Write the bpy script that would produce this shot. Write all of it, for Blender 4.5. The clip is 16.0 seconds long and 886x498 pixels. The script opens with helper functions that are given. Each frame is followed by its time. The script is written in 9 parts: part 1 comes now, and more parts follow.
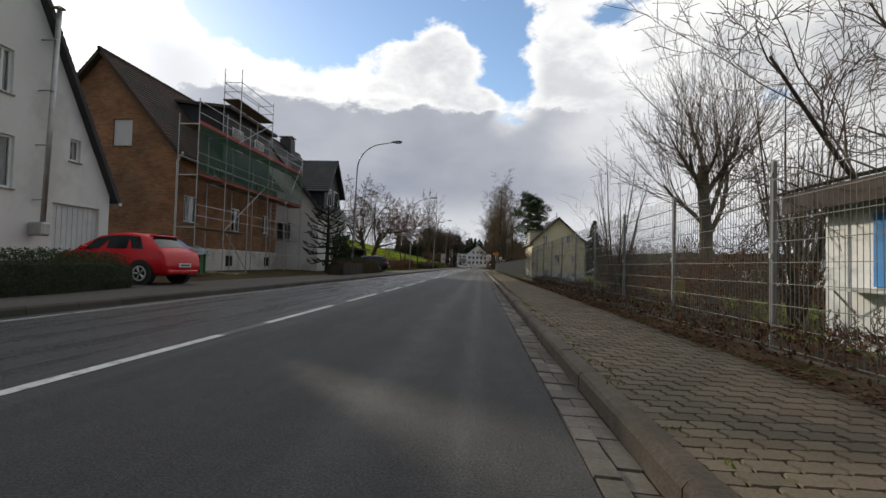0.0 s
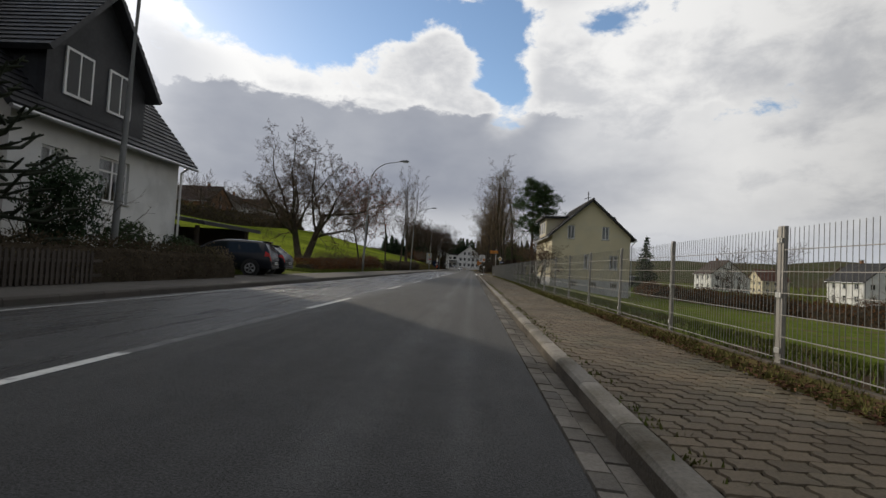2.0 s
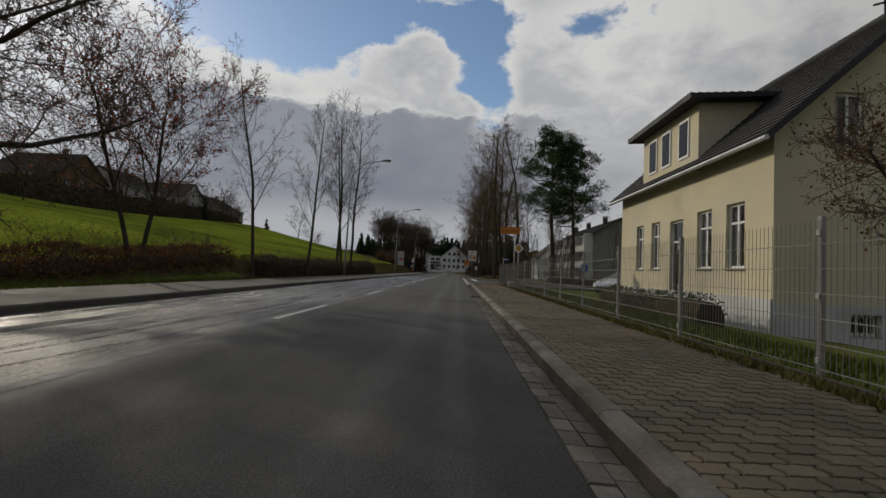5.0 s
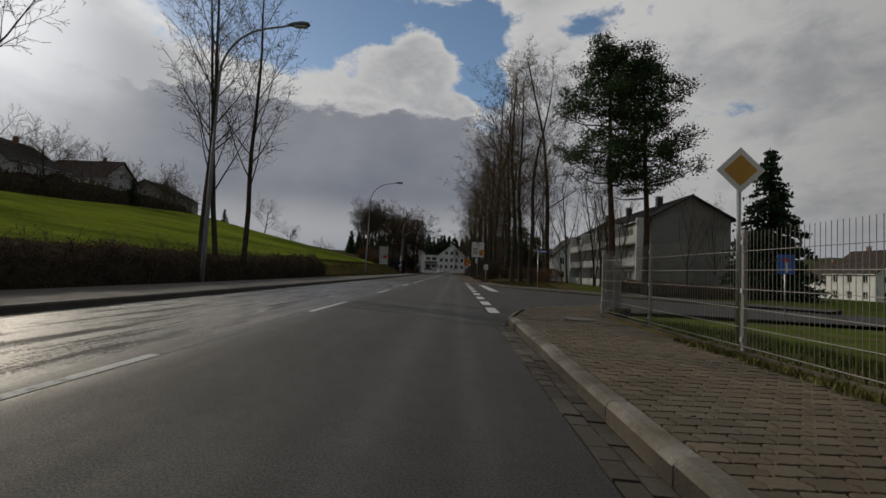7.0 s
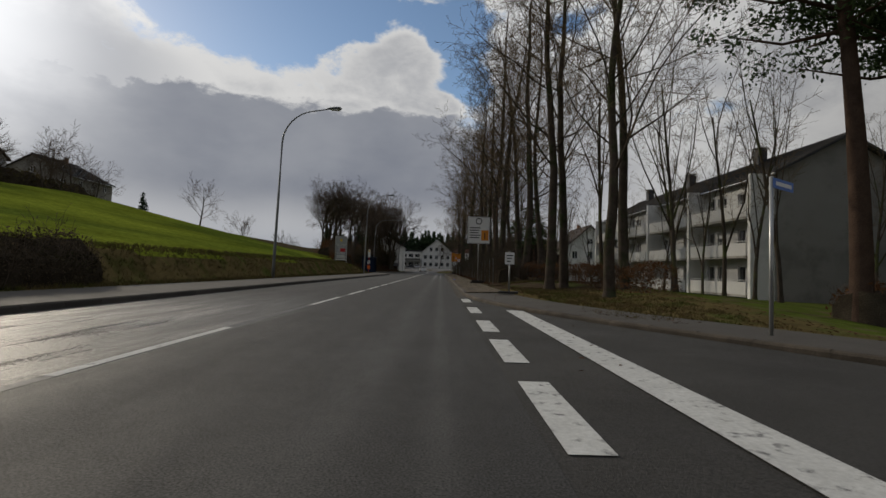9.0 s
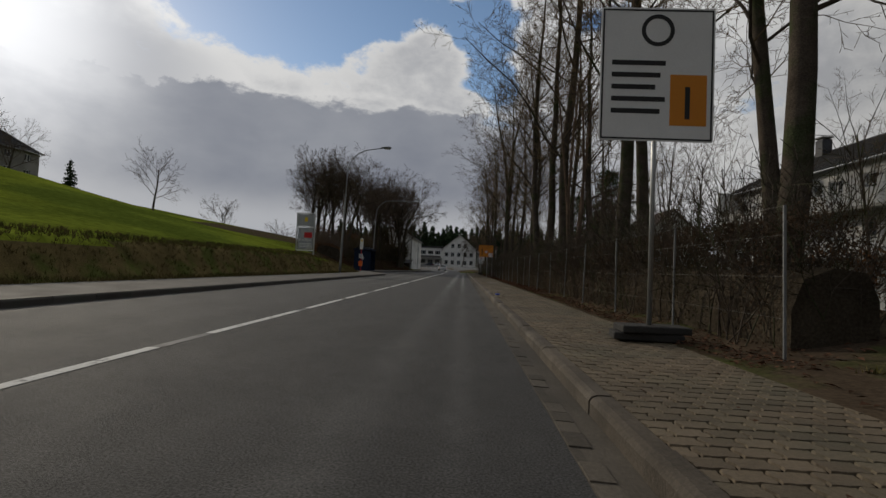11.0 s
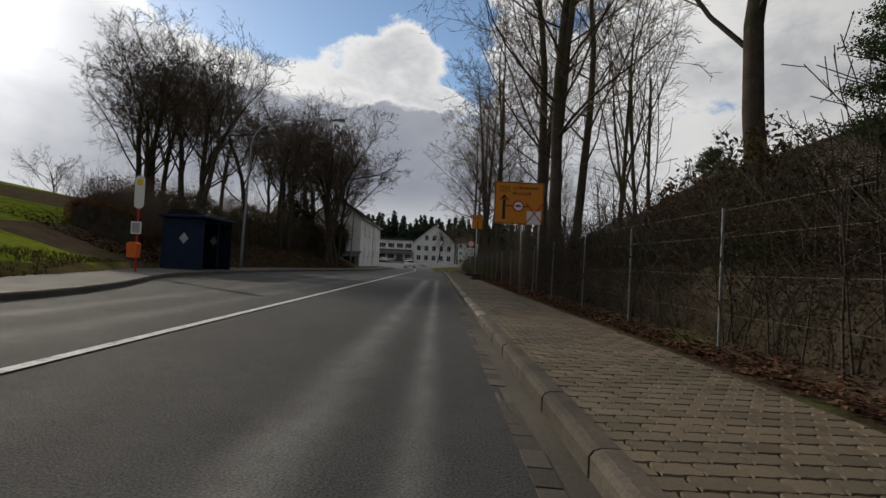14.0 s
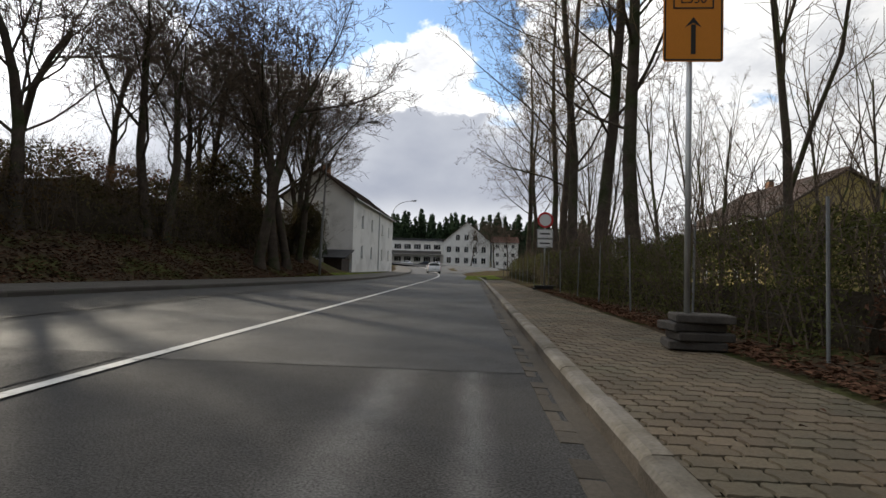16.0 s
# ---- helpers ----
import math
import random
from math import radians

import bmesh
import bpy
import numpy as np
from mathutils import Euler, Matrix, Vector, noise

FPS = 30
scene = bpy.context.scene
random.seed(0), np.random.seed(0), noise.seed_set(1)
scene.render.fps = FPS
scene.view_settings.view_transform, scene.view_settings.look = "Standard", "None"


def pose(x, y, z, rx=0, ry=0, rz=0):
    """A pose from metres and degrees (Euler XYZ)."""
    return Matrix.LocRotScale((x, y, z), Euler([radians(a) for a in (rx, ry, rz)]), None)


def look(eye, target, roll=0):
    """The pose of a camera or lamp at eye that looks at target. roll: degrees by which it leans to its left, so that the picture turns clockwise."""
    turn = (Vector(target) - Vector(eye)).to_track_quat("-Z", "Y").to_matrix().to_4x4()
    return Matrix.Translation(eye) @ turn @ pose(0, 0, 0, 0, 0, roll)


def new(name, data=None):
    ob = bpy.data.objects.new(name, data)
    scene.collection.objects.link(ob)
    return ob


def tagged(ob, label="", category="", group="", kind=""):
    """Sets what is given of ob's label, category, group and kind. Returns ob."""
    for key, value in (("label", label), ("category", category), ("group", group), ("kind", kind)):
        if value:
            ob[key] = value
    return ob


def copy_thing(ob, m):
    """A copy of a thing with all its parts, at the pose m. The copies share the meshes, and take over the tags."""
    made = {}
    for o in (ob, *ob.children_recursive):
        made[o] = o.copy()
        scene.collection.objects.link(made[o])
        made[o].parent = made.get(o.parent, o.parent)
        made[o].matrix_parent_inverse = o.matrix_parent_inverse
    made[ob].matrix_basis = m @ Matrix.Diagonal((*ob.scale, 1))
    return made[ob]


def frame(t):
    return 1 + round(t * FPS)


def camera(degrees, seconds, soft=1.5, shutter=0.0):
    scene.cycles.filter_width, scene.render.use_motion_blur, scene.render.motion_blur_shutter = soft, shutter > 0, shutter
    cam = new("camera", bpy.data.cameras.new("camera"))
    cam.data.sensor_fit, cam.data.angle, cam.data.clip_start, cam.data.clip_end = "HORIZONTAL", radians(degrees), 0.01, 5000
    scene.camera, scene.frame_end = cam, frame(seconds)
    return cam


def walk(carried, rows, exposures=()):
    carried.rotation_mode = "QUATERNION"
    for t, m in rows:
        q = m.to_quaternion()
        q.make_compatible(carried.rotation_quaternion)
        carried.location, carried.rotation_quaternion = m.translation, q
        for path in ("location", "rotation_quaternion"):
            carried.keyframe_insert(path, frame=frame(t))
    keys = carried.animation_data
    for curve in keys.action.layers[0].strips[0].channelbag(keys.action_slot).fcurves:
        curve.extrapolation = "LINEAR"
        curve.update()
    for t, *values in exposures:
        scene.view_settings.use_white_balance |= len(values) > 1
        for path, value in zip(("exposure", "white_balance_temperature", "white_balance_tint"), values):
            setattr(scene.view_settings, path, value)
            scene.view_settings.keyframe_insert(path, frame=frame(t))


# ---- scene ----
import collections

cam = camera(84.05, 16.0, 1.5)
# seconds, x, y, tilt up, lean, heading
WAY = (
    (0, 0.100, 0.000, 1.89, -1.53, 4.35),
    (0.5, -0.024, 6.086, 2.01, -1.43, 3.29),
    (1, 0.022, 12.193, 2.00, -1.68, 0.45),
    (1.5, 0.037, 18.237, 1.84, -2.91, 2.38),
    (2, 0.043, 24.176, 2.12, -3.11, 3.36),
    (2.5, -0.038, 30.165, 2.20, -1.65, 2.39),
    (3, 0.066, 36.168, 2.04, -2.19, 0.65),
    (3.5, -0.033, 42.139, 2.03, -2.86, 3.86),
    (4, -0.019, 48.129, 2.12, -1.52, 2.17),
    (4.5, 0.014, 54.027, 2.36, -2.31, 1.71),
    (6.8, -0.117, 81.308, 2.61, -1.84, 1.35),
    (7, -0.128, 83.687, 2.57, -2.16, 1.39),
    (7.5, 0.014, 89.627, 2.64, -1.99, 2.29),
    (8, -0.013, 95.584, 2.58, -1.93, 2.85),
    (8.5, -0.024, 101.547, 2.55, -1.49, 2.60),
    (9, 0.023, 107.551, 2.40, -1.59, -0.27),
    (9.5, 0.025, 113.593, 2.41, -2.63, 3.04),
    (9.7, 0.026, 116.003, 2.45, -2.47, 2.05),
    (11.8, 0.015, 141.256, 2.01, -2.47, 3.35),
    (12, 0.012, 143.657, 2.13, -2.46, 4.08),
    (12.5, 0.013, 149.654, 2.21, -2.03, 2.64),
    (13, 0.090, 155.677, 2.01, -1.97, 1.84),
    (13.5, 0.018, 161.714, 2.02, -2.14, 3.40),
    (14, 0.116, 167.732, 1.88, -2.60, -0.42),
    (14.5, 0.118, 173.756, 1.83, -2.88, 4.37),
    (15, -0.035, 179.769, 1.88, -1.10, 1.72),
    (15.5, -0.015, 185.757, 1.91, -1.83, 2.23),
    (16, 0.004, 191.729, 2.16, -1.65, 3.45),
)
PATH = [(t, pose(x, y, 0.93, 90 + tilt, lean, turn)) for t, x, y, tilt, lean, turn in WAY]
walk(cam, PATH, ((0, 0.2), (0.5, 0.0), (1.5, 0.1), (2, -0.05), (2.5, -0.05), (3, -0.3), (3.5, -0.9), (4, -1.0), (4.5, -0.6), (7, -0.85), (7.5, -0.95), (8, -0.8), (9, -0.6), (9.5, -0.8), (12, -0.4), (13.5, -0.2), (14.5, -0.1), (15, 0.25), (15.5, 0.5), (16, 0.55)))

# ---- light: broken winter cloud, a low sun ahead and to one side ----
SUN_AZ, SUN_EL = radians(-46), radians(20)      # azimuth from +y, towards +x
SUN_DIR = Vector((math.sin(SUN_AZ) * math.cos(SUN_EL), math.cos(SUN_AZ) * math.cos(SUN_EL), math.sin(SUN_EL)))


def build_world():
    w = bpy.data.worlds.new("sky")
    scene.world = w
    w.use_nodes = True
    nt = w.node_tree
    N, L = nt.nodes, nt.links
    N.clear()

    def node(kind, **kw):
        n = N.new(kind)
        for k, v in kw.items():
            if k == "op":
                n.operation = v
            elif k == "blend":
                n.blend_type, n.data_type = v, "RGBA"
        return n

    def math2(op, a, b=0.0, c=0.0):
        n = node("ShaderNodeMath", op=op)
        for i, v in enumerate((a, b, c)):
            if hasattr(v, "is_linked"):
                L.new(v, n.inputs[i])
            else:
                n.inputs[i].default_value = v
        return n.outputs[0]

    def ramp(v, lo, hi):
        n = N.new("ShaderNodeMapRange")
        n.interpolation_type = "SMOOTHSTEP"
        L.new(v, n.inputs[0])
        n.inputs[1].default_value, n.inputs[2].default_value = lo, hi
        return n.outputs[0]

    def mix(f, a, b):
        n = N.new("ShaderNodeMix")
        n.data_type = "RGBA"
        for sock, v in ((n.inputs[0], f), (n.inputs[6], a), (n.inputs[7], b)):
            if hasattr(v, "is_linked"):
                L.new(v, sock)
            else:
                sock.default_value = v if not isinstance(v, tuple) else (*v, 1)
        return n.outputs[2]

    co = N.new("ShaderNodeTexCoord")
    sep = N.new("ShaderNodeSeparateXYZ")
    L.new(co.outputs["Generated"], sep.inputs[0])
    x, y, z = sep.outputs
    az = math2("MULTIPLY", math2("ARCTAN2", x, y), 57.2958)      # degrees from +y
    el = math2("MULTIPLY", math2("ARCSINE", z), 57.2958)
    # noise in sky angles: clouds flatten towards the horizon
    vec = N.new("ShaderNodeCombineXYZ")
    L.new(math2("MULTIPLY", az, 0.05), vec.inputs[0])
    L.new(math2("MULTIPLY", el, 0.085), vec.inputs[1])

    def cloud_noise(scale, detail, rough, seed, warp=0.0):
        n = N.new("ShaderNodeTexNoise")
        n.noise_dimensions = "3D"
        add = N.new("ShaderNodeVectorMath")
        add.operation = "ADD"
        add.inputs[1].default_value = (seed * 3.1, seed * 1.7, seed)
        L.new(vec.outputs[0], add.inputs[0])
        L.new(add.outputs[0], n.inputs["Vector"])
        n.inputs["Scale"].default_value, n.inputs["Detail"].default_value = scale, detail
        n.inputs["Roughness"].default_value, n.inputs["Distortion"].default_value = rough, warp
        return n.outputs["Fac"]

    big = cloud_noise(1.3, 7, 0.55, 2.0, 0.15)
    fine = cloud_noise(3.0, 8, 0.62, 5.0, 0.2)
    soft = cloud_noise(0.9, 4, 0.5, 9.0)

    def gap(a0, e0, ra, re):
        u = math2("DIVIDE", math2("SUBTRACT", az, a0), ra)
        v = math2("DIVIDE", math2("SUBTRACT", el, e0), re)
        return math2("POWER", 2.718, math2("MULTIPLY", math2("ADD", math2("MULTIPLY", u, u), math2("MULTIPLY", v, v)), -1.0))

    # openings in the cloud, as one sees them from the road
    holes = gap(-20.5, 24.5, 9.0, 5.0)
    for g in (gap(-29, 25.5, 5.0, 3.0), gap(3.0, 21.0, 3.6, 4.2), gap(0.5, 27.0, 5.5, 3.0), gap(-11.0, 27.5, 6.0, 2.6), math2("MULTIPLY", gap(15, 27.5, 8, 2.6), 0.72), math2("MULTIPLY", gap(29, 17.0, 6, 3), 0.46), gap(-75, 40, 30, 14), gap(120, 45, 50, 14), gap(-160, 40, 40, 10)):
        holes = math2("ADD", holes, g)
    lump = gap(-6.3, 21.4, 2.7, 2.2)
    for g in (gap(-9.0, 18.8, 3.0, 1.6), gap(-4.6, 24.2, 2.0, 1.6), gap(-1.0, 18.6, 2.6, 1.2), math2("MULTIPLY", gap(-16.0, 29.5, 4.0, 1.4), 0.6)):
        lump = math2("ADD", lump, g)
    cover = math2("SUBTRACT", math2("ADD", 0.72, math2("MULTIPLY", lump, 1.0)), holes)
    dens = math2("ADD", cover, math2("MULTIPLY", math2("SUBTRACT", big, 0.5), 0.8))
    dens = math2("ADD", dens, math2("MULTIPLY", math2("SUBTRACT", fine, 0.5), 1.7))
    # the bank's bright upper rim
    edge = math2("ADD", el, math2("MULTIPLY", math2("SUBTRACT", fine, 0.5), 6.0))
    rim = math2("MULTIPLY", ramp(edge, 19.2, 18.6), ramp(math2("ABSOLUTE", math2("ADD", az, 14.0)), 24.0, 10.0))
    mask = math2("MAXIMUM", ramp(dens, 0.06, 0.34), rim)
    thick = ramp(math2("ADD", cover, math2("MULTIPLY", math2("SUBTRACT", big, 0.5), 0.9)), 0.12, 0.62)
    left = math2('MULTIPLY', ramp(az, -24.0, -36.0), math2('MULTIPLY', ramp(az, -95.0, -70.0), math2('MULTIPLY', ramp(math2('ADD', el, math2('MULTIPLY', math2('SUBTRACT', big, 0.5), 22.0)), 31.0, 24.0), ramp(el, 2.0, 9.0))))
    # grey undersides: the long bank over the valley, lighter low down
    bank = math2("MULTIPLY", ramp(math2("ADD", el, math2("MULTIPLY", math2("SUBTRACT", fine, 0.5), 6.0)), 18.2, 17.2), ramp(el, 1.0, 9.0))
    bank = math2("MULTIPLY", bank, ramp(math2("ABSOLUTE", math2("ADD", math2("ADD", az, 14.0), math2("MULTIPLY", math2("SUBTRACT", big, 0.5), 36.0))), 52.0, 16.0))
    grey = math2("MAXIMUM", math2("MAXIMUM", math2("MULTIPLY", left, 0.7), math2("MULTIPLY", bank, math2("ADD", 0.72, math2("MULTIPLY", big, 0.45)))), math2("MULTIPLY", ramp(math2("ADD", soft, math2("MULTIPLY", math2("SUBTRACT", fine, 0.5), 0.6)), 0.45, 0.72), 0.62))
    grey = math2("MULTIPLY", grey, thick)
    # brightness near the veiled sun
    dot = N.new("ShaderNodeVectorMath")
    dot.operation = "DOT_PRODUCT"
    L.new(co.outputs["Generated"], dot.inputs[0])
    dot.inputs[1].default_value = SUN_DIR
    d = math2("MAXIMUM", dot.outputs["Value"], 0.0)
    halo = math2("ADD", math2("MULTIPLY", math2("POWER", d, 90.0), 1.6), math2("MULTIPLY", math2("POWER", d, 12.0), 0.16))
    sky = N.new("ShaderNodeTexSky")
    sky.sky_type = "NISHITA"
    sky.sun_disc = False
    sky.sun_elevation, sky.sun_rotation = SUN_EL, SUN_AZ
    sky.air_density, sky.dust_density, sky.ozone_density = 1.0, 0.3, 2.0
    blue = N.new("ShaderNodeVectorMath")
    blue.operation = "SCALE"
    L.new(sky.outputs[0], blue.inputs[0])
    blue.inputs[3].default_value = 0.15
    tone = math2("ADD", math2("MULTIPLY", soft, 0.55), math2("ADD", math2("MULTIPLY", big, 0.3), math2("MULTIPLY", fine, 0.15)))
    under = mix(ramp(tone, 0.40, 0.62), (0.265, 0.288, 0.350), (0.400, 0.420, 0.470))
    white = mix(grey, (0.92, 0.915, 0.905), under)
    # cloud turned away from the sun is duller, by a smooth fall-off round the sky
    dimmed = N.new("ShaderNodeVectorMath")
    dimmed.operation = "SCALE"
    L.new(white, dimmed.inputs[0])
    L.new(math2("ADD", 0.45, math2("MULTIPLY", ramp(dot.outputs["Value"], -0.2, 0.62), 0.57)), dimmed.inputs[3])
    white = dimmed.outputs[0]
    low = mix(ramp(el, 8.0, 1.0), white, mix(soft, (0.37, 0.40, 0.47), (0.64, 0.655, 0.69)))
    lit = N.new("ShaderNodeVectorMath")
    lit.operation = "ADD"
    L.new(low, lit.inputs[0])
    L.new(math2("MULTIPLY", halo, math2("SUBTRACT", 1.0, math2("MULTIPLY", grey, 0.55))), lit.inputs[1])
    col = mix(mask, blue.outputs[0], lit.outputs[0])
    below = mix(ramp(z, -0.02, 0.0), (0.12, 0.12, 0.11), col)
    bg = N.new("ShaderNodeBackground")
    L.new(below, bg.inputs[0])
    bg.inputs[1].default_value = 1.0
    out = N.new("ShaderNodeOutputWorld")
    L.new(bg.outputs[0], out.inputs[0])


build_world()
sun_data = bpy.data.lights.new("sun", "SUN")
sun_data.energy, sun_data.angle, sun_data.color = 2.6, radians(1.2), (1.0, 0.89, 0.72)
sun = new("sun", sun_data)
sun.matrix_basis = look(SUN_DIR * 100, (0, 0, 0))


# ---- materials ----
def material(name, base, rough=0.8, metal=0.0, vary=0.25, scale=2.0, fine=0.15, fine_scale=40.0, bump=0.0, bump_scale=60.0,
             second=None, second_scale=0.6, second_lo=0.5, second_hi=0.62, each=0.0, island=0.0, rough_vary=0.1, spec=0.3):
    """A procedural surface: base colour varied at two scales, stains of a second colour, relief and a rougher or smoother grain."""
    m = bpy.data.materials.new(name)
    m.use_nodes = True
    N, L = m.node_tree.nodes, m.node_tree.links
    b = N["Principled BSDF"]
    co = N.new("ShaderNodeNewGeometry")
    pos = co.outputs["Position"]

    def noise_fac(s, detail=4.0, rg=0.55):
        n = N.new("ShaderNodeTexNoise")
        L.new(pos, n.inputs["Vector"])
        n.inputs["Scale"].default_value, n.inputs["Detail"].default_value, n.inputs["Roughness"].default_value = s, detail, rg
        return n.outputs["Fac"]

    def span(v, a, b2, lo=0.25, hi=0.75):
        n = N.new("ShaderNodeMapRange")
        L.new(v, n.inputs[0])
        n.inputs[1].default_value, n.inputs[2].default_value, n.inputs[3].default_value, n.inputs[4].default_value = lo, hi, a, b2
        return n.outputs[0]

    def times(a, b2):
        n = N.new("ShaderNodeMath")
        n.operation = "MULTIPLY"
        L.new(a, n.inputs[0])
        L.new(b2, n.inputs[1])
        return n.outputs[0]

    f = span(noise_fac(scale), 1 - vary, 1 + vary)
    if fine:
        f = times(f, span(noise_fac(fine_scale, 3.0), 1 - fine, 1 + fine))
    if each:
        info = N.new("ShaderNodeObjectInfo")
        f = times(f, span(info.outputs["Random"], 1 - each, 1 + each, 0, 1))
    if island:
        f = times(f, span(co.outputs["Random Per Island"], 1 - island, 1 + island, 0, 1))
    rgb = N.new("ShaderNodeRGB")
    rgb.outputs[0].default_value = (*base, 1)
    colour = rgb.outputs[0]
    if second:
        n = N.new("ShaderNodeMix")
        n.data_type = "RGBA"
        L.new(span(noise_fac(second_scale, 6.0, 0.6), 0, 1, second_lo, second_hi), n.inputs[0])
        L.new(colour, n.inputs[6])
        n.inputs[7].default_value = (*second, 1)
        colour = n.outputs[2]
    sc = N.new("ShaderNodeVectorMath")
    sc.operation = "SCALE"
    L.new(colour, sc.inputs[0])
    L.new(f, sc.inputs[3])
    L.new(sc.outputs[0], b.inputs["Base Color"])
    b.inputs["Metallic"].default_value = metal
    b.inputs["Specular IOR Level"].default_value = spec
    if rough_vary:
        L.new(span(noise_fac(scale * 1.7), max(0.03, rough - rough_vary), min(1, rough + rough_vary)), b.inputs["Roughness"])
    else:
        b.inputs["Roughness"].default_value = rough
    if bump:
        bp = N.new("ShaderNodeBump")
        bp.inputs["Strength"].default_value, bp.inputs["Distance"].default_value = bump, 0.02
        L.new(noise_fac(bump_scale, 5.0), bp.inputs["Height"])
        L.new(bp.outputs[0], b.inputs["Normal"])
    return m


def asphalt_material():
    """Old asphalt: aggregate grain, worn wheel tracks along y with sheen painted in lighter, damp patches that shine.
    """
    m = material("asphalt", (0.055, 0.0542, 0.0535), 0.75, vary=0.10, scale=0.8, fine=0.85, fine_scale=75.0, bump=1.0, bump_scale=125.0,
                 second=(0.047, 0.046, 0.0455), second_scale=6.0, second_lo=0.42, second_hi=0.68)
    N, L = m.node_tree.nodes, m.node_tree.links
    b = N["Principled BSDF"]
    geo = N.new("ShaderNodeNewGeometry")
    st = N.new("ShaderNodeVectorMath")
    st.operation = "MULTIPLY"
    st.inputs[1].default_value = (2.0, 0.9, 1.0)
    L.new(geo.outputs["Position"], st.inputs[0])
    n = N.new("ShaderNodeTexNoise")
    n.inputs["Scale"].default_value, n.inputs["Detail"].default_value, n.inputs["Roughness"].default_value = 1.0, 9.0, 0.68
    L.new(st.outputs[0], n.inputs["Vector"])
    mr = N.new("ShaderNodeMapRange")
    mr.interpolation_type = "SMOOTHSTEP"
    L.new(n.outputs["Fac"], mr.inputs[0])
    mr.inputs[1].default_value, mr.inputs[2].default_value, mr.inputs[3].default_value, mr.inputs[4].default_value = 0.36, 0.62, 0.71, 0.66
    L.new(mr.outputs[0], b.inputs["Roughness"])
    # polished wheel tracks in the near lane; sky sheen is also painted lighter
    sx = N.new("ShaderNodeSeparateXYZ")
    L.new(geo.outputs["Position"], sx.inputs[0])

    def m2(op, a, b2):
        q = N.new("ShaderNodeMath")
        q.operation = op
        for i, v in enumerate((a, b2)):
            if hasattr(v, "is_linked"):
                L.new(v, q.inputs[i])
            else:
                q.inputs[i].default_value = v
        return q.outputs[0]

    def track(c, w):
        u = m2("DIVIDE", m2("SUBTRACT", sx.outputs[0], c), w)
        return m2("POWER", 2.718, m2("MULTIPLY", m2("MULTIPLY", u, u), -1.0))

    # the stretch before the side road is still damp: smoother in its patches
    wet = N.new("ShaderNodeMapRange")
    wet.interpolation_type = "SMOOTHSTEP"
    L.new(sx.outputs[1], wet.inputs[0])
    wet.inputs[1].default_value, wet.inputs[2].default_value, wet.inputs[3].default_value, wet.inputs[4].default_value = 112.0, 126.0, 1.0, 0.0
    damp = N.new("ShaderNodeMapRange")
    damp.interpolation_type = "SMOOTHSTEP"
    fs = N.new("ShaderNodeVectorMath")
    fs.operation = "MULTIPLY"
    fs.inputs[1].default_value = (2.6, 0.16, 1.0)
    L.new(geo.outputs["Position"], fs.inputs[0])
    speck = N.new("ShaderNodeTexNoise")
    speck.inputs["Scale"].default_value, speck.inputs["Detail"].default_value, speck.inputs["Roughness"].default_value = 1.0, 5.0, 0.6
    L.new(fs.outputs[0], speck.inputs["Vector"])
    grain = N.new("ShaderNodeTexNoise")
    grain.inputs["Scale"].default_value, grain.inputs["Detail"].default_value, grain.inputs["Roughness"].default_value = 26.0, 4.0, 0.75
    L.new(geo.outputs["Position"], grain.inputs["Vector"])
    L.new(m2("ADD", m2("MULTIPLY", speck.outputs["Fac"], 0.6), m2("MULTIPLY", grain.outputs["Fac"], 0.4)), damp.inputs[0])
    damp.inputs[1].default_value, damp.inputs[2].default_value, damp.inputs[3].default_value, damp.inputs[4].default_value = 0.42, 0.58, 0.26, 0.54
    lane = N.new("ShaderNodeMapRange")
    lane.interpolation_type = "SMOOTHSTEP"
    L.new(sx.outputs[0], lane.inputs[0])
    lane.inputs[1].default_value, lane.inputs[2].default_value, lane.inputs[3].default_value, lane.inputs[4].default_value = -3.8, -2.3, 1.25, 0.22
    wetness = m2("MULTIPLY", m2("MULTIPLY", wet.outputs[0], lane.outputs[0]), damp.outputs[0])
    tr = m2("ADD", track(-0.62, 0.2), m2("ADD", track(0.03, 0.11), m2("MULTIPLY", m2("ADD", track(-4.2, 0.3), track(-5.7, 0.3)), 0.3)))
    mr2 = N.new("ShaderNodeMapRange")
    mr2.interpolation_type = "SMOOTHSTEP"
    L.new(sx.outputs[1], mr2.inputs[0])
    mr2.inputs[1].default_value, mr2.inputs[2].default_value, mr2.inputs[3].default_value, mr2.inputs[4].default_value = 148.0, 164.0, 0.25, 1.0
    tr = m2("MULTIPLY", m2("MULTIPLY", tr, mr2.outputs[0]), n.outputs["Fac"])
    old = b.inputs["Base Color"].links[0].from_socket
    sc = N.new("ShaderNodeVectorMath")
    sc.operation = "SCALE"
    L.new(old, sc.inputs[0])
    # lightened base colour stands in for sky reflected along the tracks
    L.new(m2("ADD", 1.0, m2("MULTIPLY", tr, 1.7)), sc.inputs[3])
    L.new(sc.outputs[0], b.inputs["Base Color"])
    L.new(m2("SUBTRACT", m2("ADD", m2("ADD", mr.outputs[0], 0.13), m2("MULTIPLY", mr2.outputs[0], 0.07)), m2("ADD", wetness, m2("MULTIPLY", tr, 0.55))), b.inputs["Roughness"])
    return m


M = {}


def mk(name, *a, **k):
    M[name] = material(name, *a, **k)
    return M[name]


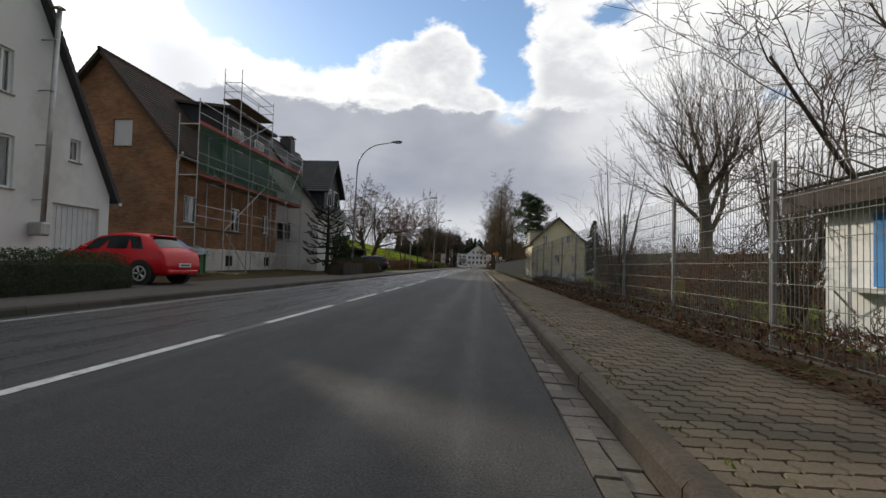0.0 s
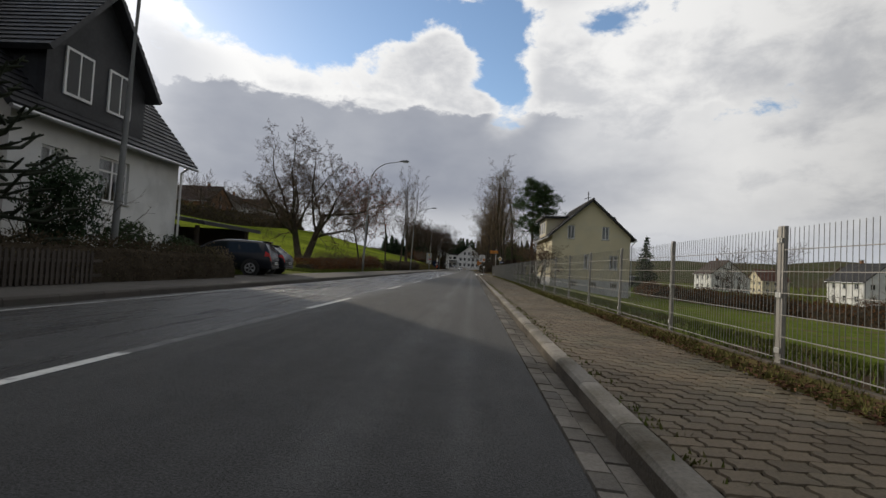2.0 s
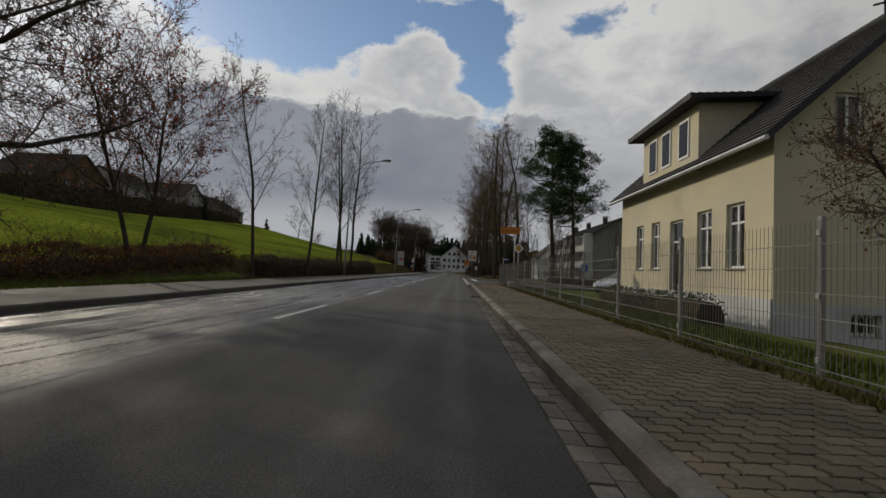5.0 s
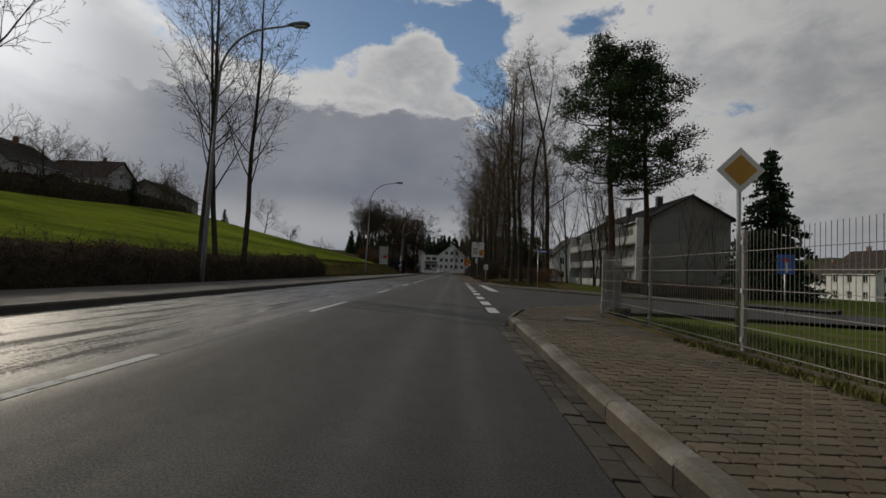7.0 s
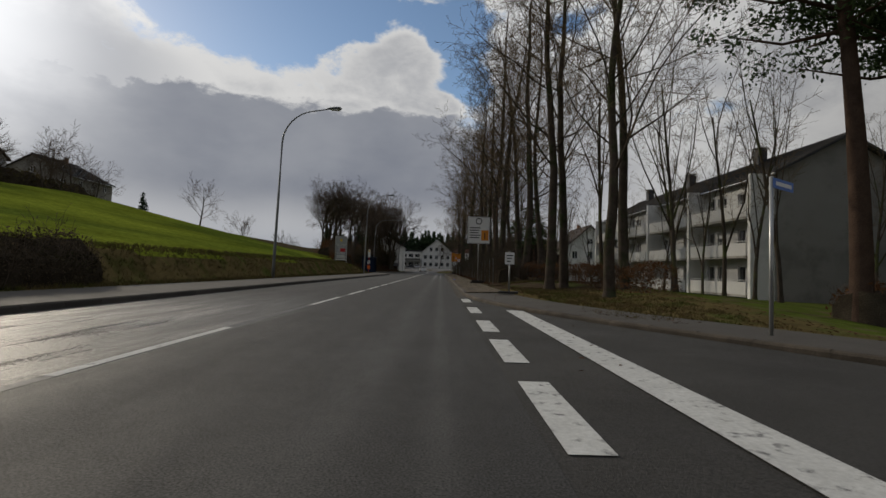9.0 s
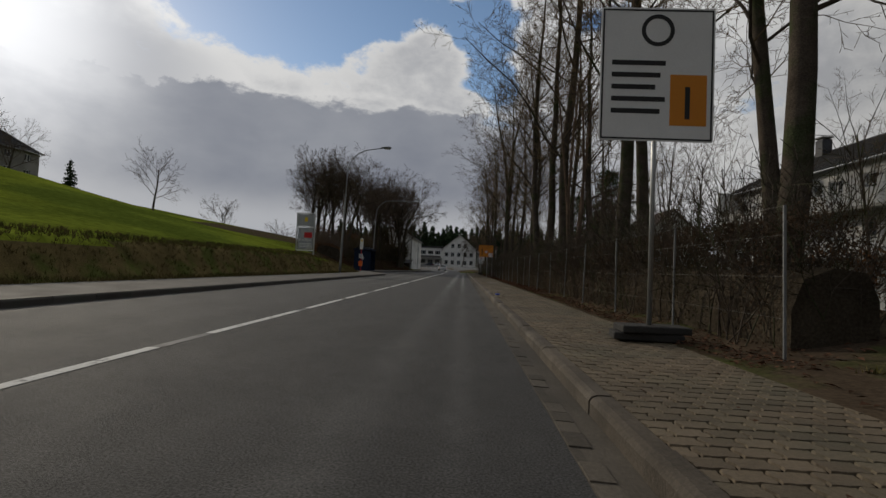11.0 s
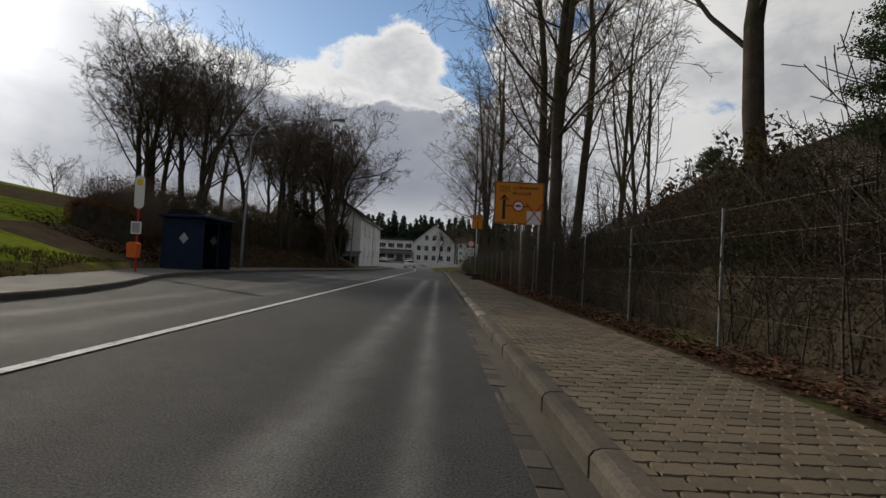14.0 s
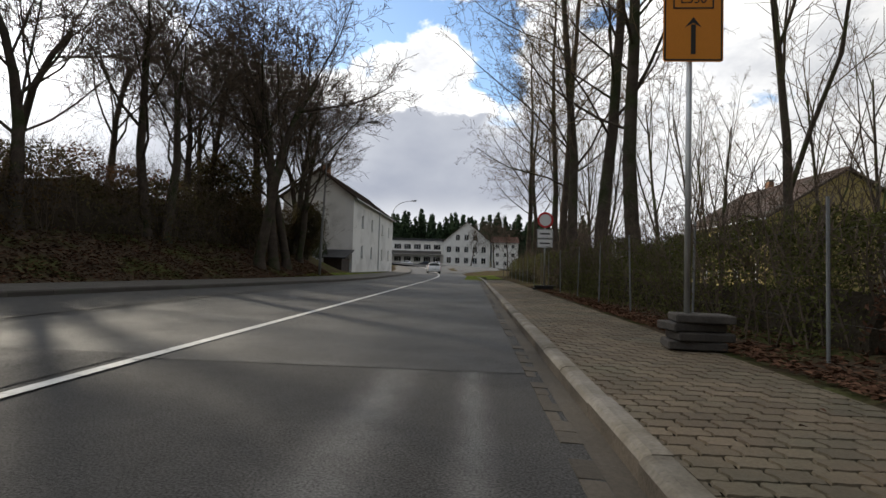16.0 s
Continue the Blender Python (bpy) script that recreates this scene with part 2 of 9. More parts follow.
M["asphalt"] = asphalt_material()
mk("asphalt_patch", (0.046, 0.044, 0.041), 0.8, vary=0.25, scale=0.6, fine=0.5, fine_scale=50, bump=0.9, bump_scale=80)
mk("asphalt_new", (0.058, 0.058, 0.059), 0.78, vary=0.16, scale=0.5, fine=0.45, fine_scale=50, bump=0.9, bump_scale=80, second=(0.045, 0.045, 0.046), second_scale=0.8)
mk("asphalt_path", (0.075, 0.068, 0.06), 0.9, vary=0.2, scale=0.8, fine=0.2, fine_scale=50, bump=0.4, second=(0.06, 0.055, 0.05), second_scale=0.8)
mk("road_paint", (0.52, 0.52, 0.50), 0.85, vary=0.12, scale=3, fine=0.15, fine_scale=25, second=(0.16, 0.16, 0.16), second_scale=7.0, second_lo=0.56, second_hi=0.68, bump=0.2)
mk("road_paint_worn", (0.12, 0.12, 0.118), 0.7, vary=0.2, scale=3, second=(0.07, 0.07, 0.07), second_scale=6.0, second_lo=0.45, second_hi=0.6)
mk("road_paint_old", (0.27, 0.27, 0.265), 0.7, vary=0.2, scale=3, second=(0.10, 0.10, 0.10), second_scale=6.0, second_lo=0.52, second_hi=0.66)
mk("paver", (0.124, 0.096, 0.064), 0.85, vary=0.2, scale=0.7, fine=0.2, fine_scale=60, bump=0.35, bump_scale=90, island=0.2, second=(0.088, 0.078, 0.052), second_scale=1.1, second_lo=0.45, second_hi=0.7)
mk("paver_each", (0.124, 0.096, 0.064), 0.85, vary=0.2, scale=0.7, fine=0.2, fine_scale=60, bump=0.35, bump_scale=90, each=0.2, second=(0.088, 0.078, 0.052), second_scale=1.1, second_lo=0.45, second_hi=0.7)
mk("joint_soil", (0.022, 0.019, 0.014), 0.95, vary=0.3, scale=3, second=(0.05, 0.06, 0.025), second_scale=1.2, spec=0.0)
mk("gutter_stone", (0.125, 0.112, 0.096), 0.85, vary=0.25, scale=1.2, fine=0.2, bump=0.3, island=0.3, second=(0.07, 0.06, 0.046), second_scale=1.0, second_lo=0.42, second_hi=0.6)
mk("gutter_dirty", (0.085, 0.072, 0.056), 0.9, vary=0.3, scale=1.2, fine=0.2, bump=0.3, island=0.3, second=(0.05, 0.043, 0.034), second_scale=0.6, second_lo=0.42, second_hi=0.6)
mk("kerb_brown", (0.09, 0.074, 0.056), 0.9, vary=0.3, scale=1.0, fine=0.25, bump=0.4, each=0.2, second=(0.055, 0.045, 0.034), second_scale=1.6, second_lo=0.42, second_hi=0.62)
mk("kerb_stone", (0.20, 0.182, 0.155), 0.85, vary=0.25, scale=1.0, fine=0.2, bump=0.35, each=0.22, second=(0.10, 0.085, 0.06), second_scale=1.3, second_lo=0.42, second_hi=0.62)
mk("kerb_dark", (0.06, 0.053, 0.046), 0.85, vary=0.25, scale=1.0, bump=0.3, island=0.2, second=(0.05, 0.05, 0.04), second_scale=1.0)
mk("grass", (0.085, 0.11, 0.022), 0.95, vary=0.35, scale=1.5, fine=0.3, fine_scale=30, bump=0.6, bump_scale=25, second=(0.11, 0.095, 0.045), second_scale=0.8, spec=0.0)
mk("grass_dry", (0.12, 0.115, 0.04), 0.95, vary=0.3, scale=1.0, fine=0, island=0.35, spec=0.0)
mk("dry_grass", (0.115, 0.09, 0.04), 0.95, vary=0.35, scale=1.2, fine=0.35, fine_scale=25, bump=0.8, bump_scale=20, second=(0.075, 0.085, 0.025), second_scale=0.7, spec=0.0)
mk("meadow", (0.145, 0.175, 0.022), 0.95, vary=0.35, scale=0.15, fine=0.4, fine_scale=3, bump=0.6, bump_scale=12, second=(0.075, 0.10, 0.016), second_scale=0.06, second_lo=0.45, second_hi=0.6, spec=0.0)
mk("soil", (0.07, 0.052, 0.036), 0.95, vary=0.35, scale=1.5, fine=0.35, fine_scale=25, bump=0.7, bump_scale=20, second=(0.06, 0.065, 0.025), second_scale=0.7, spec=0.0)
mk("far_ground", (0.062, 0.066, 0.038), 0.95, vary=0.35, scale=0.05, second=(0.075, 0.06, 0.04), second_scale=0.03, spec=0.0)
mk("bark", (0.070, 0.057, 0.046), 0.9, vary=0.3, scale=3, fine=0.35, fine_scale=35, bump=0.8, bump_scale=22, second=(0.046, 0.052, 0.028), second_scale=1.2, spec=0.0)
mk("bark_pale", (0.075, 0.062, 0.05), 0.9, vary=0.3, scale=3, fine=0.35, fine_scale=35, bump=0.8, bump_scale=22, second=(0.08, 0.09, 0.04), second_scale=1.2, spec=0.0)
mk("bark_orange", (0.105, 0.075, 0.055), 0.9, vary=0.3, scale=3, fine=0.35, fine_scale=35, bump=0.8, bump_scale=22, spec=0.0)
mk("bark_red", (0.068, 0.046, 0.035), 0.9, vary=0.3, scale=3, fine=0.3, bump=0.8, bump_scale=18, spec=0.0)
mk("twig", (0.115, 0.090, 0.070), 0.9, vary=0.2, scale=1.0, fine=0, spec=0.0)
mk("twig_pale", (0.145, 0.108, 0.068), 0.9, vary=0.25, scale=0.5, fine=0, spec=0.0)
mk("leaf_brown", (0.115, 0.06, 0.03), 0.85, vary=0.3, scale=1.5, fine=0, island=0.5, spec=0.0)
mk("leaf_red", (0.24, 0.072, 0.038), 0.85, vary=0.3, scale=1.5, fine=0, island=0.5, spec=0.0)
mk("leaf_bramble", (0.072, 0.050, 0.034), 0.85, vary=0.3, scale=0.9, fine=0, island=0.3, second=(0.05, 0.046, 0.027), second_scale=0.6, spec=0.0)
mk("leaf_litter", (0.092, 0.05, 0.032), 0.85, vary=0.3, scale=1.5, fine=0, island=0.55, spec=0.0)
mk("leaf_hedge", (0.075, 0.066, 0.034), 0.7, vary=0.3, scale=1.2, fine=0, island=0.5, second=(0.075, 0.05, 0.022), second_scale=0.5, spec=0.0)
mk("leaf_dull", (0.078, 0.062, 0.042), 0.85, vary=0.3, scale=1.2, fine=0, island=0.5, second=(0.055, 0.055, 0.028), second_scale=0.5, spec=0.0)
mk("leaf_green", (0.04, 0.062, 0.024), 0.6, vary=0.3, scale=1.2, fine=0, island=0.5)
mk("leaf_olive", (0.092, 0.095, 0.034), 0.85, vary=0.3, scale=1.2, fine=0, island=0.5, spec=0.0)
mk("tar", (0.02, 0.019, 0.018), 0.8, vary=0.2, scale=2, fine=0.3)
mk("needle_dark", (0.040, 0.062, 0.035), 0.7, vary=0.3, scale=0.8, fine=0, island=0.5, spec=0.0)
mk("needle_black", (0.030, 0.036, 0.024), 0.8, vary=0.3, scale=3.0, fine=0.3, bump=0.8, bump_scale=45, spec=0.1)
mk("needle_pine", (0.052, 0.078, 0.036), 0.7, vary=0.3, scale=0.8, fine=0, island=0.5, spec=0.0)
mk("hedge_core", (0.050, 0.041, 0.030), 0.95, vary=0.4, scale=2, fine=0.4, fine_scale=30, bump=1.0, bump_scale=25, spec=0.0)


def let_light_through(m, share):
    """Thin leaves pass some light on to their shaded side."""
    N, L = m.node_tree.nodes, m.node_tree.links
    b = N["Principled BSDF"]
    tr = N.new("ShaderNodeBsdfTranslucent")
    L.new(b.inputs["Base Color"].links[0].from_socket, tr.inputs["Color"])
    mx = N.new("ShaderNodeMixShader")
    mx.inputs[0].default_value = share
    L.new(b.outputs[0], mx.inputs[1])
    L.new(tr.outputs[0], mx.inputs[2])
    L.new(mx.outputs[0], N["Material Output"].inputs["Surface"])


for leaf in ("leaf_red", "leaf_brown", "leaf_bramble", "leaf_hedge", "leaf_dull", "leaf_olive", "leaf_green", "needle_pine", "needle_dark"):
    let_light_through(M[leaf], 0.4)
mk("plaster_white", (0.66, 0.66, 0.64), 0.9, vary=0.07, scale=0.6, fine=0.06, fine_scale=30, bump=0.15, bump_scale=120, second=(0.55, 0.55, 0.53), second_scale=0.5)
mk("plaster_grey", (0.50, 0.50, 0.49), 0.9, vary=0.07, scale=0.6, fine=0.05, bump=0.15, bump_scale=120, second=(0.42, 0.42, 0.41), second_scale=0.5)
mk("plaster_cream", (0.56, 0.50, 0.35), 0.9, vary=0.07, scale=0.6, fine=0.05, bump=0.15, bump_scale=120, second=(0.52, 0.48, 0.36), second_scale=0.5)
mk("plaster_yellow", (0.27, 0.215, 0.085), 0.9, vary=0.1, scale=0.6, bump=0.1)
# plaster darkened to put shade into backlit hill walls and the flats' gable
mk("plaster_hill", (0.26, 0.25, 0.23), 0.9, vary=0.1, scale=0.5, second=(0.2, 0.19, 0.175), second_scale=0.4)
mk("plaster_blue", (0.50, 0.50, 0.49), 0.9, vary=0.06, scale=0.5, bump=0.1)
mk("render_plinth", (0.60, 0.59, 0.55), 0.9, vary=0.1, scale=0.8, second=(0.40, 0.39, 0.36), second_scale=0.7, bump=0.2)


def brick_material():
    """Weathered brickwork: courses of bricks with pale joints, dirt over all."""
    m = material("brick", (0.25, 0.122, 0.060), 0.85, vary=0.28, scale=0.9, fine=0.25, fine_scale=14, bump=0.3, second=(0.175, 0.10, 0.056), second_scale=0.5, second_lo=0.45, second_hi=0.7)
    N, L = m.node_tree.nodes, m.node_tree.links
    b = N["Principled BSDF"]
    geo = N.new("ShaderNodeNewGeometry")
    sx = N.new("ShaderNodeSeparateXYZ")
    L.new(geo.outputs["Position"], sx.inputs[0])
    add = N.new("ShaderNodeMath")
    L.new(sx.outputs[0], add.inputs[0])
    L.new(sx.outputs[1], add.inputs[1])
    co = N.new("ShaderNodeCombineXYZ")
    L.new(add.outputs[0], co.inputs[0])
    L.new(sx.outputs[2], co.inputs[1])
    t = N.new("ShaderNodeTexBrick")
    t.inputs["Scale"].default_value = 1.0
    t.inputs["Brick Width"].default_value, t.inputs["Row Height"].default_value = 0.25, 0.083
    t.inputs["Mortar Size"].default_value, t.inputs["Mortar Smooth"].default_value = 0.006, 0.2
    t.inputs["Color1"].default_value = (0.78, 0.78, 0.78, 1)
    t.inputs["Color2"].default_value = (1.25, 1.2, 1.2, 1)
    t.inputs["Mortar"].default_value = (1.15, 1.7, 2.3, 1)
    L.new(co.outputs[0], t.inputs["Vector"])
    old = b.inputs["Base Color"].links[0].from_socket
    mul = N.new("ShaderNodeVectorMath")
    mul.operation = "MULTIPLY"
    L.new(old, mul.inputs[0])
    L.new(t.outputs["Color"], mul.inputs[1])
    L.new(mul.outputs[0], b.inputs["Base Color"])
    bp = N.new("ShaderNodeBump")
    bp.invert = True
    bp.inputs["Strength"].default_value, bp.inputs["Distance"].default_value = 0.6, 0.01
    L.new(t.outputs["Fac"], bp.inputs["Height"])
    L.new(bp.outputs[0], b.inputs["Normal"])
    return m


M["brick"] = brick_material()
mk("slate", (0.030, 0.031, 0.035), 0.55, vary=0.3, scale=1.0, fine=0.25, fine_scale=10, bump=0.3, island=0.25)
mk("roof_brown", (0.065, 0.042, 0.034), 0.8, vary=0.25, scale=0.8, fine=0.2, bump=0.3, island=0.25, second=(0.045, 0.04, 0.03), second_scale=0.6)
mk("roof_red", (0.12, 0.055, 0.04), 0.8, vary=0.25, scale=0.8, fine=0.2, bump=0.3, island=0.2)
mk("roof_dark", (0.035, 0.035, 0.038), 0.7, vary=0.25, scale=0.8, fine=0.2, bump=0.3, island=0.2)
mk("wood_dark", (0.045, 0.033, 0.025), 0.8, vary=0.25, scale=2, fine=0.2, bump=0.3)
mk("panel_peeling", (0.34, 0.33, 0.31), 0.85, vary=0.25, scale=1.3, fine=0.3, fine_scale=14, bump=0.4, bump_scale=30, each=0.25, second=(0.12, 0.095, 0.07), second_scale=2.2, second_lo=0.46, second_hi=0.58)
mk("wood_grey", (0.06, 0.05, 0.042), 0.85, vary=0.25, scale=2, fine=0.25, bump=0.3, each=0.2)
mk("frame_white", (0.72, 0.72, 0.71), 0.45, vary=0.04, scale=2, fine=0)
mk("curtain", (0.45, 0.45, 0.44), 0.9, vary=0.12, scale=3, fine=0)
mk("room_dark", (0.02, 0.02, 0.022), 0.9, vary=0.2, scale=1, fine=0)
mk("zinc", (0.42, 0.43, 0.44), 0.45, metal=0.7, vary=0.15, scale=2, fine=0.1)
mk("fence_wire", (0.17, 0.17, 0.16), 0.6, metal=0.4, vary=0.2, scale=2, fine=0.1)
mk("fence_rail", (0.27, 0.26, 0.245), 0.6, metal=0.5, vary=0.2, scale=2, fine=0.1)
# darker copies of the fence steel: the tall fence's shade is in their colour
mk("wire_shaded", (0.10, 0.105, 0.105), 0.7, metal=0.2, vary=0.2, scale=2, fine=0.1)
mk("rail_shaded", (0.16, 0.16, 0.15), 0.65, metal=0.3, vary=0.2, scale=2, fine=0.1)
mk("post_grey", (0.17, 0.175, 0.175), 0.65, metal=0.3, vary=0.2, scale=2, fine=0.1)
mk("galvanised", (0.40, 0.405, 0.40), 0.48, metal=0.75, vary=0.18, scale=3, fine=0.1, fine_scale=60)
mk("scaffold_steel", (0.40, 0.41, 0.42), 0.5, metal=0.7, vary=0.2, scale=4, fine=0.1)
mk("lamp_post_steel", (0.20, 0.205, 0.20), 0.6, metal=0.25, vary=0.15, scale=2, fine=0.1)
mk("lamp_head_grey", (0.16, 0.17, 0.18), 0.5, vary=0.1, scale=3)
mk("lamp_glass", (0.62, 0.62, 0.60), 0.25, vary=0.05, scale=4, fine=0)
mk("plank", (0.22, 0.16, 0.10), 0.85, vary=0.25, scale=3, fine=0.25, bump=0.3, each=0.2)
mk("toe_board_red", (0.30, 0.045, 0.035), 0.6, vary=0.2, scale=2)
mk("dumpster_green", (0.018, 0.13, 0.04), 0.5, vary=0.2, scale=1.5, second=(0.05, 0.09, 0.045), second_scale=1.5)
mk("tarp", (0.10, 0.13, 0.14), 0.4, vary=0.2, scale=2, bump=0.4, bump_scale=8)
mk("car_red", (0.50, 0.012, 0.018), 0.25, vary=0.05, scale=1, fine=0, rough_vary=0.03)
mk("car_black", (0.014, 0.016, 0.022), 0.22, vary=0.1, scale=1, fine=0, rough_vary=0.03)
mk("car_silver", (0.42, 0.43, 0.45), 0.28, metal=0.6, vary=0.05, scale=1, fine=0, rough_vary=0.03)
mk("car_white", (0.70, 0.71, 0.72), 0.25, vary=0.04, scale=1, fine=0, rough_vary=0.03)
mk("car_glass", (0.015, 0.018, 0.02), 0.06, vary=0.05, scale=1, fine=0, rough_vary=0.0)
mk("tyre", (0.018, 0.018, 0.018), 0.85, vary=0.2, scale=4, fine=0)
mk("rim", (0.45, 0.46, 0.47), 0.35, metal=0.8, vary=0.1, scale=4, fine=0)
mk("plastic_black", (0.02, 0.02, 0.021), 0.55, vary=0.15, scale=3, fine=0)
mk("light_red", (0.40, 0.012, 0.012), 0.2, vary=0.05, scale=3, fine=0)
mk("light_clear", (0.6, 0.62, 0.64), 0.12, vary=0.05, scale=3, fine=0)
mk("sign_orange", (0.60, 0.22, 0.02), 0.45, vary=0.05, scale=2, fine=0.03)
mk("sign_yellow", (0.70, 0.48, 0.03), 0.45, vary=0.05, scale=2, fine=0)
mk("sign_amber", (0.46, 0.26, 0.05), 0.5, vary=0.08, scale=3, fine=0)
mk("sign_white", (0.68, 0.68, 0.67), 0.45, vary=0.05, scale=2, fine=0.03)
mk("sign_red", (0.46, 0.02, 0.025), 0.45, vary=0.05, scale=2, fine=0)
mk("sign_blue", (0.02, 0.11, 0.42), 0.45, vary=0.05, scale=2, fine=0)
mk("sign_black", (0.02, 0.02, 0.02), 0.5, vary=0.05, scale=2, fine=0)
mk("sign_back", (0.34, 0.35, 0.36), 0.55, metal=0.4, vary=0.12, scale=3)
mk("poster_grey", (0.30, 0.31, 0.33), 0.5, vary=0.2, scale=2.5, second=(0.45, 0.44, 0.42), second_scale=2.0)
mk("rubber_base", (0.035, 0.033, 0.031), 0.9, vary=0.3, scale=3, fine=0.25, bump=0.4)
mk("rubber_grey", (0.062, 0.055, 0.048), 0.9, vary=0.35, scale=3, fine=0.25, bump=0.4)
mk("rubber_pale", (0.26, 0.25, 0.23), 0.9, vary=0.3, scale=3, fine=0.25, bump=0.4)
mk("shelter_blue", (0.010, 0.018, 0.040), 0.75, vary=0.2, scale=2, spec=0.15)
mk("box_yellow", (0.20, 0.16, 0.05), 0.7, vary=0.25, scale=3)
mk("bin_orange", (0.65, 0.13, 0.02), 0.5, vary=0.1, scale=3)
mk("iron", (0.10, 0.095, 0.09), 0.65, metal=0.5, vary=0.3, scale=5, bump=0.3)
mk("concrete", (0.32, 0.31, 0.29), 0.9, vary=0.2, scale=1.5, fine=0.15, bump=0.3, second=(0.2, 0.19, 0.17), second_scale=1.0)
mk("shutter", (0.55, 0.56, 0.56), 0.6, vary=0.08, scale=2)
mk("steel_blue", (0.03, 0.18, 0.42), 0.5, vary=0.1, scale=2)
mk("litter_blue", (0.02, 0.07, 0.5), 0.5, vary=0.1, scale=5)


def glass_material():
    m = bpy.data.materials.new("window_glass")
    m.use_nodes = True
    b = m.node_tree.nodes["Principled BSDF"]
    b.inputs["Base Color"].default_value = (0.75, 0.78, 0.8, 1)
    b.inputs["Roughness"].default_value = 0.03
    b.inputs["Transmission Weight"].default_value = 1.0
    b.inputs["IOR"].default_value = 1.45
    return m


M["glass"] = glass_material()


# ---- building helpers ----
def mesh_from(name, verts, faces, mat, smooth=False):
    me = bpy.data.meshes.new(name)
    me.from_pydata([tuple(v) for v in verts], [], [tuple(f) for f in faces])
    me.materials.append(M[mat])
    if smooth:
        me.polygons.foreach_set("use_smooth", [True] * len(me.polygons))
    me.update()
    return me


def mesh_of(name, bm, mat, smooth=False):
    me = bpy.data.meshes.new(name)
    bmesh.ops.remove_doubles(bm, verts=bm.verts[:], dist=1e-5)
    bmesh.ops.recalc_face_normals(bm, faces=bm.faces[:])
    bm.to_mesh(me)
    bm.free()
    me.materials.append(M[mat])
    if smooth:
        me.polygons.foreach_set("use_smooth", [True] * len(me.polygons))
    return me


def thing(name, label, category, m=None, group="", kind=""):
    """An Empty at a thing's base."""
    ob = new(name)
    ob.empty_display_size = 0.2
    if m is not None:
        ob.matrix_basis = m
    return tagged(ob, label, category, group, kind)


def part(name, bm, mat, parent, label="", smooth=False):
    """One bmesh (or finished mesh) as one mesh object under a thing or a part."""
    me = bm if isinstance(bm, bpy.types.Mesh) else mesh_of(name, bm, mat, smooth)
    ob = new(name, me)
    ob.parent = parent
    return tagged(ob, label)


def structure(name, bm, mat, label="", category="", smooth=False, kind="structure"):
    me = bm if isinstance(bm, bpy.types.Mesh) else mesh_of(name, bm, mat, smooth)
    return tagged(new(name, me), label, category, "", kind)


def box(bm, x0, x1, y0, y1, z0, z1, bevel=0.0):
    r = bmesh.ops.create_cube(bm, size=1.0)
    vs = r["verts"]
    bmesh.ops.scale(bm, vec=(x1 - x0, y1 - y0, z1 - z0), verts=vs)
    bmesh.ops.translate(bm, vec=((x0 + x1) / 2, (y0 + y1) / 2, (z0 + z1) / 2), verts=vs)
    if bevel:
        es = list({e for v in vs for e in v.link_edges})
        bmesh.ops.bevel(bm, geom=es, offset=bevel, segments=1, affect="EDGES")
    return bm


def new_box(*a, bevel=0.0):
    return box(bmesh.new(), *a, bevel=bevel)


def prism(bm, pts, a, b):
    """Extrude a closed outline pts (pairs) between two planes; a and b map a pair to a point."""
    va = [bm.verts.new(a(*p)) for p in pts]
    vb = [bm.verts.new(b(*p)) for p in pts]
    bm.faces.new(va)
    bm.faces.new(vb[::-1])
    n = len(pts)
    for i in range(n):
        bm.faces.new((va[i], vb[i], vb[(i + 1) % n], va[(i + 1) % n]))
    return bm


def tube(bm, pts, radii, sides=8, cap=True):
    """A tube along points; radii one number or one a point."""
    if not hasattr(radii, "__len__"):
        radii = [radii] * len(pts)
    rings = []
    P = [Vector(p) for p in pts]
    for i, p in enumerate(P):
        d = (P[min(i + 1, len(P) - 1)] - P[max(i - 1, 0)]).normalized()
        u = d.cross(Vector((0, 0, 1)))
        if u.length < 1e-3:
            u = Vector((1, 0, 0))
        u.normalize()
        v = d.cross(u)
        rings.append([bm.verts.new(p + (u * math.cos(k * math.tau / sides) + v * math.sin(k * math.tau / sides)) * radii[i]) for k in range(sides)])
    for a, b in zip(rings, rings[1:]):
        for k in range(sides):
            bm.faces.new((a[k], a[(k + 1) % sides], b[(k + 1) % sides], b[k]))
    if cap:
        bm.faces.new(rings[0][::-1])
        bm.faces.new(rings[-1])
    return bm


def new_tube(pts, radii, sides=8):
    return tube(bmesh.new(), pts, radii, sides)


def smoothstep(a, b, v):
    k = min(1.0, max(0.0, (v - a) / (b - a)))
    return k * k * (3 - 2 * k)


# ---- the lie of the land ----
def bend(y):
    """How far the road has swung to the left at y."""
    return -max(0.0, y - 225.0) ** 2 / 700.0


def road_rise(y):
    return 1.3 * smoothstep(250, 340, y)


CL, LEFT, RIGHT = -3.05, -6.75, 0.62


def left_edge(y):
    """The left kerb's line: it steps out at the wide stretch and for the bus bay."""
    return LEFT - 0.35 * smoothstep(60, 90, y) - 3.7 * smoothstep(176, 190, y) * (1 - smoothstep(195, 222, y)) + 0.2 * smoothstep(216, 225, y)


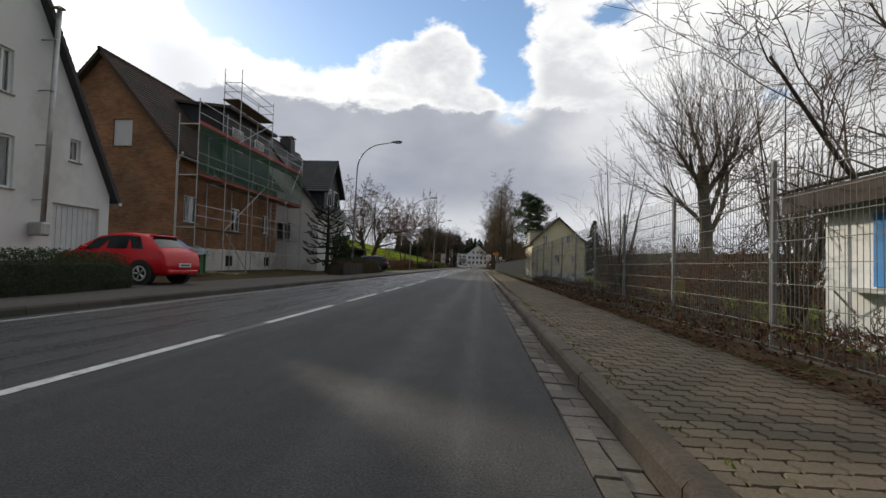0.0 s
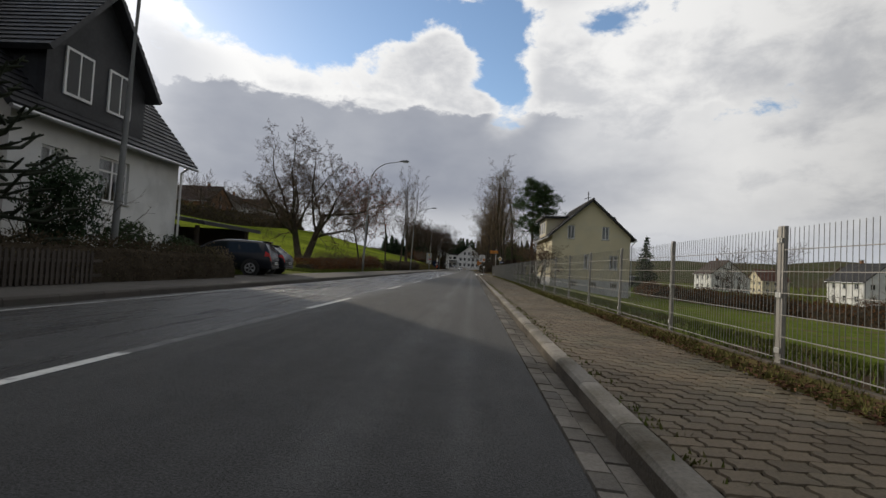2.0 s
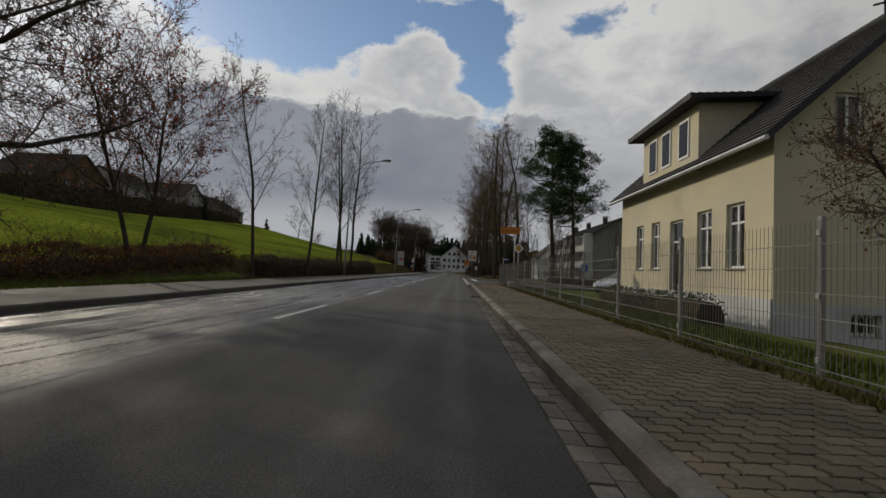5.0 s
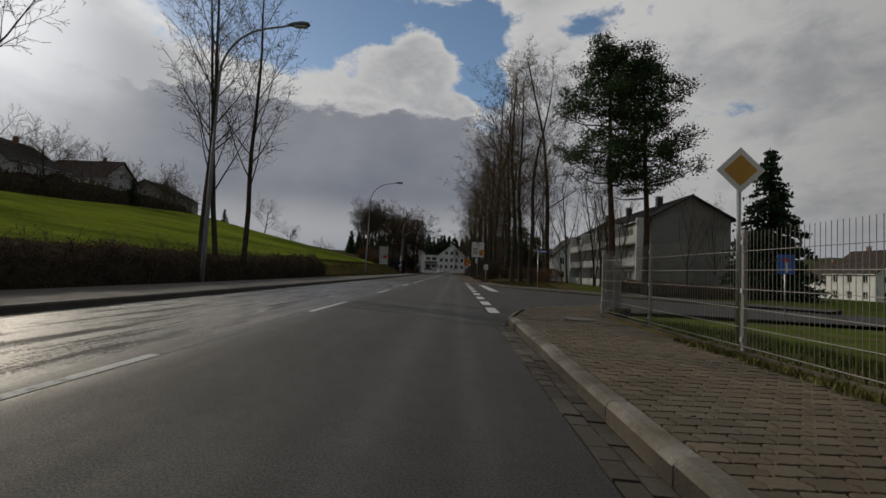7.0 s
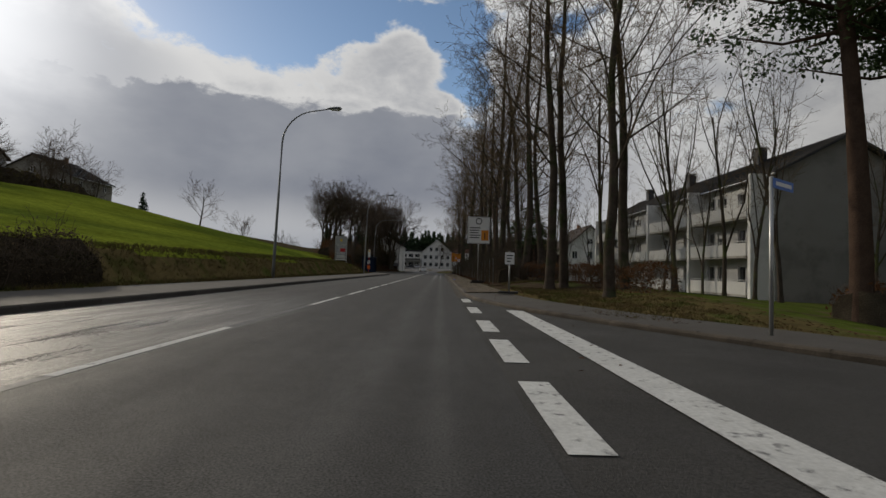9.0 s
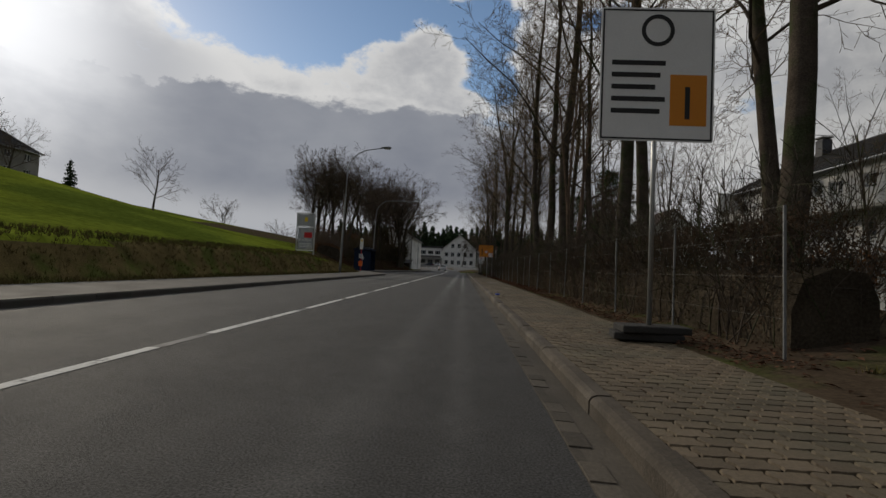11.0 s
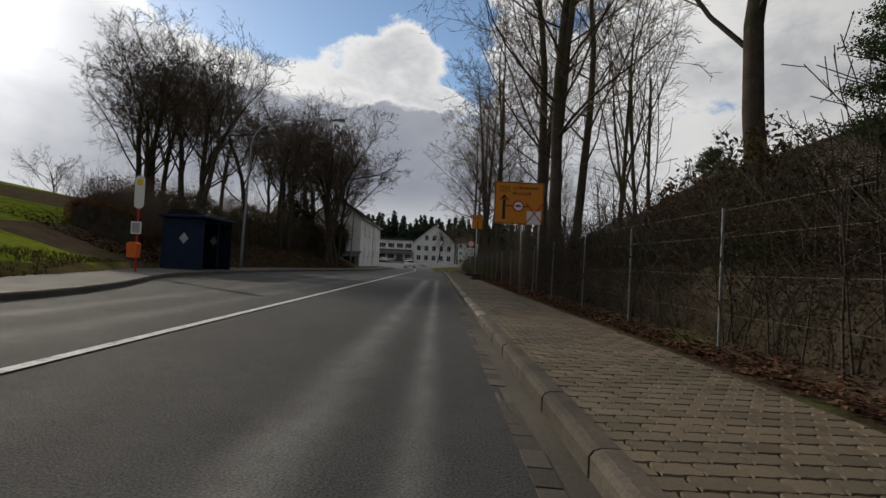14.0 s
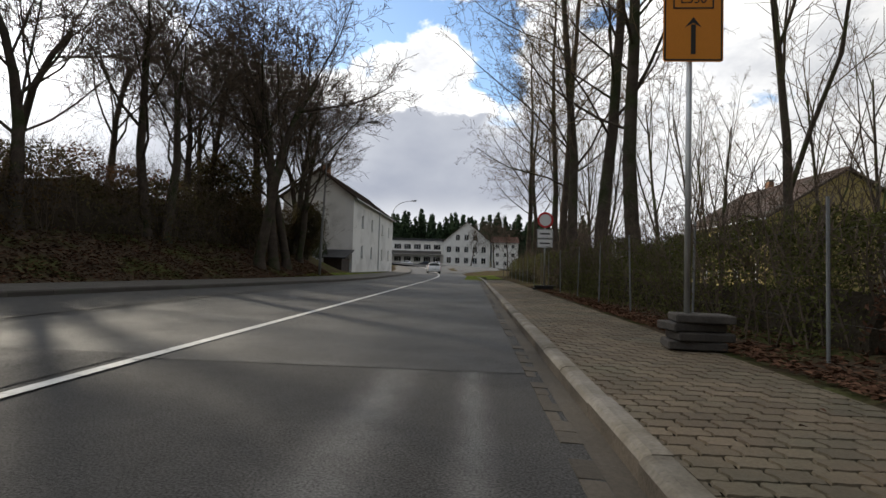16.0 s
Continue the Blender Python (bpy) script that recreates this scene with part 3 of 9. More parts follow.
def land(x, y):
    """Height of the ground."""
    if y > 225:
        x = x - bend(min(y, 330))
    rise = road_rise(y)
    if x <= 2.45 and x >= left_edge(y) - 2.5:
        return -0.07 + rise
    if x < -6:
        d = -x
        yard = 0.14 + 0.16 * smoothstep(9.0, 14.0, d) + 0.10 * max(0.0, d - 26)
        slope = 0.16 + 0.09 * smoothstep(110, 200, y)
        bank_h = 1.15 * smoothstep(72, 92, y) * (1 - smoothstep(168, 190, y))
        top = 9.9 + 0.8 * smoothstep(60, 80, y)
        field = 0.14 + bank_h * smoothstep(top, top + 1.1, d) + slope * min(max(0.0, d - 11.5), 36) + 0.055 * min(max(0.0, d - 47.5), 150)
        k = smoothstep(48, 74, y)
        z = yard * (1 - k) + field * k
        # wooded bank behind the bus stop
        edge = 2.9 - left_edge(y)
        grove = 0.14 + 0.5 * min(max(0.0, d - edge), 4.5) + 0.16 * min(max(0.0, d - edge - 4.5), 60)
        g = smoothstep(182, 200, y)
        z = z * (1 - g) + grove * g
        h = smoothstep(229, 235, y) * (1 - smoothstep(262, 270, y)) * smoothstep(8.0, 10.5, d)
        z = z * (1 - h) + 0.25 * h
        if y > 300:
            q = smoothstep(300, 325, y)
            z = z * (1 - q) + (0.2 + 0.02 * d) * q
        return z + rise + 0.35 * noise.noise((x * 0.05, y * 0.05, 3)) * smoothstep(20, 40, d)
    if x > 2.45:
        low = 0.17 - 0.45 * smoothstep(3.2, 7, x) - 0.8 * smoothstep(7, 15, x) - 4.5 * smoothstep(18, 70, x)
        high = 0.17 - 0.13 * (1 - smoothstep(129, 137, y)) * (1 - smoothstep(9, 14, x)) - 0.75 * smoothstep(9, 24, x) - 2.0 * smoothstep(40, 90, x) + 0.25 * smoothstep(3.0, 5.0, x) * (1 - smoothstep(9, 14, x))
        k = smoothstep(112, 128, y)
        z = low * (1 - k) + high * k
        if y < 122 and x < 40:   # the side road's bed
            c = 106.5 - 0.62 * (x - 1.0)
            near = 1 - smoothstep(9.5, 12.5, abs(y - c) - 0.25 * max(0, 6 - x))
            if 92 < y + 0.62 * (x - 1.0):
                z = z * (1 - near) + (-0.07 - 0.012 * x) * near
        if 92 < y < 126 and x < 14:
            stops = ((0.5, 126.0), (1.0, 124.5), (1.6, 120.8), (2.0, 119.4), (3.3, 116.8), (6.0, 111.8), (12.0, 104.5), (14.0, 102.5))
            for (xa, ya), (xb, yb) in zip(stops, stops[1:]):
                if xa <= x <= xb and y < ya + (yb - ya) * (x - xa) / (xb - xa) + 1.3 and y > 97.5:
                    z = min(z, -0.10 - 0.012 * x)
        if 108 < y < 134:   # level ground under the footpath round the corner
            z = min(z, 0.05 + 0.25 * smoothstep(6.0, 9.5, x) + 0.08 * smoothstep(129, 134, y))
        return z + rise
    return -0.06 + rise


def axis(stops):
    out = []
    for a, b, step in stops:
        n = max(1, round((b - a) / step))
        out += [a + (b - a) * i / n for i in range(n)]
    return out + [stops[-1][1]]


def build_ground():
    xs = axis(((-900, -300, 60), (-300, -100, 16), (-100, -50, 6), (-50, -16, 2.2), (-16, -8.8, 0.35), (-8.8, -6.4, 0.4), (-6.4, 2.4, 4.4), (2.4, 2.9, 0.5), (2.9, 6, 0.6), (6, 20, 1.6), (20, 60, 5), (60, 200, 20), (200, 900, 70)))
    ys = axis(((-300, -40, 26), (-40, -10, 5), (-10, 260, 1.5), (260, 400, 7), (400, 1400, 100)))
    verts = []
    for y in ys:
        for x in xs:
            z = land(x, y)
            far = smoothstep(380, 1100, y) * 34 + smoothstep(150, 800, abs(x)) * 26
            verts.append((x, y, z + far * (0.8 + 0.3 * noise.noise((x * 0.004, y * 0.004, 1)))))
    n = len(xs)
    faces, kinds = [], []
    for j in range(len(ys) - 1):
        for i in range(n - 1):
            faces.append((j * n + i, j * n + i + 1, (j + 1) * n + i + 1, (j + 1) * n + i))
            x, y = (xs[i] + xs[i + 1]) / 2, (ys[j] + ys[j + 1]) / 2
            d = -x
            wob = 1.2 * noise.noise((x * 0.2, y * 0.13, 7))
            k = 3
            if abs(x) < 260 and -100 < y < 420:
                k = 1
                if 250 < y < 350 and -34 < x < 22:
                    k = 2
                elif 62 < y < 186 and 11.9 + wob * 0.6 < d < 55:
                    k = 0
                elif 44 < y < 66 and d > 22:
                    k = 0
                elif 186 <= y < 235 and d > 40:
                    k = 0
                elif 119 < y < 190 and 9.6 < d < 12.6 + wob + 1.0 * smoothstep(140, 155, y):
                    k = 4
                elif 84 < y < 150 and 9.8 < d < 12.4:
                    k = 2
                elif 186 <= y < 201 and d > 19:
                    k = 0
                elif d > 10 and y > 180:
                    k = 2
                elif 66 < y < 86 and 11.2 < d < 14.5:
                    k = 2
                elif x > 2.4 and x < 9 and 110 < y < 131:
                    k = 4
                elif 2.6 < x < 16 + 2 * wob and y > 131:
                    k = 2
                elif 2.4 < x < 4.2 and y < 30:
                    k = 2
                elif 12 < y < 36.5 and 8.2 < d < 15:
                    k = 2
            kinds.append(k)
    me = mesh_from("ground", verts, faces, "meadow", True)
    for nm in ("grass", "soil", "far_ground", "dry_grass"):
        me.materials.append(M[nm])
    me.polygons.foreach_set("material_index", kinds)
    tagged(new("ground", me), "rolling ground with a green winter meadow, rough grass and bare soil", "ground", kind="structure")


def strip(name, x0, x1, ys, mat, z=0.0, z1=None, label="", category="", kind="structure", thick=0.0):
    """A ribbon along the road between two offsets from it."""
    z1 = z if z1 is None else z1
    verts, faces = [], []
    f0 = x0 if callable(x0) else (lambda y: x0)
    f1 = x1 if callable(x1) else (lambda y: x1)
    for y in ys:
        b, r = bend(y), road_rise(y)
        verts += [(f0(y) + b, y, z + r), (f1(y) + b, y, z1 + r)]
        if thick:
            verts += [(f0(y) + b, y, z + r - thick), (f1(y) + b, y, z1 + r - thick)]
    k = 4 if thick else 2
    for i in range(len(ys) - 1):
        a, c = i * k, (i + 1) * k
        faces.append((a, a + 1, c + 1, c))
        if thick:
            faces += [(a + 2, a, c, c + 2), (a + 1, a + 3, c + 3, c + 1), (a + 3, a + 2, c + 2, c + 3)]
    if thick:
        faces += [(0, 2, 3, 1), (len(verts) - 4, len(verts) - 3, len(verts) - 1, len(verts) - 2)]
    me = mesh_from(name, verts, faces, mat)
    return tagged(new(name, me), label, category, "", kind)


def build_roads():
    ys = axis(((-120, -10, 10), (-10, 225, 1.5), (225, 345, 3)))
    strip("road", lambda y: left_edge(y) - 0.02, RIGHT, ys, "asphalt", label="worn grey asphalt carriageway with damp shining patches", category="road")
    # the side road: a slanting mouth that narrows away to one side
    near = [(0.55, 91.5), (0.95, 93.2), (1.4, 95.2), (1.9, 96.3), (3.5, 97.2), (6, 98.2), (12, 97), (30, 86)]
    far = [(0.55, 126.5), (1.0, 124.5), (1.6, 120.8), (2.0, 119.4), (3.3, 116.8), (6, 111.8), (12, 104.5), (30, 94)]
    verts, faces = [], []
    for (a, b), (c, d) in zip(near, far):
        for k in range(7):
            t = k / 6
            x, y = a + (c - a) * t, b + (d - b) * t
            verts.append((x, y, -0.003 - 0.012 * max(0, x - 1.2)))
    for i in range(len(near) - 1):
        for k in range(6):
            faces.append((i * 7 + k, (i + 1) * 7 + k, (i + 1) * 7 + k + 1, i * 7 + k + 1))
    tagged(new("side_road", mesh_from("side_road", verts, faces, "asphalt_patch")), "dark asphalt side road joining at a slant", "road", kind="structure")
    # newer and patched surfaces
    strip("road_patch", -6.4, 0.5, axis(((196.2, 225, 1.6), (225, 300, 3))), "asphalt_new", 0.004, label="lighter resurfaced stretch of asphalt", category="road patch")
    strip("road_patch", -5.1, -3.25, axis(((190.6, 196.4, 1.5),)), "asphalt", 0.008, label="dark square asphalt repair beside the centre line", category="road patch")
    strip("tar_seam", -6.98, -6.80, axis(((184, 208, 1.5),)), "tar", 0.010, label="dark sunken gutter seam before the bus bay", category="road seam")
    # asphalt yard before the houses that close the view
    verts, faces = [], []
    for j in range(17):
        y = 262 + j * 5.35
        x0, x1 = (bend(y) - 1.5 if y < 312 else -42), (bend(y) + 1.2 if y < 268 else 4.6 + 9 * smoothstep(300, 325, y))
        for i in range(12):
            x = x0 + (x1 - x0) * i / 11
            verts.append((x, y, max(land(x, y), -0.02 + road_rise(y)) + 0.09))
    for j in range(16):
        for i in range(11):
            a = j * 12 + i
            faces.append((a, a + 1, a + 13, a + 12))
    tagged(new("yard", mesh_from("yard", verts, faces, "asphalt_new")), "grey asphalt yard before the far houses", "yard", kind="structure")
    # pavement on the far side and verge
    ys = axis(((-120, -10, 10), (-10, 225, 1.5), (225, 320, 3)))
    strip("pavement_left", lambda y: left_edge(y) - 2.6, lambda y: left_edge(y) - 0.17, ys, "asphalt_path", 0.17, 0.13, "grey asphalt pavement with dirt at its edges", "pavement", thick=0.3)


def mark(name, x0, x1, y0, y1, mat="road_paint", label="", skew=0.0, z=0.005):
    b = bend((y0 + y1) / 2)
    me = mesh_from(name, [(x0 + b, y0, z), (x1 + b, y0, z), (x1 + b + skew, y1, z), (x0 + b + skew, y1, z)], [(0, 1, 2, 3)], mat)
    return tagged(new(name, me), label, "road marking", "lane markings", "structure")


def build_markings():
    # long dashes of the warning line
    for k in range(9):
        mark("lane_dash", CL - 0.06, CL + 0.06, -11.0 + 4.53 * k, -7.75 + 4.53 * k, label="white painted centre dash")
    for a in (33.5, 42.6, 51.2, 59.7, 68.2, 76.7, 85.2, 93.7, 102.7, 111.5):
        mark("lane_dash", CL - 0.06, CL + 0.06, a, a + 3.3, label="white painted centre dash")
    for a in (119.4, 124.2, 128.8, 133.3, 137.6, 141.4, 144.2, 148.8, 152.9, 156.6):
        mark("lane_dash", CL - 0.06, CL + 0.06, a, a + 3.2, label="white painted centre dash")
    strip("centre_line", CL - 0.06, CL + 0.06, axis(((-120, -10, 10), (-10, 164, 2))), "road_paint_worn", 0.003, label="faint worn centre line between the dashes", category="road marking")
    strip("centre_line", CL - 0.065, CL + 0.065, axis(((161, 225, 2), (225, 320, 3))), "road_paint", 0.013, label="solid white centre line", category="road marking")
    strip("edge_line", LEFT + 0.28, LEFT + 0.40, axis(((-60, 60, 2),)), "road_paint_old", 0.004, label="worn white edge line", category="road marking")
    # broad dashes across the side road's mouth and its wide edge line
    for a in (95.2, 97.9, 100.9, 103.9, 107.0, 110.1, 112.6, 115.1, 118.3, 121.8):
        mark("junction_dash", 0.70, 0.96, a, a + 1.65, label="broad white dash across the side road's mouth")
    mark("stop_line", 1.72, 2.12, 108.4, 119.3, label="wide white line closing the side road's mouth", skew=-0.12)


def kerb_shift(y):
    """The near kerb creeps towards the centre line in the last stretch."""
    return -0.13 * smoothstep(150, 190, y)


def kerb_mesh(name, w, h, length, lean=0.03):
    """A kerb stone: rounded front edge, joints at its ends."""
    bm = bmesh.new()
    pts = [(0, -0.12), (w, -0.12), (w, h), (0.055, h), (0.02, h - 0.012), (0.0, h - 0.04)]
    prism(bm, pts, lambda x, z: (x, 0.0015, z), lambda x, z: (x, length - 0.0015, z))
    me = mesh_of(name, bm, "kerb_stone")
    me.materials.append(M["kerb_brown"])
    # faces towards the road turn browner: shade on the front, put into colour
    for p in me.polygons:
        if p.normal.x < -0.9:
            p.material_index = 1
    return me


def build_right_pavement():
    kerb = thing("kerb_right", "line of worn pale concrete kerb stones", "kerb", kind="structure")
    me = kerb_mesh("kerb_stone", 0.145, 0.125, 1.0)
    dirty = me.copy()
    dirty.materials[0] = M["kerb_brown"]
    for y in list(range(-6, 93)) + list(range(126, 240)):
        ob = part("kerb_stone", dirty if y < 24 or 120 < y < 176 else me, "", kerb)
        b = bend(y + 0.5) + kerb_shift(y)
        ob.matrix_basis = pose(0.90 + b + random.uniform(-0.006, 0.006), y, road_rise(y) + random.uniform(-0.008, 0.006), 0, random.uniform(-0.8, 0.8), random.uniform(-0.25, 0.25) + 0.16 * max(0, y - 225) * 57.3 / 350 * 2 / 2)
    # the rounded corners at the side road
    for pts in ([(0.90, 93.0), (1.02, 93.8), (1.2, 94.6), (1.42, 95.3), (1.62, 95.9), (1.95, 96.4), (2.6, 96.8), (3.5, 97.2), (4.6, 97.7)],
                [(12, 105.0), (9, 108.4), (6.0, 112.3), (4.5, 114.6), (3.2, 116.8), (2.4, 118.5), (1.8, 120.0), (1.35, 121.6), (1.1, 123.0), (0.95, 124.5), (0.9, 126)]):
        for (x0, y0), (x1, y1) in zip(pts, pts[1:]):
            n = max(1, round(math.hypot(x1 - x0, y1 - y0) / 0.9))
            for i in range(n):
                ax, ay, bx, by = x0 + (x1 - x0) * i / n, y0 + (y1 - y0) * i / n, x0 + (x1 - x0) * (i + 1) / n, y0 + (y1 - y0) * (i + 1) / n
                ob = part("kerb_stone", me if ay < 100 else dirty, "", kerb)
                turn = math.degrees(math.atan2(by - ay, bx - ax)) - 90
                ob.matrix_basis = pose(ax, ay, -0.03 - 0.012 * max(0, ax - 1.2), 0, 0, turn) @ Matrix.Diagonal((1, math.hypot(bx - ax, by - ay), 1, 1))
    # bed below the paving, with soil in the joints
    strip("pavement_bed", lambda y: corner_kerb(y) - 0.14, lambda y: 2.80 + 0.5 * max(0, y - 93.4), axis(((92.5, 97.0, 0.3),)), "joint_soil", 0.098, 0.128, "earth bed that shows in the paving joints", "pavement", thick=0.2)
    for a, b in ((-6, 92.5), (126, 240)):
        strip("pavement_bed", lambda y: 1.04 + kerb_shift(y), lambda y: 2.80 if y < 93 else 2.52, axis(((a, b, 1.5),)), "joint_soil", 0.098, 0.128, "earth bed that shows in the paving joints", "pavement", thick=0.2)
    # gutter of two rows of small setts
    gut = thing("gutter", "gutter of small worn grey setts beside the kerb", "gutter", kind="structure")
    for a, b, gmat in ((-6, 78, "gutter_stone"), (78, 93.4, "gutter_dirty"), (124.5, 240, "gutter_dirty")):
        verts, faces = [], []
        for col in range(2):
            y = a + 0.1 * col
            while y < b:
                ln = random.uniform(0.19, 0.25)
                x0 = 0.625 + 0.137 * col + random.uniform(-0.005, 0.005) + bend(y) + kerb_shift(y)
                z = 0.004 - 0.018 * col + random.uniform(-0.005, 0.006)
                i = len(verts)
                g = 0.008
                for (px, py, pz) in ((g, g, z), (0.137 - g, g, z - 0.006), (0.137 - g, ln - g, z - 0.006), (g, ln - g, z), (0, 0, z - 0.04), (0.137, 0, z - 0.04), (0.137, ln, z - 0.04), (0, ln, z - 0.04)):
                    verts.append((x0 + px, y + py, pz + road_rise(y)))
                faces += [(i, i + 1, i + 2, i + 3), (i + 4, i + 5, i + 1, i), (i + 5, i + 6, i + 2, i + 1), (i + 6, i + 7, i + 3, i + 2), (i + 7, i + 4, i, i + 3)]
                y += ln
        tagged(part("setts", mesh_from("setts", verts, faces, gmat), "", gut), "rows of dirty grey setts", kind="stuff")
    # dirty asphalt path round the corner
    pts = [(14, 102.6), (9, 108.4), (6.0, 112.3), (4.5, 114.6), (3.2, 116.8), (2.4, 118.5), (1.8, 120.0), (1.35, 121.6), (1.1, 123.0), (0.95, 124.5), (0.95, 126.2)]
    verts, faces = [], []
    for i, (x, y) in enumerate(pts):
        a, c = pts[max(0, i - 1)], pts[min(len(pts) - 1, i + 1)]
        dx, dy = c[0] - a[0], c[1] - a[1]
        ln = math.hypot(dx, dy)
        nx, ny = dy / ln, -dx / ln
        z = 0.085 - 0.012 * max(0, x - 1.2)
        verts += [(x + nx * 0.13, y + ny * 0.13, z), (x + nx * 1.75, y + ny * 1.75, z + 0.03), (x + nx * 1.75, y + ny * 1.75, z - 0.2)]
    for i in range(len(pts) - 1):
        a = i * 3
        faces += [(a, a + 1, a + 4, a + 3), (a + 1, a + 2, a + 5, a + 4)]
    tagged(new("pavement_corner", mesh_from("pavement_corner", verts, faces, "asphalt_path")), "dirty asphalt footpath round the corner", "pavement", kind="structure")
    strip("gutter_bed", 0.60, 0.905, axis(((-6, 94, 1.5),)), "joint_soil", -0.026, label="dirt between the gutter setts", category="gutter")
    strip("gutter_bed", lambda y: 0.60 + kerb_shift(y), lambda y: 0.905 + kerb_shift(y), axis(((124, 240, 1.5),)), "gutter_dirty", 0.0, -0.008, label="dirt between the gutter setts", category="gutter")


PX, PY, WAVE, ZIG = 0.188, 0.135, 0.0045, 0.009
_W = [(PX * u, WAVE * v) for u, v in ((0, 0), (0.125, 1), (0.375, -1), (0.625, 1), (0.875, -1))]
PAVER = _W + [(PX, 0.0), (PX + ZIG, PY * 0.33), (PX - ZIG, PY * 0.67)] + [(x, y + PY) for x, y in [(PX, 0.0)] + _W[:0:-1]] + [(0.0, PY), (-ZIG, PY * 0.67), (ZIG, PY * 0.33)]


def paver_points(x, y, dz, dx):
    """A wavy interlocking block: an upper face with a small chamfer above a lower rim."""
    top, rim = [], []
    for ring_, kx, ky, down in ((top, 0.905, 0.865, 0.0), (rim, 0.945, 0.92, 0.014)):
        for px, py in PAVER:
            ring_.append((x + PX / 2 + (px - PX / 2) * kx + dx, y + PY / 2 + (py - PY / 2) * ky, dz - down))
    return top + rim


NP = len(PAVER)
PAVER_FACES = [tuple(range(NP))] + [(k + NP, (k + 1) % NP + NP, (k + 1) % NP, k) for k in range(NP)]


def corner_kerb(y):
    """The kerb's inner line where the pavement turns into the side road."""
    if y < 93:
        return 1.045
    if y < 95.4:
        return 1.05 + 0.24 * (y - 93)
    return 1.63 + 0.9 * (y - 95.4) + 1.2 * max(0, y - 96.2)


def build_pavers():
    paving = thing("pavement_right", "pavement of brown-grey interlocking concrete pavers", "pavement", kind="structure")
    rng = random.Random(4)
    verts, faces = [], []
    single = mesh_from("paver", [(a - PX / 2, b - PY / 2, c) for a, b, c in paver_points(0, 0, 0.0, 0)], PAVER_FACES, "paver_each")
    count = 0
    for a, b in ((0.5, 97.2), (126, 228)):
        row = 0
        y = a
        while y < b:
            last = 2.5 + 0.26 * smoothstep(40, 56, y) if y < 100 else 2.5
            if 88 < y < 100:
                last = 2.76 + 0.42 * max(0, y - 93.4)
            edge = (corner_kerb(y) if y < 100 else 1.045 + kerb_shift(y)) + 0.004
            x0 = 1.05 - 2 * PX + (PX / 2 if row % 2 else 0.0)
            while x0 < last:
                if x0 + PX > edge + 0.03:
                    x = x0 + bend(y)
                    z = 0.122 + 0.022 * (x0 - 1.05) + rng.uniform(-0.002, 0.002) + 0.006 * noise.noise((x * 0.8, y * 0.5, 2)) + road_rise(y)
                    whole = x0 > edge and x0 + PX < last
                    if whole and 192.6 < y < 200 and count < 300:
                        ob = part("paver", single, "", paving)
                        ob.matrix_basis = pose(x + PX / 2, y + PY / 2, z, rng.uniform(-0.7, 0.7), rng.uniform(-0.7, 0.7), rng.uniform(-1, 1))
                        count += 1
                    else:
                        i = len(verts)
                        lo, hi = edge + bend(y), last + bend(y)
                        verts += [(min(max(px, lo), hi), py, pz) for px, py, pz in paver_points(x, y, z, rng.uniform(-0.002, 0.002))]
                        faces += [tuple(k + i for k in f) for f in PAVER_FACES]
                x0 += PX
            y += PY
            row += 1
    tagged(part("paving_blocks", mesh_from("paving_blocks", verts, faces, "paver"), "", paving), "worn interlocking pavers", kind="stuff")


def build_left_kerb():
    verts, faces = [], []
    y = -12.0
    while y < 300:
        x = left_edge(y) + bend(y)
        x2 = left_edge(y + 1) + bend(y + 1)
        i = len(verts)
        for yy, xx in ((y + 0.006, x), (y + 0.994, x2)):
            r = road_rise(yy)
            verts += [(xx, yy, -0.05 + r), (xx - 0.02, yy, 0.10 + r), (xx - 0.05, yy, 0.135 + r), (xx - 0.18, yy, 0.138 + r), (xx - 0.18, yy, -0.05 + r)]
        for k in range(4):
            faces.append((i + k, i + k + 1, i + k + 6, i + k + 5))
        faces += [(i, i + 1, i + 2, i + 3, i + 4), (i + 9, i + 8, i + 7, i + 6, i + 5)]
        y += 1.0
    tagged(new("kerb_left", mesh_from("kerb_left", verts, faces, "kerb_dark")), "dark weathered kerb along the far side", "kerb", kind="structure")


build_ground()
build_roads()
build_markings()
build_left_kerb()
build_right_pavement()


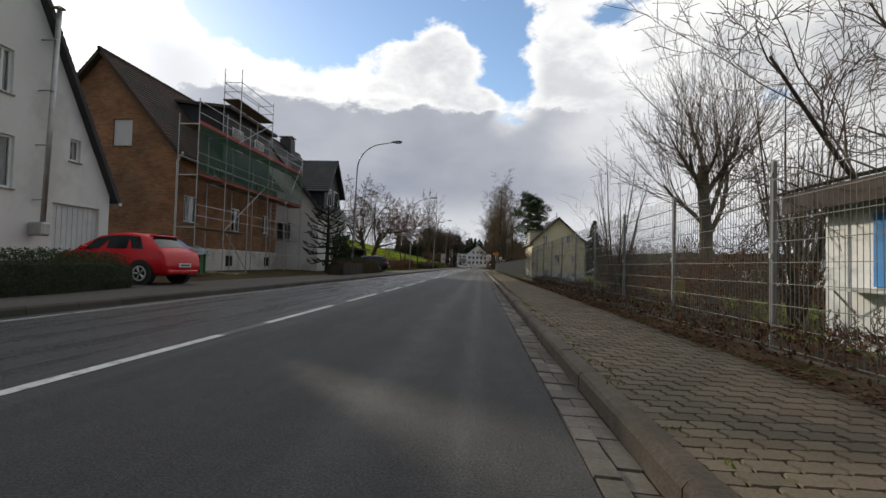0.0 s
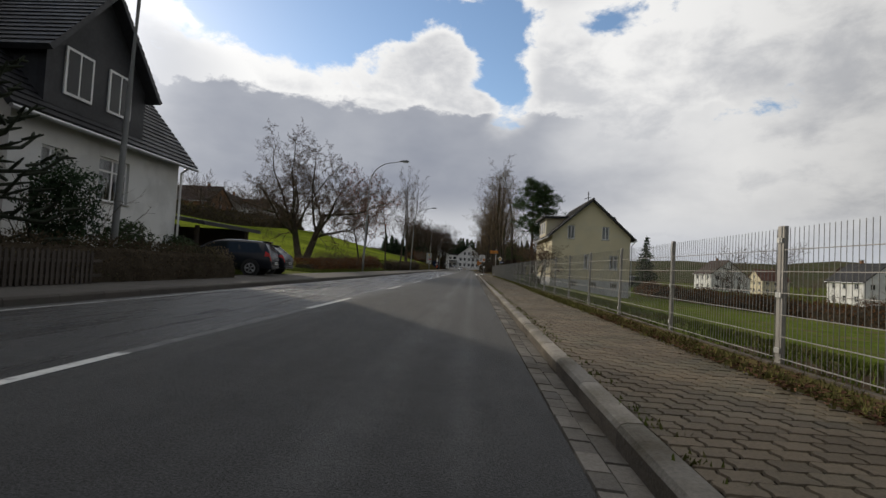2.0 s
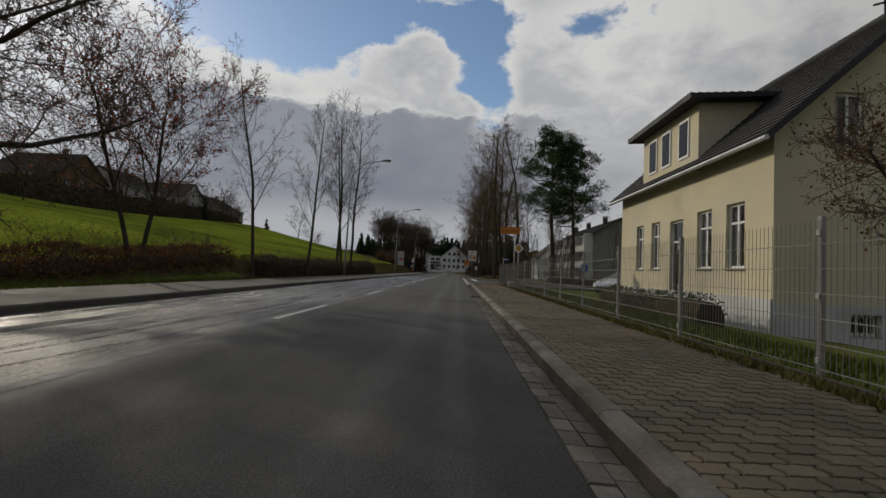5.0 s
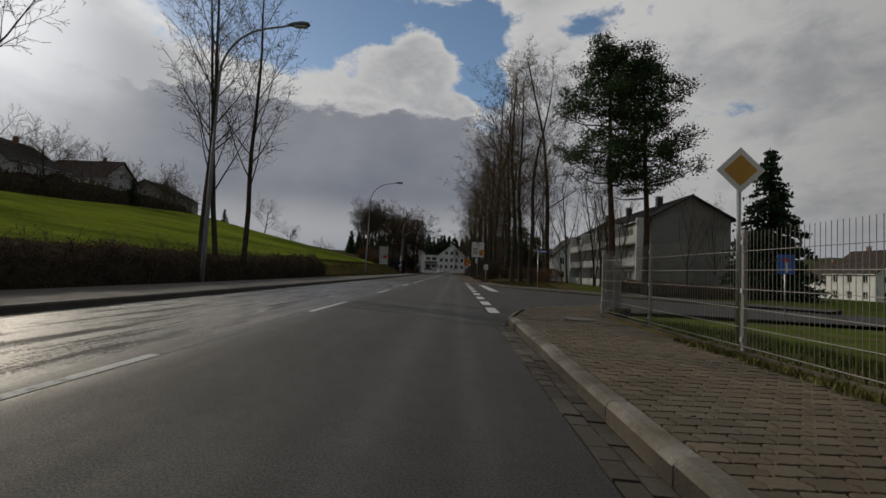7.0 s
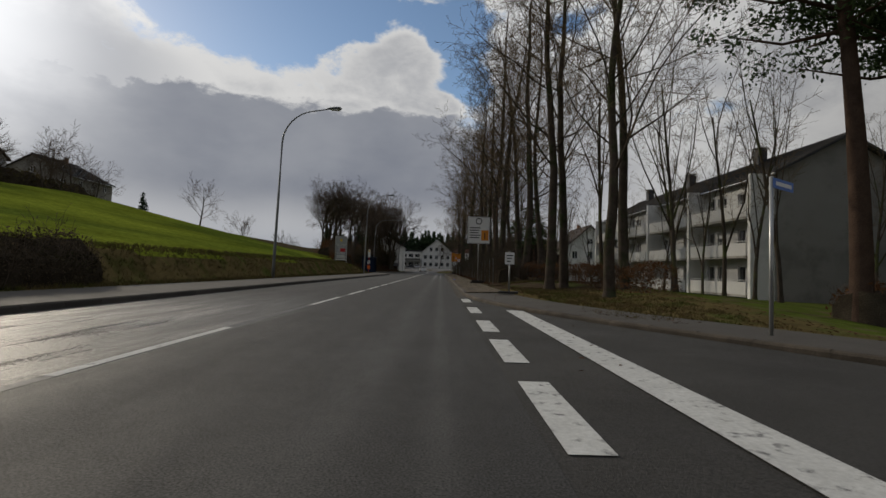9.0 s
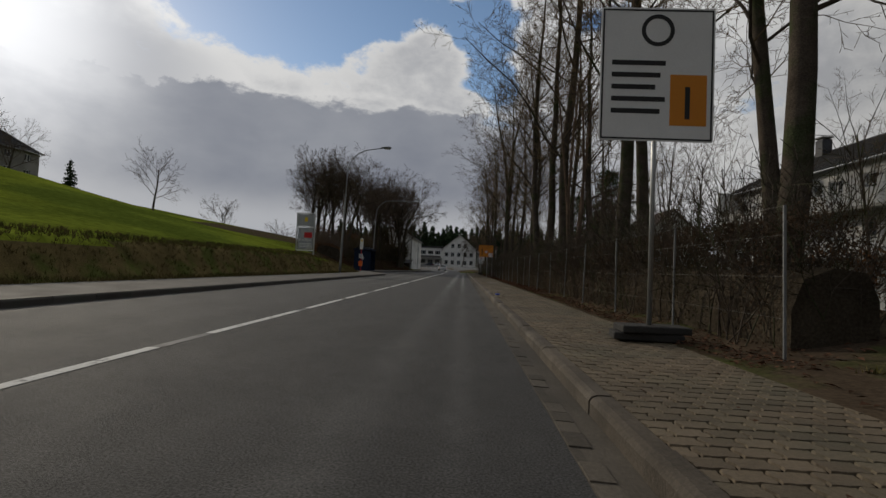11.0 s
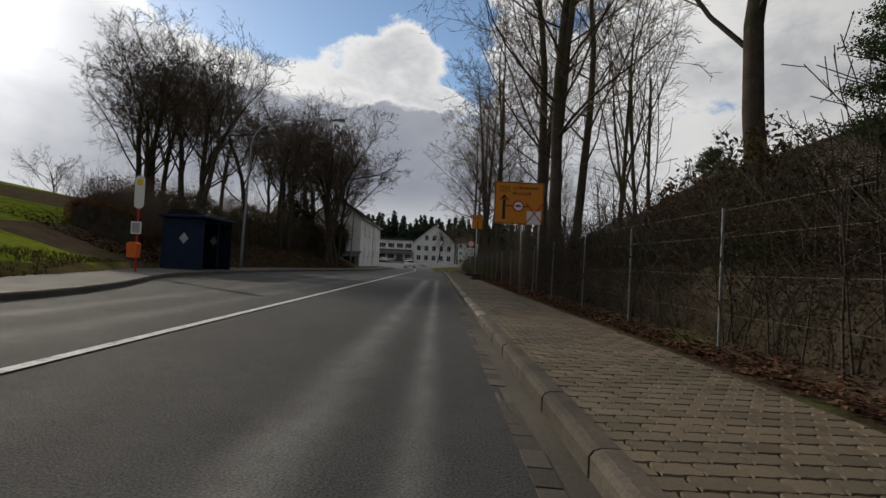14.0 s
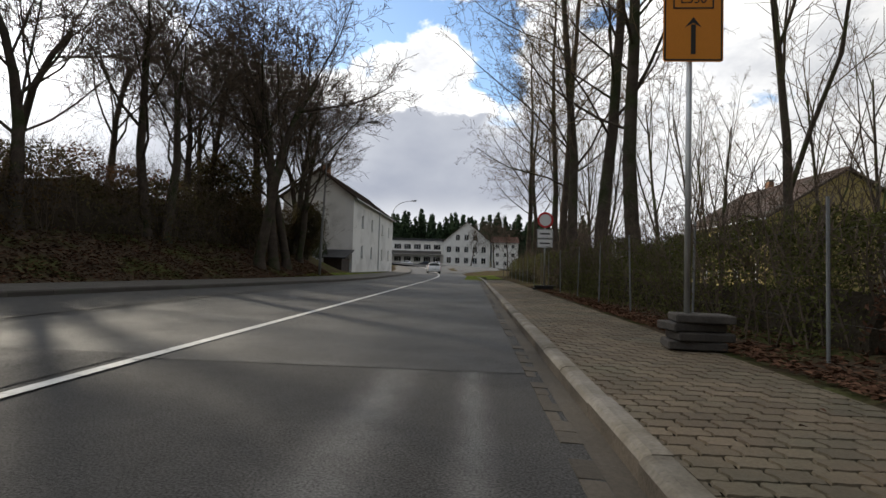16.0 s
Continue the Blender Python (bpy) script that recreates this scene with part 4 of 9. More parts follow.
# ---- houses ----
def wall(parent, plane, pos, inward, u0, u1, base, top, openings, mat, thick=0.24, name="wall", label=""):
    """A wall with real openings. plane 'x': it stands at x=pos and u runs along y; plane 'y': at y=pos, u along x. top(u) is its upper edge."""
    cuts = {u0, u1}
    for o in openings:
        cuts |= {o[0], o[1]}
    cuts |= {u for u in (top.peaks if hasattr(top, "peaks") else ()) if u0 < u < u1}
    cuts = sorted(cuts)
    levels = sorted({base} | {z for o in openings for z in (o[2], o[3])}) + [1e6]
    index, outer, flat = {}, [], []

    def corner(u, z):
        z = min(z, top(u))
        key = (round(u, 4), round(z, 4))
        if key not in index:
            index[key] = len(flat)
            flat.append((u, z))
        return index[key]

    for a, b in zip(cuts, cuts[1:]):
        for lo, hi in zip(levels, levels[1:]):
            mid_u, mid_z = (a + b) / 2, (lo + min(hi, lo + 0.02)) / 2
            if b - a < 1e-4 or any(o[0] < mid_u < o[1] and o[2] < mid_z < o[3] for o in openings):
                continue
            ring_ = []
            for k in (corner(a, lo), corner(b, lo), corner(b, hi), corner(a, hi)):
                if k not in ring_:
                    ring_.append(k)
            if len(ring_) > 2:
                outer.append(tuple(ring_))
    n = len(flat)
    edges = collections.Counter(frozenset((f[i], f[(i + 1) % len(f)])) for f in outer for i in range(len(f)))
    faces = outer + [tuple(k + n for k in f[::-1]) for f in outer]
    for f in outer:
        for i in range(len(f)):
            p, q = f[i], f[(i + 1) % len(f)]
            if edges[frozenset((p, q))] == 1:
                faces.append((q, p, p + n, q + n))
    verts = []
    for depth in (0.0, thick):
        w = pos + inward * depth
        verts += [(w, u, z) if plane == "x" else (u, w, z) for u, z in flat]
    me = mesh_from(name, verts, faces, mat)
    bm = bmesh.new()
    bm.from_mesh(me)
    bmesh.ops.recalc_face_normals(bm, faces=bm.faces[:])
    bm.to_mesh(me)
    bm.free()
    return part(name, me, "", parent, label)


def window(parent, plane, pos, inward, o, mullions=1, transom=0.0, sill=True, curtain=0.6, frame="frame_white", shutter=0.0, pane="glass"):
    """A window in opening o: frame with bars, pane behind it, sill and curtain."""
    a, b, z0, z1 = o[:4]

    def bx(bm, u0, u1, d0, d1, za, zb, bevel=0.0):
        p, q = sorted((pos + inward * d0, pos + inward * d1))
        return box(bm, *((p, q, u0, u1) if plane == "x" else (u0, u1, p, q)), za, zb, bevel)

    w = 0.07
    bm = bmesh.new()
    for u in (a, b - w):
        bx(bm, u, u + w, 0.10, 0.16, z0, z1)
    for z in (z0, z1 - w):
        bx(bm, a + w, b - w, 0.10, 0.16, z, z + w)
    for k in range(mullions):
        u = a + (b - a) * (k + 1) / (mullions + 1)
        bx(bm, u - 0.035, u + 0.035, 0.095, 0.155, z0 + w, z1 - w)
    if transom:
        zt = z0 + (z1 - z0) * transom
        bx(bm, a + w, b - w, 0.098, 0.158, zt - 0.03, zt + 0.03)
    win = part("window", bm, frame, parent)
    part("pane", bx(bmesh.new(), a + w, b - w, 0.125, 0.135, z0 + w, z1 - w), pane, win)
    if sill:
        part("sill", bx(bmesh.new(), a - 0.05, b + 0.05, -0.06, 0.10, z0 - 0.05, z0 - 0.004, 0.008), "concrete", win)
    if curtain:
        part("curtain", bx(bmesh.new(), a + 0.02, a + (b - a) * 0.30, 0.20, 0.22, z0, z1), "curtain", win)
        part("curtain", bx(bmesh.new(), b - (b - a) * 0.30, b - 0.02, 0.20, 0.22, z0, z1), "curtain", win)
    if shutter:
        part("roller_shutter", bx(bmesh.new(), a + 0.02, b - 0.02, 0.075, 0.095, z1 - (z1 - z0) * shutter, z1), "shutter", win, "lowered grey roller shutter")
    return win


def roof_slope(parent, e0, e1, r0, r1, mat, thick=0.14, over=0.0, name="roof", course=0.25):
    """A tiled slope between an eave line e0-e1 and a ridge line r0-r1, laid in overlapping courses."""
    e0, e1, r0, r1 = (Vector(p) for p in (e0, e1, r0, r1))
    ln = (r0 - e0).length
    n = max(3, round(ln / course))
    nrm = (e1 - e0).cross(r0 - e0).normalized()
    if nrm.z < 0:
        nrm = -nrm
    bm = bmesh.new()
    lift = nrm * 0.04
    rows = []
    for i in range(n):
        ta, tb = i / n, (i + 1) / n
        rows.append((bm.verts.new(e0.lerp(r0, ta) + lift), bm.verts.new(e1.lerp(r1, ta) + lift)))
        rows.append((bm.verts.new(e0.lerp(r0, tb)), bm.verts.new(e1.lerp(r1, tb))))
    low = [bm.verts.new(p - nrm * thick) for p in (e0, e1, r1, r0)]
    for (a, b), (c, d) in zip(rows, rows[1:]):
        bm.faces.new((a, b, d, c))
    bm.faces.new(low[::-1])
    bm.faces.new((rows[0][1], rows[0][0], low[0], low[1]))
    bm.faces.new((rows[-1][0], rows[-1][1], low[2], low[3]))
    bm.faces.new([a for a, _ in rows] + [low[3], low[0]])
    bm.faces.new([b for _, b in rows][::-1] + [low[1], low[2]])
    return part(name, bm, mat, parent)


class Gable:
    """The upper edge of a gable wall: eaves at ua and ub, apex between."""

    def __init__(self, ua, ub, apex, eave, ridge, eave2=None):
        self.ua, self.ub, self.apex, self.eave, self.ridge = ua, ub, apex, eave, ridge
        self.eave2 = eave if eave2 is None else eave2
        self.peaks = (apex,)

    def __call__(self, u):
        if u <= self.apex:
            return self.eave + (self.ridge - self.eave) * (u - self.ua) / (self.apex - self.ua)
        return self.eave2 + (self.ridge - self.eave2) * (self.ub - u) / (self.ub - self.apex)


def level(z):
    return lambda u: z


def chimney(parent, x, y, z0, z1, w=0.5, mat="brick"):
    c = part("chimney", new_box(x - w / 2, x + w / 2, y - w / 2, y + w / 2, z0, z1), mat, parent)
    part("chimney_cap", new_box(x - w / 2 - 0.08, x + w / 2 + 0.08, y - w / 2 - 0.08, y + w / 2 + 0.08, z1 + 0.12, z1 + 0.2), "concrete", c)
    for sx in (-1, 1):
        part("chimney_pot", new_box(x + sx * w * 0.3 - 0.06, x + sx * w * 0.3 + 0.06, y - w * 0.4, y + w * 0.4, z1, z1 + 0.12), "concrete", c)
    return c


def downpipe(parent, pts, r=0.05, mat="zinc"):
    return part("downpipe", new_tube(pts, r, 8), mat, parent)


def house(name, label, x0, x1, y0, y1, base, eave, ridge, along, wmat, rmat, west=(), east=(), south=(), north=(), over=0.4, apex=None, opts=None, gable_mat=None, group=""):
    """A gabled house. along 'y': the ridge runs along y and the gables face -y and +y. Openings are (u0, u1, z0, z1) on each side;
    west faces -x, east +x, south -y, north +y."""
    opts = opts or {}
    h = thing(name, label, "house", pose((x0 + x1) / 2, (y0 + y1) / 2, base), group)
    inv = Matrix.Translation((-(x0 + x1) / 2, -(y0 + y1) / 2, -base))
    gmat = gable_mat or wmat
    if along == "y":
        ap = (x0 + x1) / 2 if apex is None else apex
        g = Gable(x0, x1, ap, eave, ridge)
        tops = {"west": level(eave), "east": level(eave), "south": g, "north": g}
    else:
        ap = (y0 + y1) / 2 if apex is None else apex
        g = Gable(y0, y1, ap, eave, ridge)
        tops = {"west": g, "east": g, "south": level(eave), "north": level(eave)}
    t = 0.24
    sides = {"west": ("x", x0, 1, y0, y1, west), "east": ("x", x1, -1, y0, y1, east),
             "south": ("y", y0, 1, x0 + t, x1 - t, south), "north": ("y", y1, -1, x0 + t, x1 - t, north)}
    if along == "y":
        sides["west"] = ("x", x0, 1, y0 + t, y1 - t, west)
        sides["east"] = ("x", x1, -1, y0 + t, y1 - t, east)
        sides["south"] = ("y", y0, 1, x0, x1, south)
        sides["north"] = ("y", y1, -1, x0, x1, north)
    before = set(bpy.data.objects)
    for side, (plane, pos, inward, u0, u1, ops) in sides.items():
        is_gable = (side in ("south", "north")) == (along == "y")
        wall(h, plane, pos, inward, u0, u1, base - 0.6, tops[side], ops, gmat if is_gable else wmat, t)
        for o in ops:
            kw = dict(opts)
            if len(o) > 4:
                kw.update(o[4])
            if not kw.pop("bare", False):
                window(h, plane, pos, inward, o, **kw)
    ov = over
    if along == "y":
        sl, sr = (ridge - eave) / (ap - x0), (ridge - eave) / (x1 - ap)
        roof_slope(h, (x0 - ov, y0 - ov, eave - ov * sl + 0.12), (x0 - ov, y1 + ov, eave - ov * sl + 0.12), (ap, y0 - ov, ridge + 0.12), (ap, y1 + ov, ridge + 0.12), rmat)
        roof_slope(h, (x1 + ov, y0 - ov, eave - ov * sr + 0.12), (x1 + ov, y1 + ov, eave - ov * sr + 0.12), (ap, y0 - ov, ridge + 0.122), (ap, y1 + ov, ridge + 0.122), rmat)
        part("ridge_tiles", new_tube([(ap, y0 - ov, ridge + 0.14), (ap, y1 + ov, ridge + 0.14)], 0.10, 8), rmat, h)
        for sx, s in ((x0 - ov, sl), (x1 + ov, sr)):
            part("gutter_pipe", new_tube([(sx, y0 - ov, eave - ov * s + 0.02), (sx, y1 + ov, eave - ov * s + 0.02)], 0.065, 8), "zinc", h)
    else:
        sl, sr = (ridge - eave) / (ap - y0), (ridge - eave) / (y1 - ap)
        roof_slope(h, (x0 - ov, y0 - ov, eave - ov * sl + 0.12), (x1 + ov, y0 - ov, eave - ov * sl + 0.12), (x0 - ov, ap, ridge + 0.12), (x1 + ov, ap, ridge + 0.12), rmat)
        roof_slope(h, (x0 - ov, y1 + ov, eave - ov * sr + 0.12), (x1 + ov, y1 + ov, eave - ov * sr + 0.12), (x0 - ov, ap, ridge + 0.122), (x1 + ov, ap, ridge + 0.122), rmat)
        part("ridge_tiles", new_tube([(x0 - ov, ap, ridge + 0.14), (x1 + ov, ap, ridge + 0.14)], 0.10, 8), rmat, h)
        for sy, s in ((y0 - ov, sl), (y1 + ov, sr)):
            part("gutter_pipe", new_tube([(x0 - ov, sy, eave - ov * s + 0.02), (x1 + ov, sy, eave - ov * s + 0.02)], 0.065, 8), "zinc", h)
    rebase(h, before)
    return h


def rebase(h, before=()):
    """Parts were drawn in world places: hold them there under the thing."""
    bpy.context.view_layer.update()
    inv = h.matrix_basis.inverted()
    for o in h.children:
        o.matrix_parent_inverse = inv


def build_white_house():
    h = house("house", "white rendered house with steep gable, grey garage door and steel flue", -24, -13.7, 8.2, 17.2, 0.3, 3.3, 11.2, "x", "plaster_white", "roof_dark",
              east=[(14.8, 16.75, 0.35, 2.62, {"bare": True}), (15.35, 15.8, 4.1, 4.85, {"mullions": 0}), (12.6, 13.4, 2.85, 4.4), (12.7, 13.25, 5.6, 6.9), (9.0, 10.2, 2.8, 4.3)], over=0.25)
    door = part("garage_door", new_box(-13.86, -13.82, 14.8, 16.75, 0.3, 2.62), "shutter", h, "grey up-and-over garage door")
    for k in range(9):
        y = 14.85 + k * 0.215
        part("door_rib", new_box(-13.822, -13.80, y, y + 0.17, 0.35, 2.58), "shutter", door)
    flue = part("flue", new_tube([(-13.3, 14.05, 1.9), (-13.3, 14.25, 8.6)], 0.075, 14), "galvanised", h, "bright steel chimney flue on the wall", smooth=True)
    part("flue_cap", new_tube([(-13.3, 14.25, 8.68), (-13.3, 14.25, 8.78)], [0.17, 0.03], 14), "galvanised", flue)
    for z in (2.6, 4.3, 6.0, 7.6):
        part("wall_bracket", new_box(-13.7, -13.2, 14.07, 14.13, z, z + 0.03), "galvanised", flue)
    part("flue_elbow", new_box(-13.7, -13.15, 13.9, 14.2, 1.5, 1.92, bevel=0.05), "galvanised", flue)
    rebase(h)


def build_brick_house():
    h = house("brick_house", "old red-brown brick house under repair behind scaffolding", -22.6, -14.6, 22.5, 34.2, 0.2, 6.2, 10.9, "y", "brick", "roof_brown",
              east=[(23.2, 24.4, 2.75, 4.1), (27.9, 29.0, 2.6, 4.0), (32.0, 33.1, 2.75, 4.0), (25.5, 26.5, 4.95, 6.0), (30.0, 31.0, 4.95, 6.0)],
              south=[(-17.95, -16.95, 6.35, 7.65, {"shutter": 0.96})], over=0.35, opts={"curtain": 0.5})
    part("plinth", new_box(-14.6, -14.54, 22.4, 34.2, -0.4, 1.5), "render_plinth", h, "whitewashed plinth")
    for y in (27.3, 32.3):
        part("cellar_window", new_box(-14.54, -14.52, y, y + 0.7, 0.55, 1.15), "room_dark", h)
    downpipe(h, [(-14.2, 22.3, 6.0), (-14.5, 22.4, 5.6), (-14.5, 22.4, 0.3)], 0.055, "frame_white")
    # the wide flat-roofed dormer over the street
    for y in (27.0, 33.0):
        part("dormer_cheek", prism(bmesh.new(), [(-14.85, 6.4), (-14.85, 9.7), (-17.7, 9.9)], lambda x, z, y=y: (x, y, z), lambda x, z, y=y: (x, y + 0.14, z)), "slate", h)
    part("dormer_front", new_box(-14.98, -14.8, 27.0, 33.14, 6.3, 9.7), "slate", h)
    roof_slope(h, (-14.35, 26.8, 9.72), (-14.35, 33.35, 9.72), (-18.0, 26.8, 10.12), (-18.0, 33.35, 10.12), "roof_brown", name="dormer_roof")
    for y in (27.9, 30.8):
        w = part("dormer_window", new_box(-14.79, -14.74, y, y + 1.3, 7.5, 8.8), "frame_white", h)
        for k in range(2):
            part("pane", new_box(-14.745, -14.73, y + 0.07 + k * 0.6, y + 0.62 + k * 0.6, 7.57, 8.73), "car_glass", w)
    rebase(h)


def build_dark_house():
    h = house("slate_house", "white house with a dark slate upper storey and gabled dormer", -21.5, -12.2, 36.2, 43.6, 0.2, 5.0, 10.6, "y", "plaster_white", "slate",
              east=[(39.35, 40.75, 2.5, 3.95, {"transom": 0.7}), (37.2, 38.0, 2.4, 3.8)],
              south=[(-15.5, -14.3, 2.5, 3.9), (-18.5, -17.3, 2.5, 3.9)], north=[(-16, -14.6, 2.5, 3.9)], over=0.5, gable_mat="plaster_white")
    # broad gabled dormer in slate
    part("dormer_wall", prism(bmesh.new(), [(36.9, 4.7), (41.0, 4.7), (41.0, 6.7), (38.95, 9.0), (36.9, 6.7)], lambda y, z: (-12.25, y, z), lambda y, z: (-12.0, y, z)), "slate", h)
    for s, y0 in ((1, 36.55), (-1, 41.35)):
        roof_slope(h, (-11.6, y0, 6.35), (-17.0, y0, 6.35), (-11.6, 38.95, 9.2), (-17.0, 38.95, 9.2), "slate", name="dormer_roof")
    for y in (37.5, 39.2):
        w = part("dormer_window", new_box(-12.0, -11.95, y, y + 1.05, 5.35, 6.75), "frame_white", h)
        for k in range(2):
            part("pane", new_box(-11.955, -11.94, y + 0.08 + k * 0.48, y + 0.49 + k * 0.48, 5.43, 6.67), "car_glass", w)
    part("dormer_cheek", new_box(-16.0, -12.25, 36.9, 37.0, 5.2, 6.7), "slate", h)
    part("dormer_cheek", new_box(-16.0, -12.25, 40.9, 41.0, 5.2, 6.7), "slate", h)
    chimney(h, -16.6, 40.6, 9.5, 11.3, 0.95, "slate")
    downpipe(h, [(-11.7, 43.8, 4.6), (-12.1, 43.65, 4.2), (-12.1, 43.65, 0.2)], 0.05, "frame_white")
    rebase(h)
    # carport and hut beside it
    c = thing("carport", "low dark timber shed with a flat felt roof", "shed", pose(-13.5, 46.5, 0.3))
    part("wall", new_box(-15.5, -15.3, 44.2, 49.0, 0.1, 2.4), "wood_dark", c)
    part("wall", new_box(-15.3, -11.6, 48.8, 49.0, 0.1, 2.3), "wood_dark", c)
    for x, y in ((-11.7, 44.4), (-11.7, 48.7)):
        part("post", new_box(x - 0.07, x + 0.07, y - 0.07, y + 0.07, 0.1, 2.15), "wood_dark", c)
    part("roof", prism(bmesh.new(), [(-15.8, 2.75), (-11.1, 2.15), (-11.1, 2.32), (-15.8, 2.92)], lambda x, z: (x, 43.9, z), lambda x, z: (x, 49.3, z)), "roof_dark", c)
    rebase(c)


def net_material():
    m = bpy.data.materials.new("scaffold_net")
    m.use_nodes = True
    N, L = m.node_tree.nodes, m.node_tree.links
    b = N["Principled BSDF"]
    b.inputs["Base Color"].default_value = (0.012, 0.085, 0.05, 1)
    b.inputs["Roughness"].default_value = 0.8
    n = N.new("ShaderNodeTexNoise")
    n.inputs["Scale"].default_value = 1.2
    g = N.new("ShaderNodeNewGeometry")
    L.new(g.outputs["Position"], n.inputs["Vector"])
    mr = N.new("ShaderNodeMapRange")
    mr.inputs[3].default_value, mr.inputs[4].default_value = 0.25, 0.62
    L.new(n.outputs["Fac"], mr.inputs[0])
    t = N.new("ShaderNodeBsdfTransparent")
    mx = N.new("ShaderNodeMixShader")
    L.new(mr.outputs[0], mx.inputs[0])
    L.new(t.outputs[0], mx.inputs[1])
    L.new(b.outputs[0], mx.inputs[2])
    L.new(mx.outputs[0], N["Material Output"].inputs[0])
    M["net"] = m


def build_scaffold():
    net_material()
    s = thing("scaffold", "steel facade scaffold with green netting and red toe boards", "scaffold", pose(-13.35, 28, 0.2))
    F, B = -12.9, -13.85
    ys = [21.4, 23.9, 26.4, 28.9, 31.6, 34.4]
    for y in ys:
        for x in (F, B):
            top = 8.3 if x == F else 7.6
            part("standard", new_tube([(x, y, 0.22), (x, y, top)], 0.028, 6), "scaffold_steel", s)
            part("base_plate", new_box(x - 0.08, x + 0.08, y - 0.08, y + 0.08, 0.19, 0.23), "scaffold_steel", s)
    for zd in (2.35, 4.75, 7.1):
        for y in ys:
            part("transom", new_tube([(F, y, zd), (B, y, zd)], 0.025, 6), "scaffold_steel", s)
        for a, b in zip(ys, ys[1:]):
            if zd == 2.35 and a > 24 and a < 33:
                continue
            for k in range(3):
                x0 = B + 0.03 + k * 0.3
                part("deck_plank", new_box(x0, x0 + 0.28, a + 0.01, b - 0.01, zd + 0.03, zd + 0.075), "plank", s)
            if zd > 3:
                part("toe_board", new_box(F - 0.02, F + 0.012, a + 0.01, b - 0.01, zd + 0.03, zd + 0.2), "toe_board_red", s)
    for zr in (1.3, 2.9, 3.4, 5.3, 5.8, 7.65, 8.15):
        for a, b in zip(ys, ys[1:]):
            part("guard_rail", new_tube([(F + 0.03, a, zr), (F + 0.03, b, zr)], 0.02, 6), "scaffold_steel", s)
    for a, b, z0, z1 in ((23.9, 28.9, 2.4, 5.6), (31.6, 34.4, 4.7, 8.0), (26.4, 23.9, 0.3, 2.4), (31.6, 34.4, 0.3, 2.4)):
        part("brace", new_tube([(F + 0.05, a, z0), (F + 0.05, b, z1)], 0.024, 6), "scaffold_steel", s)
    # netting along the upper lift, hung in shallow folds
    verts, faces = [], []
    n = 60
    for i in range(n + 1):
        y = ys[0] + (ys[-1] - ys[0]) * i / n
        for k in range(5):
            verts.append((F + 0.06 + 0.05 * noise.noise((y * 0.9, k * 0.6, 4)), y, 4.85 + k * 0.56 + 0.06 * noise.noise((y * 0.5, k, 8))))
    for i in range(n):
        for k in range(4):
            a = i * 5 + k
            faces.append((a, a + 5, a + 6, a + 1))
    part("netting", mesh_from("netting", verts, faces, "net"), "", s, "translucent green safety netting")
    # tower with a high platform over the roof edge
    for y in (25.2, 29.2):
        for x in (F, B):
            part("standard", new_tube([(x, y, 7.1), (x, y, 11.2 if y < 26 else 10.7)], 0.028, 6), "scaffold_steel", s)
    for k in range(3):
        x0 = B + 0.03 + k * 0.3
        part("deck_plank", new_box(x0, x0 + 0.28, 25.0, 29.4, 9.45, 9.5), "plank", s)
    for zr in (9.95, 10.45):
        for x in (F, B):
            part("guard_rail", new_tube([(x, 25.2, zr), (x, 29.2, zr)], 0.02, 6), "scaffold_steel", s)
        for y in (25.2, 29.2):
            part("guard_rail", new_tube([(F, y, zr), (B, y, zr)], 0.02, 6), "scaffold_steel", s)
    part("brace", new_tube([(F, 25.2, 7.2), (F, 29.2, 9.3)], 0.024, 6), "scaffold_steel", s)
    part("ladder", ladder((-13.2, 30.2, 2.4), (-13.4, 31.0, 4.75)), "scaffold_steel", s)
    rebase(s)
    # planks and rubble at its foot
    for i in range(5):
        p = structure("plank_pile", new_box(-1.6, 1.6, -0.12, 0.12, 0, 0.05), "plank", "loose grey scaffold plank on the ground", "plank", kind="")
        p.matrix_basis = pose(-12.1 + 0.05 * i, 22.6 + 0.18 * i, 0.22 + 0.055 * (i % 2), 0, 0, 80 + 5 * i)


def ladder(a, b, w=0.4):
    bm = bmesh.new()
    a, b = Vector(a), Vector(b)
    o = Vector((w / 2, 0, 0))
    for s in (-1, 1):
        tube(bm, [a + o * s, b + o * s], 0.025, 5)
    for k in range(8):
        p = a.lerp(b, (k + 0.5) / 8)
        tube(bm, [p - o, p + o], 0.015, 4)
    return bm


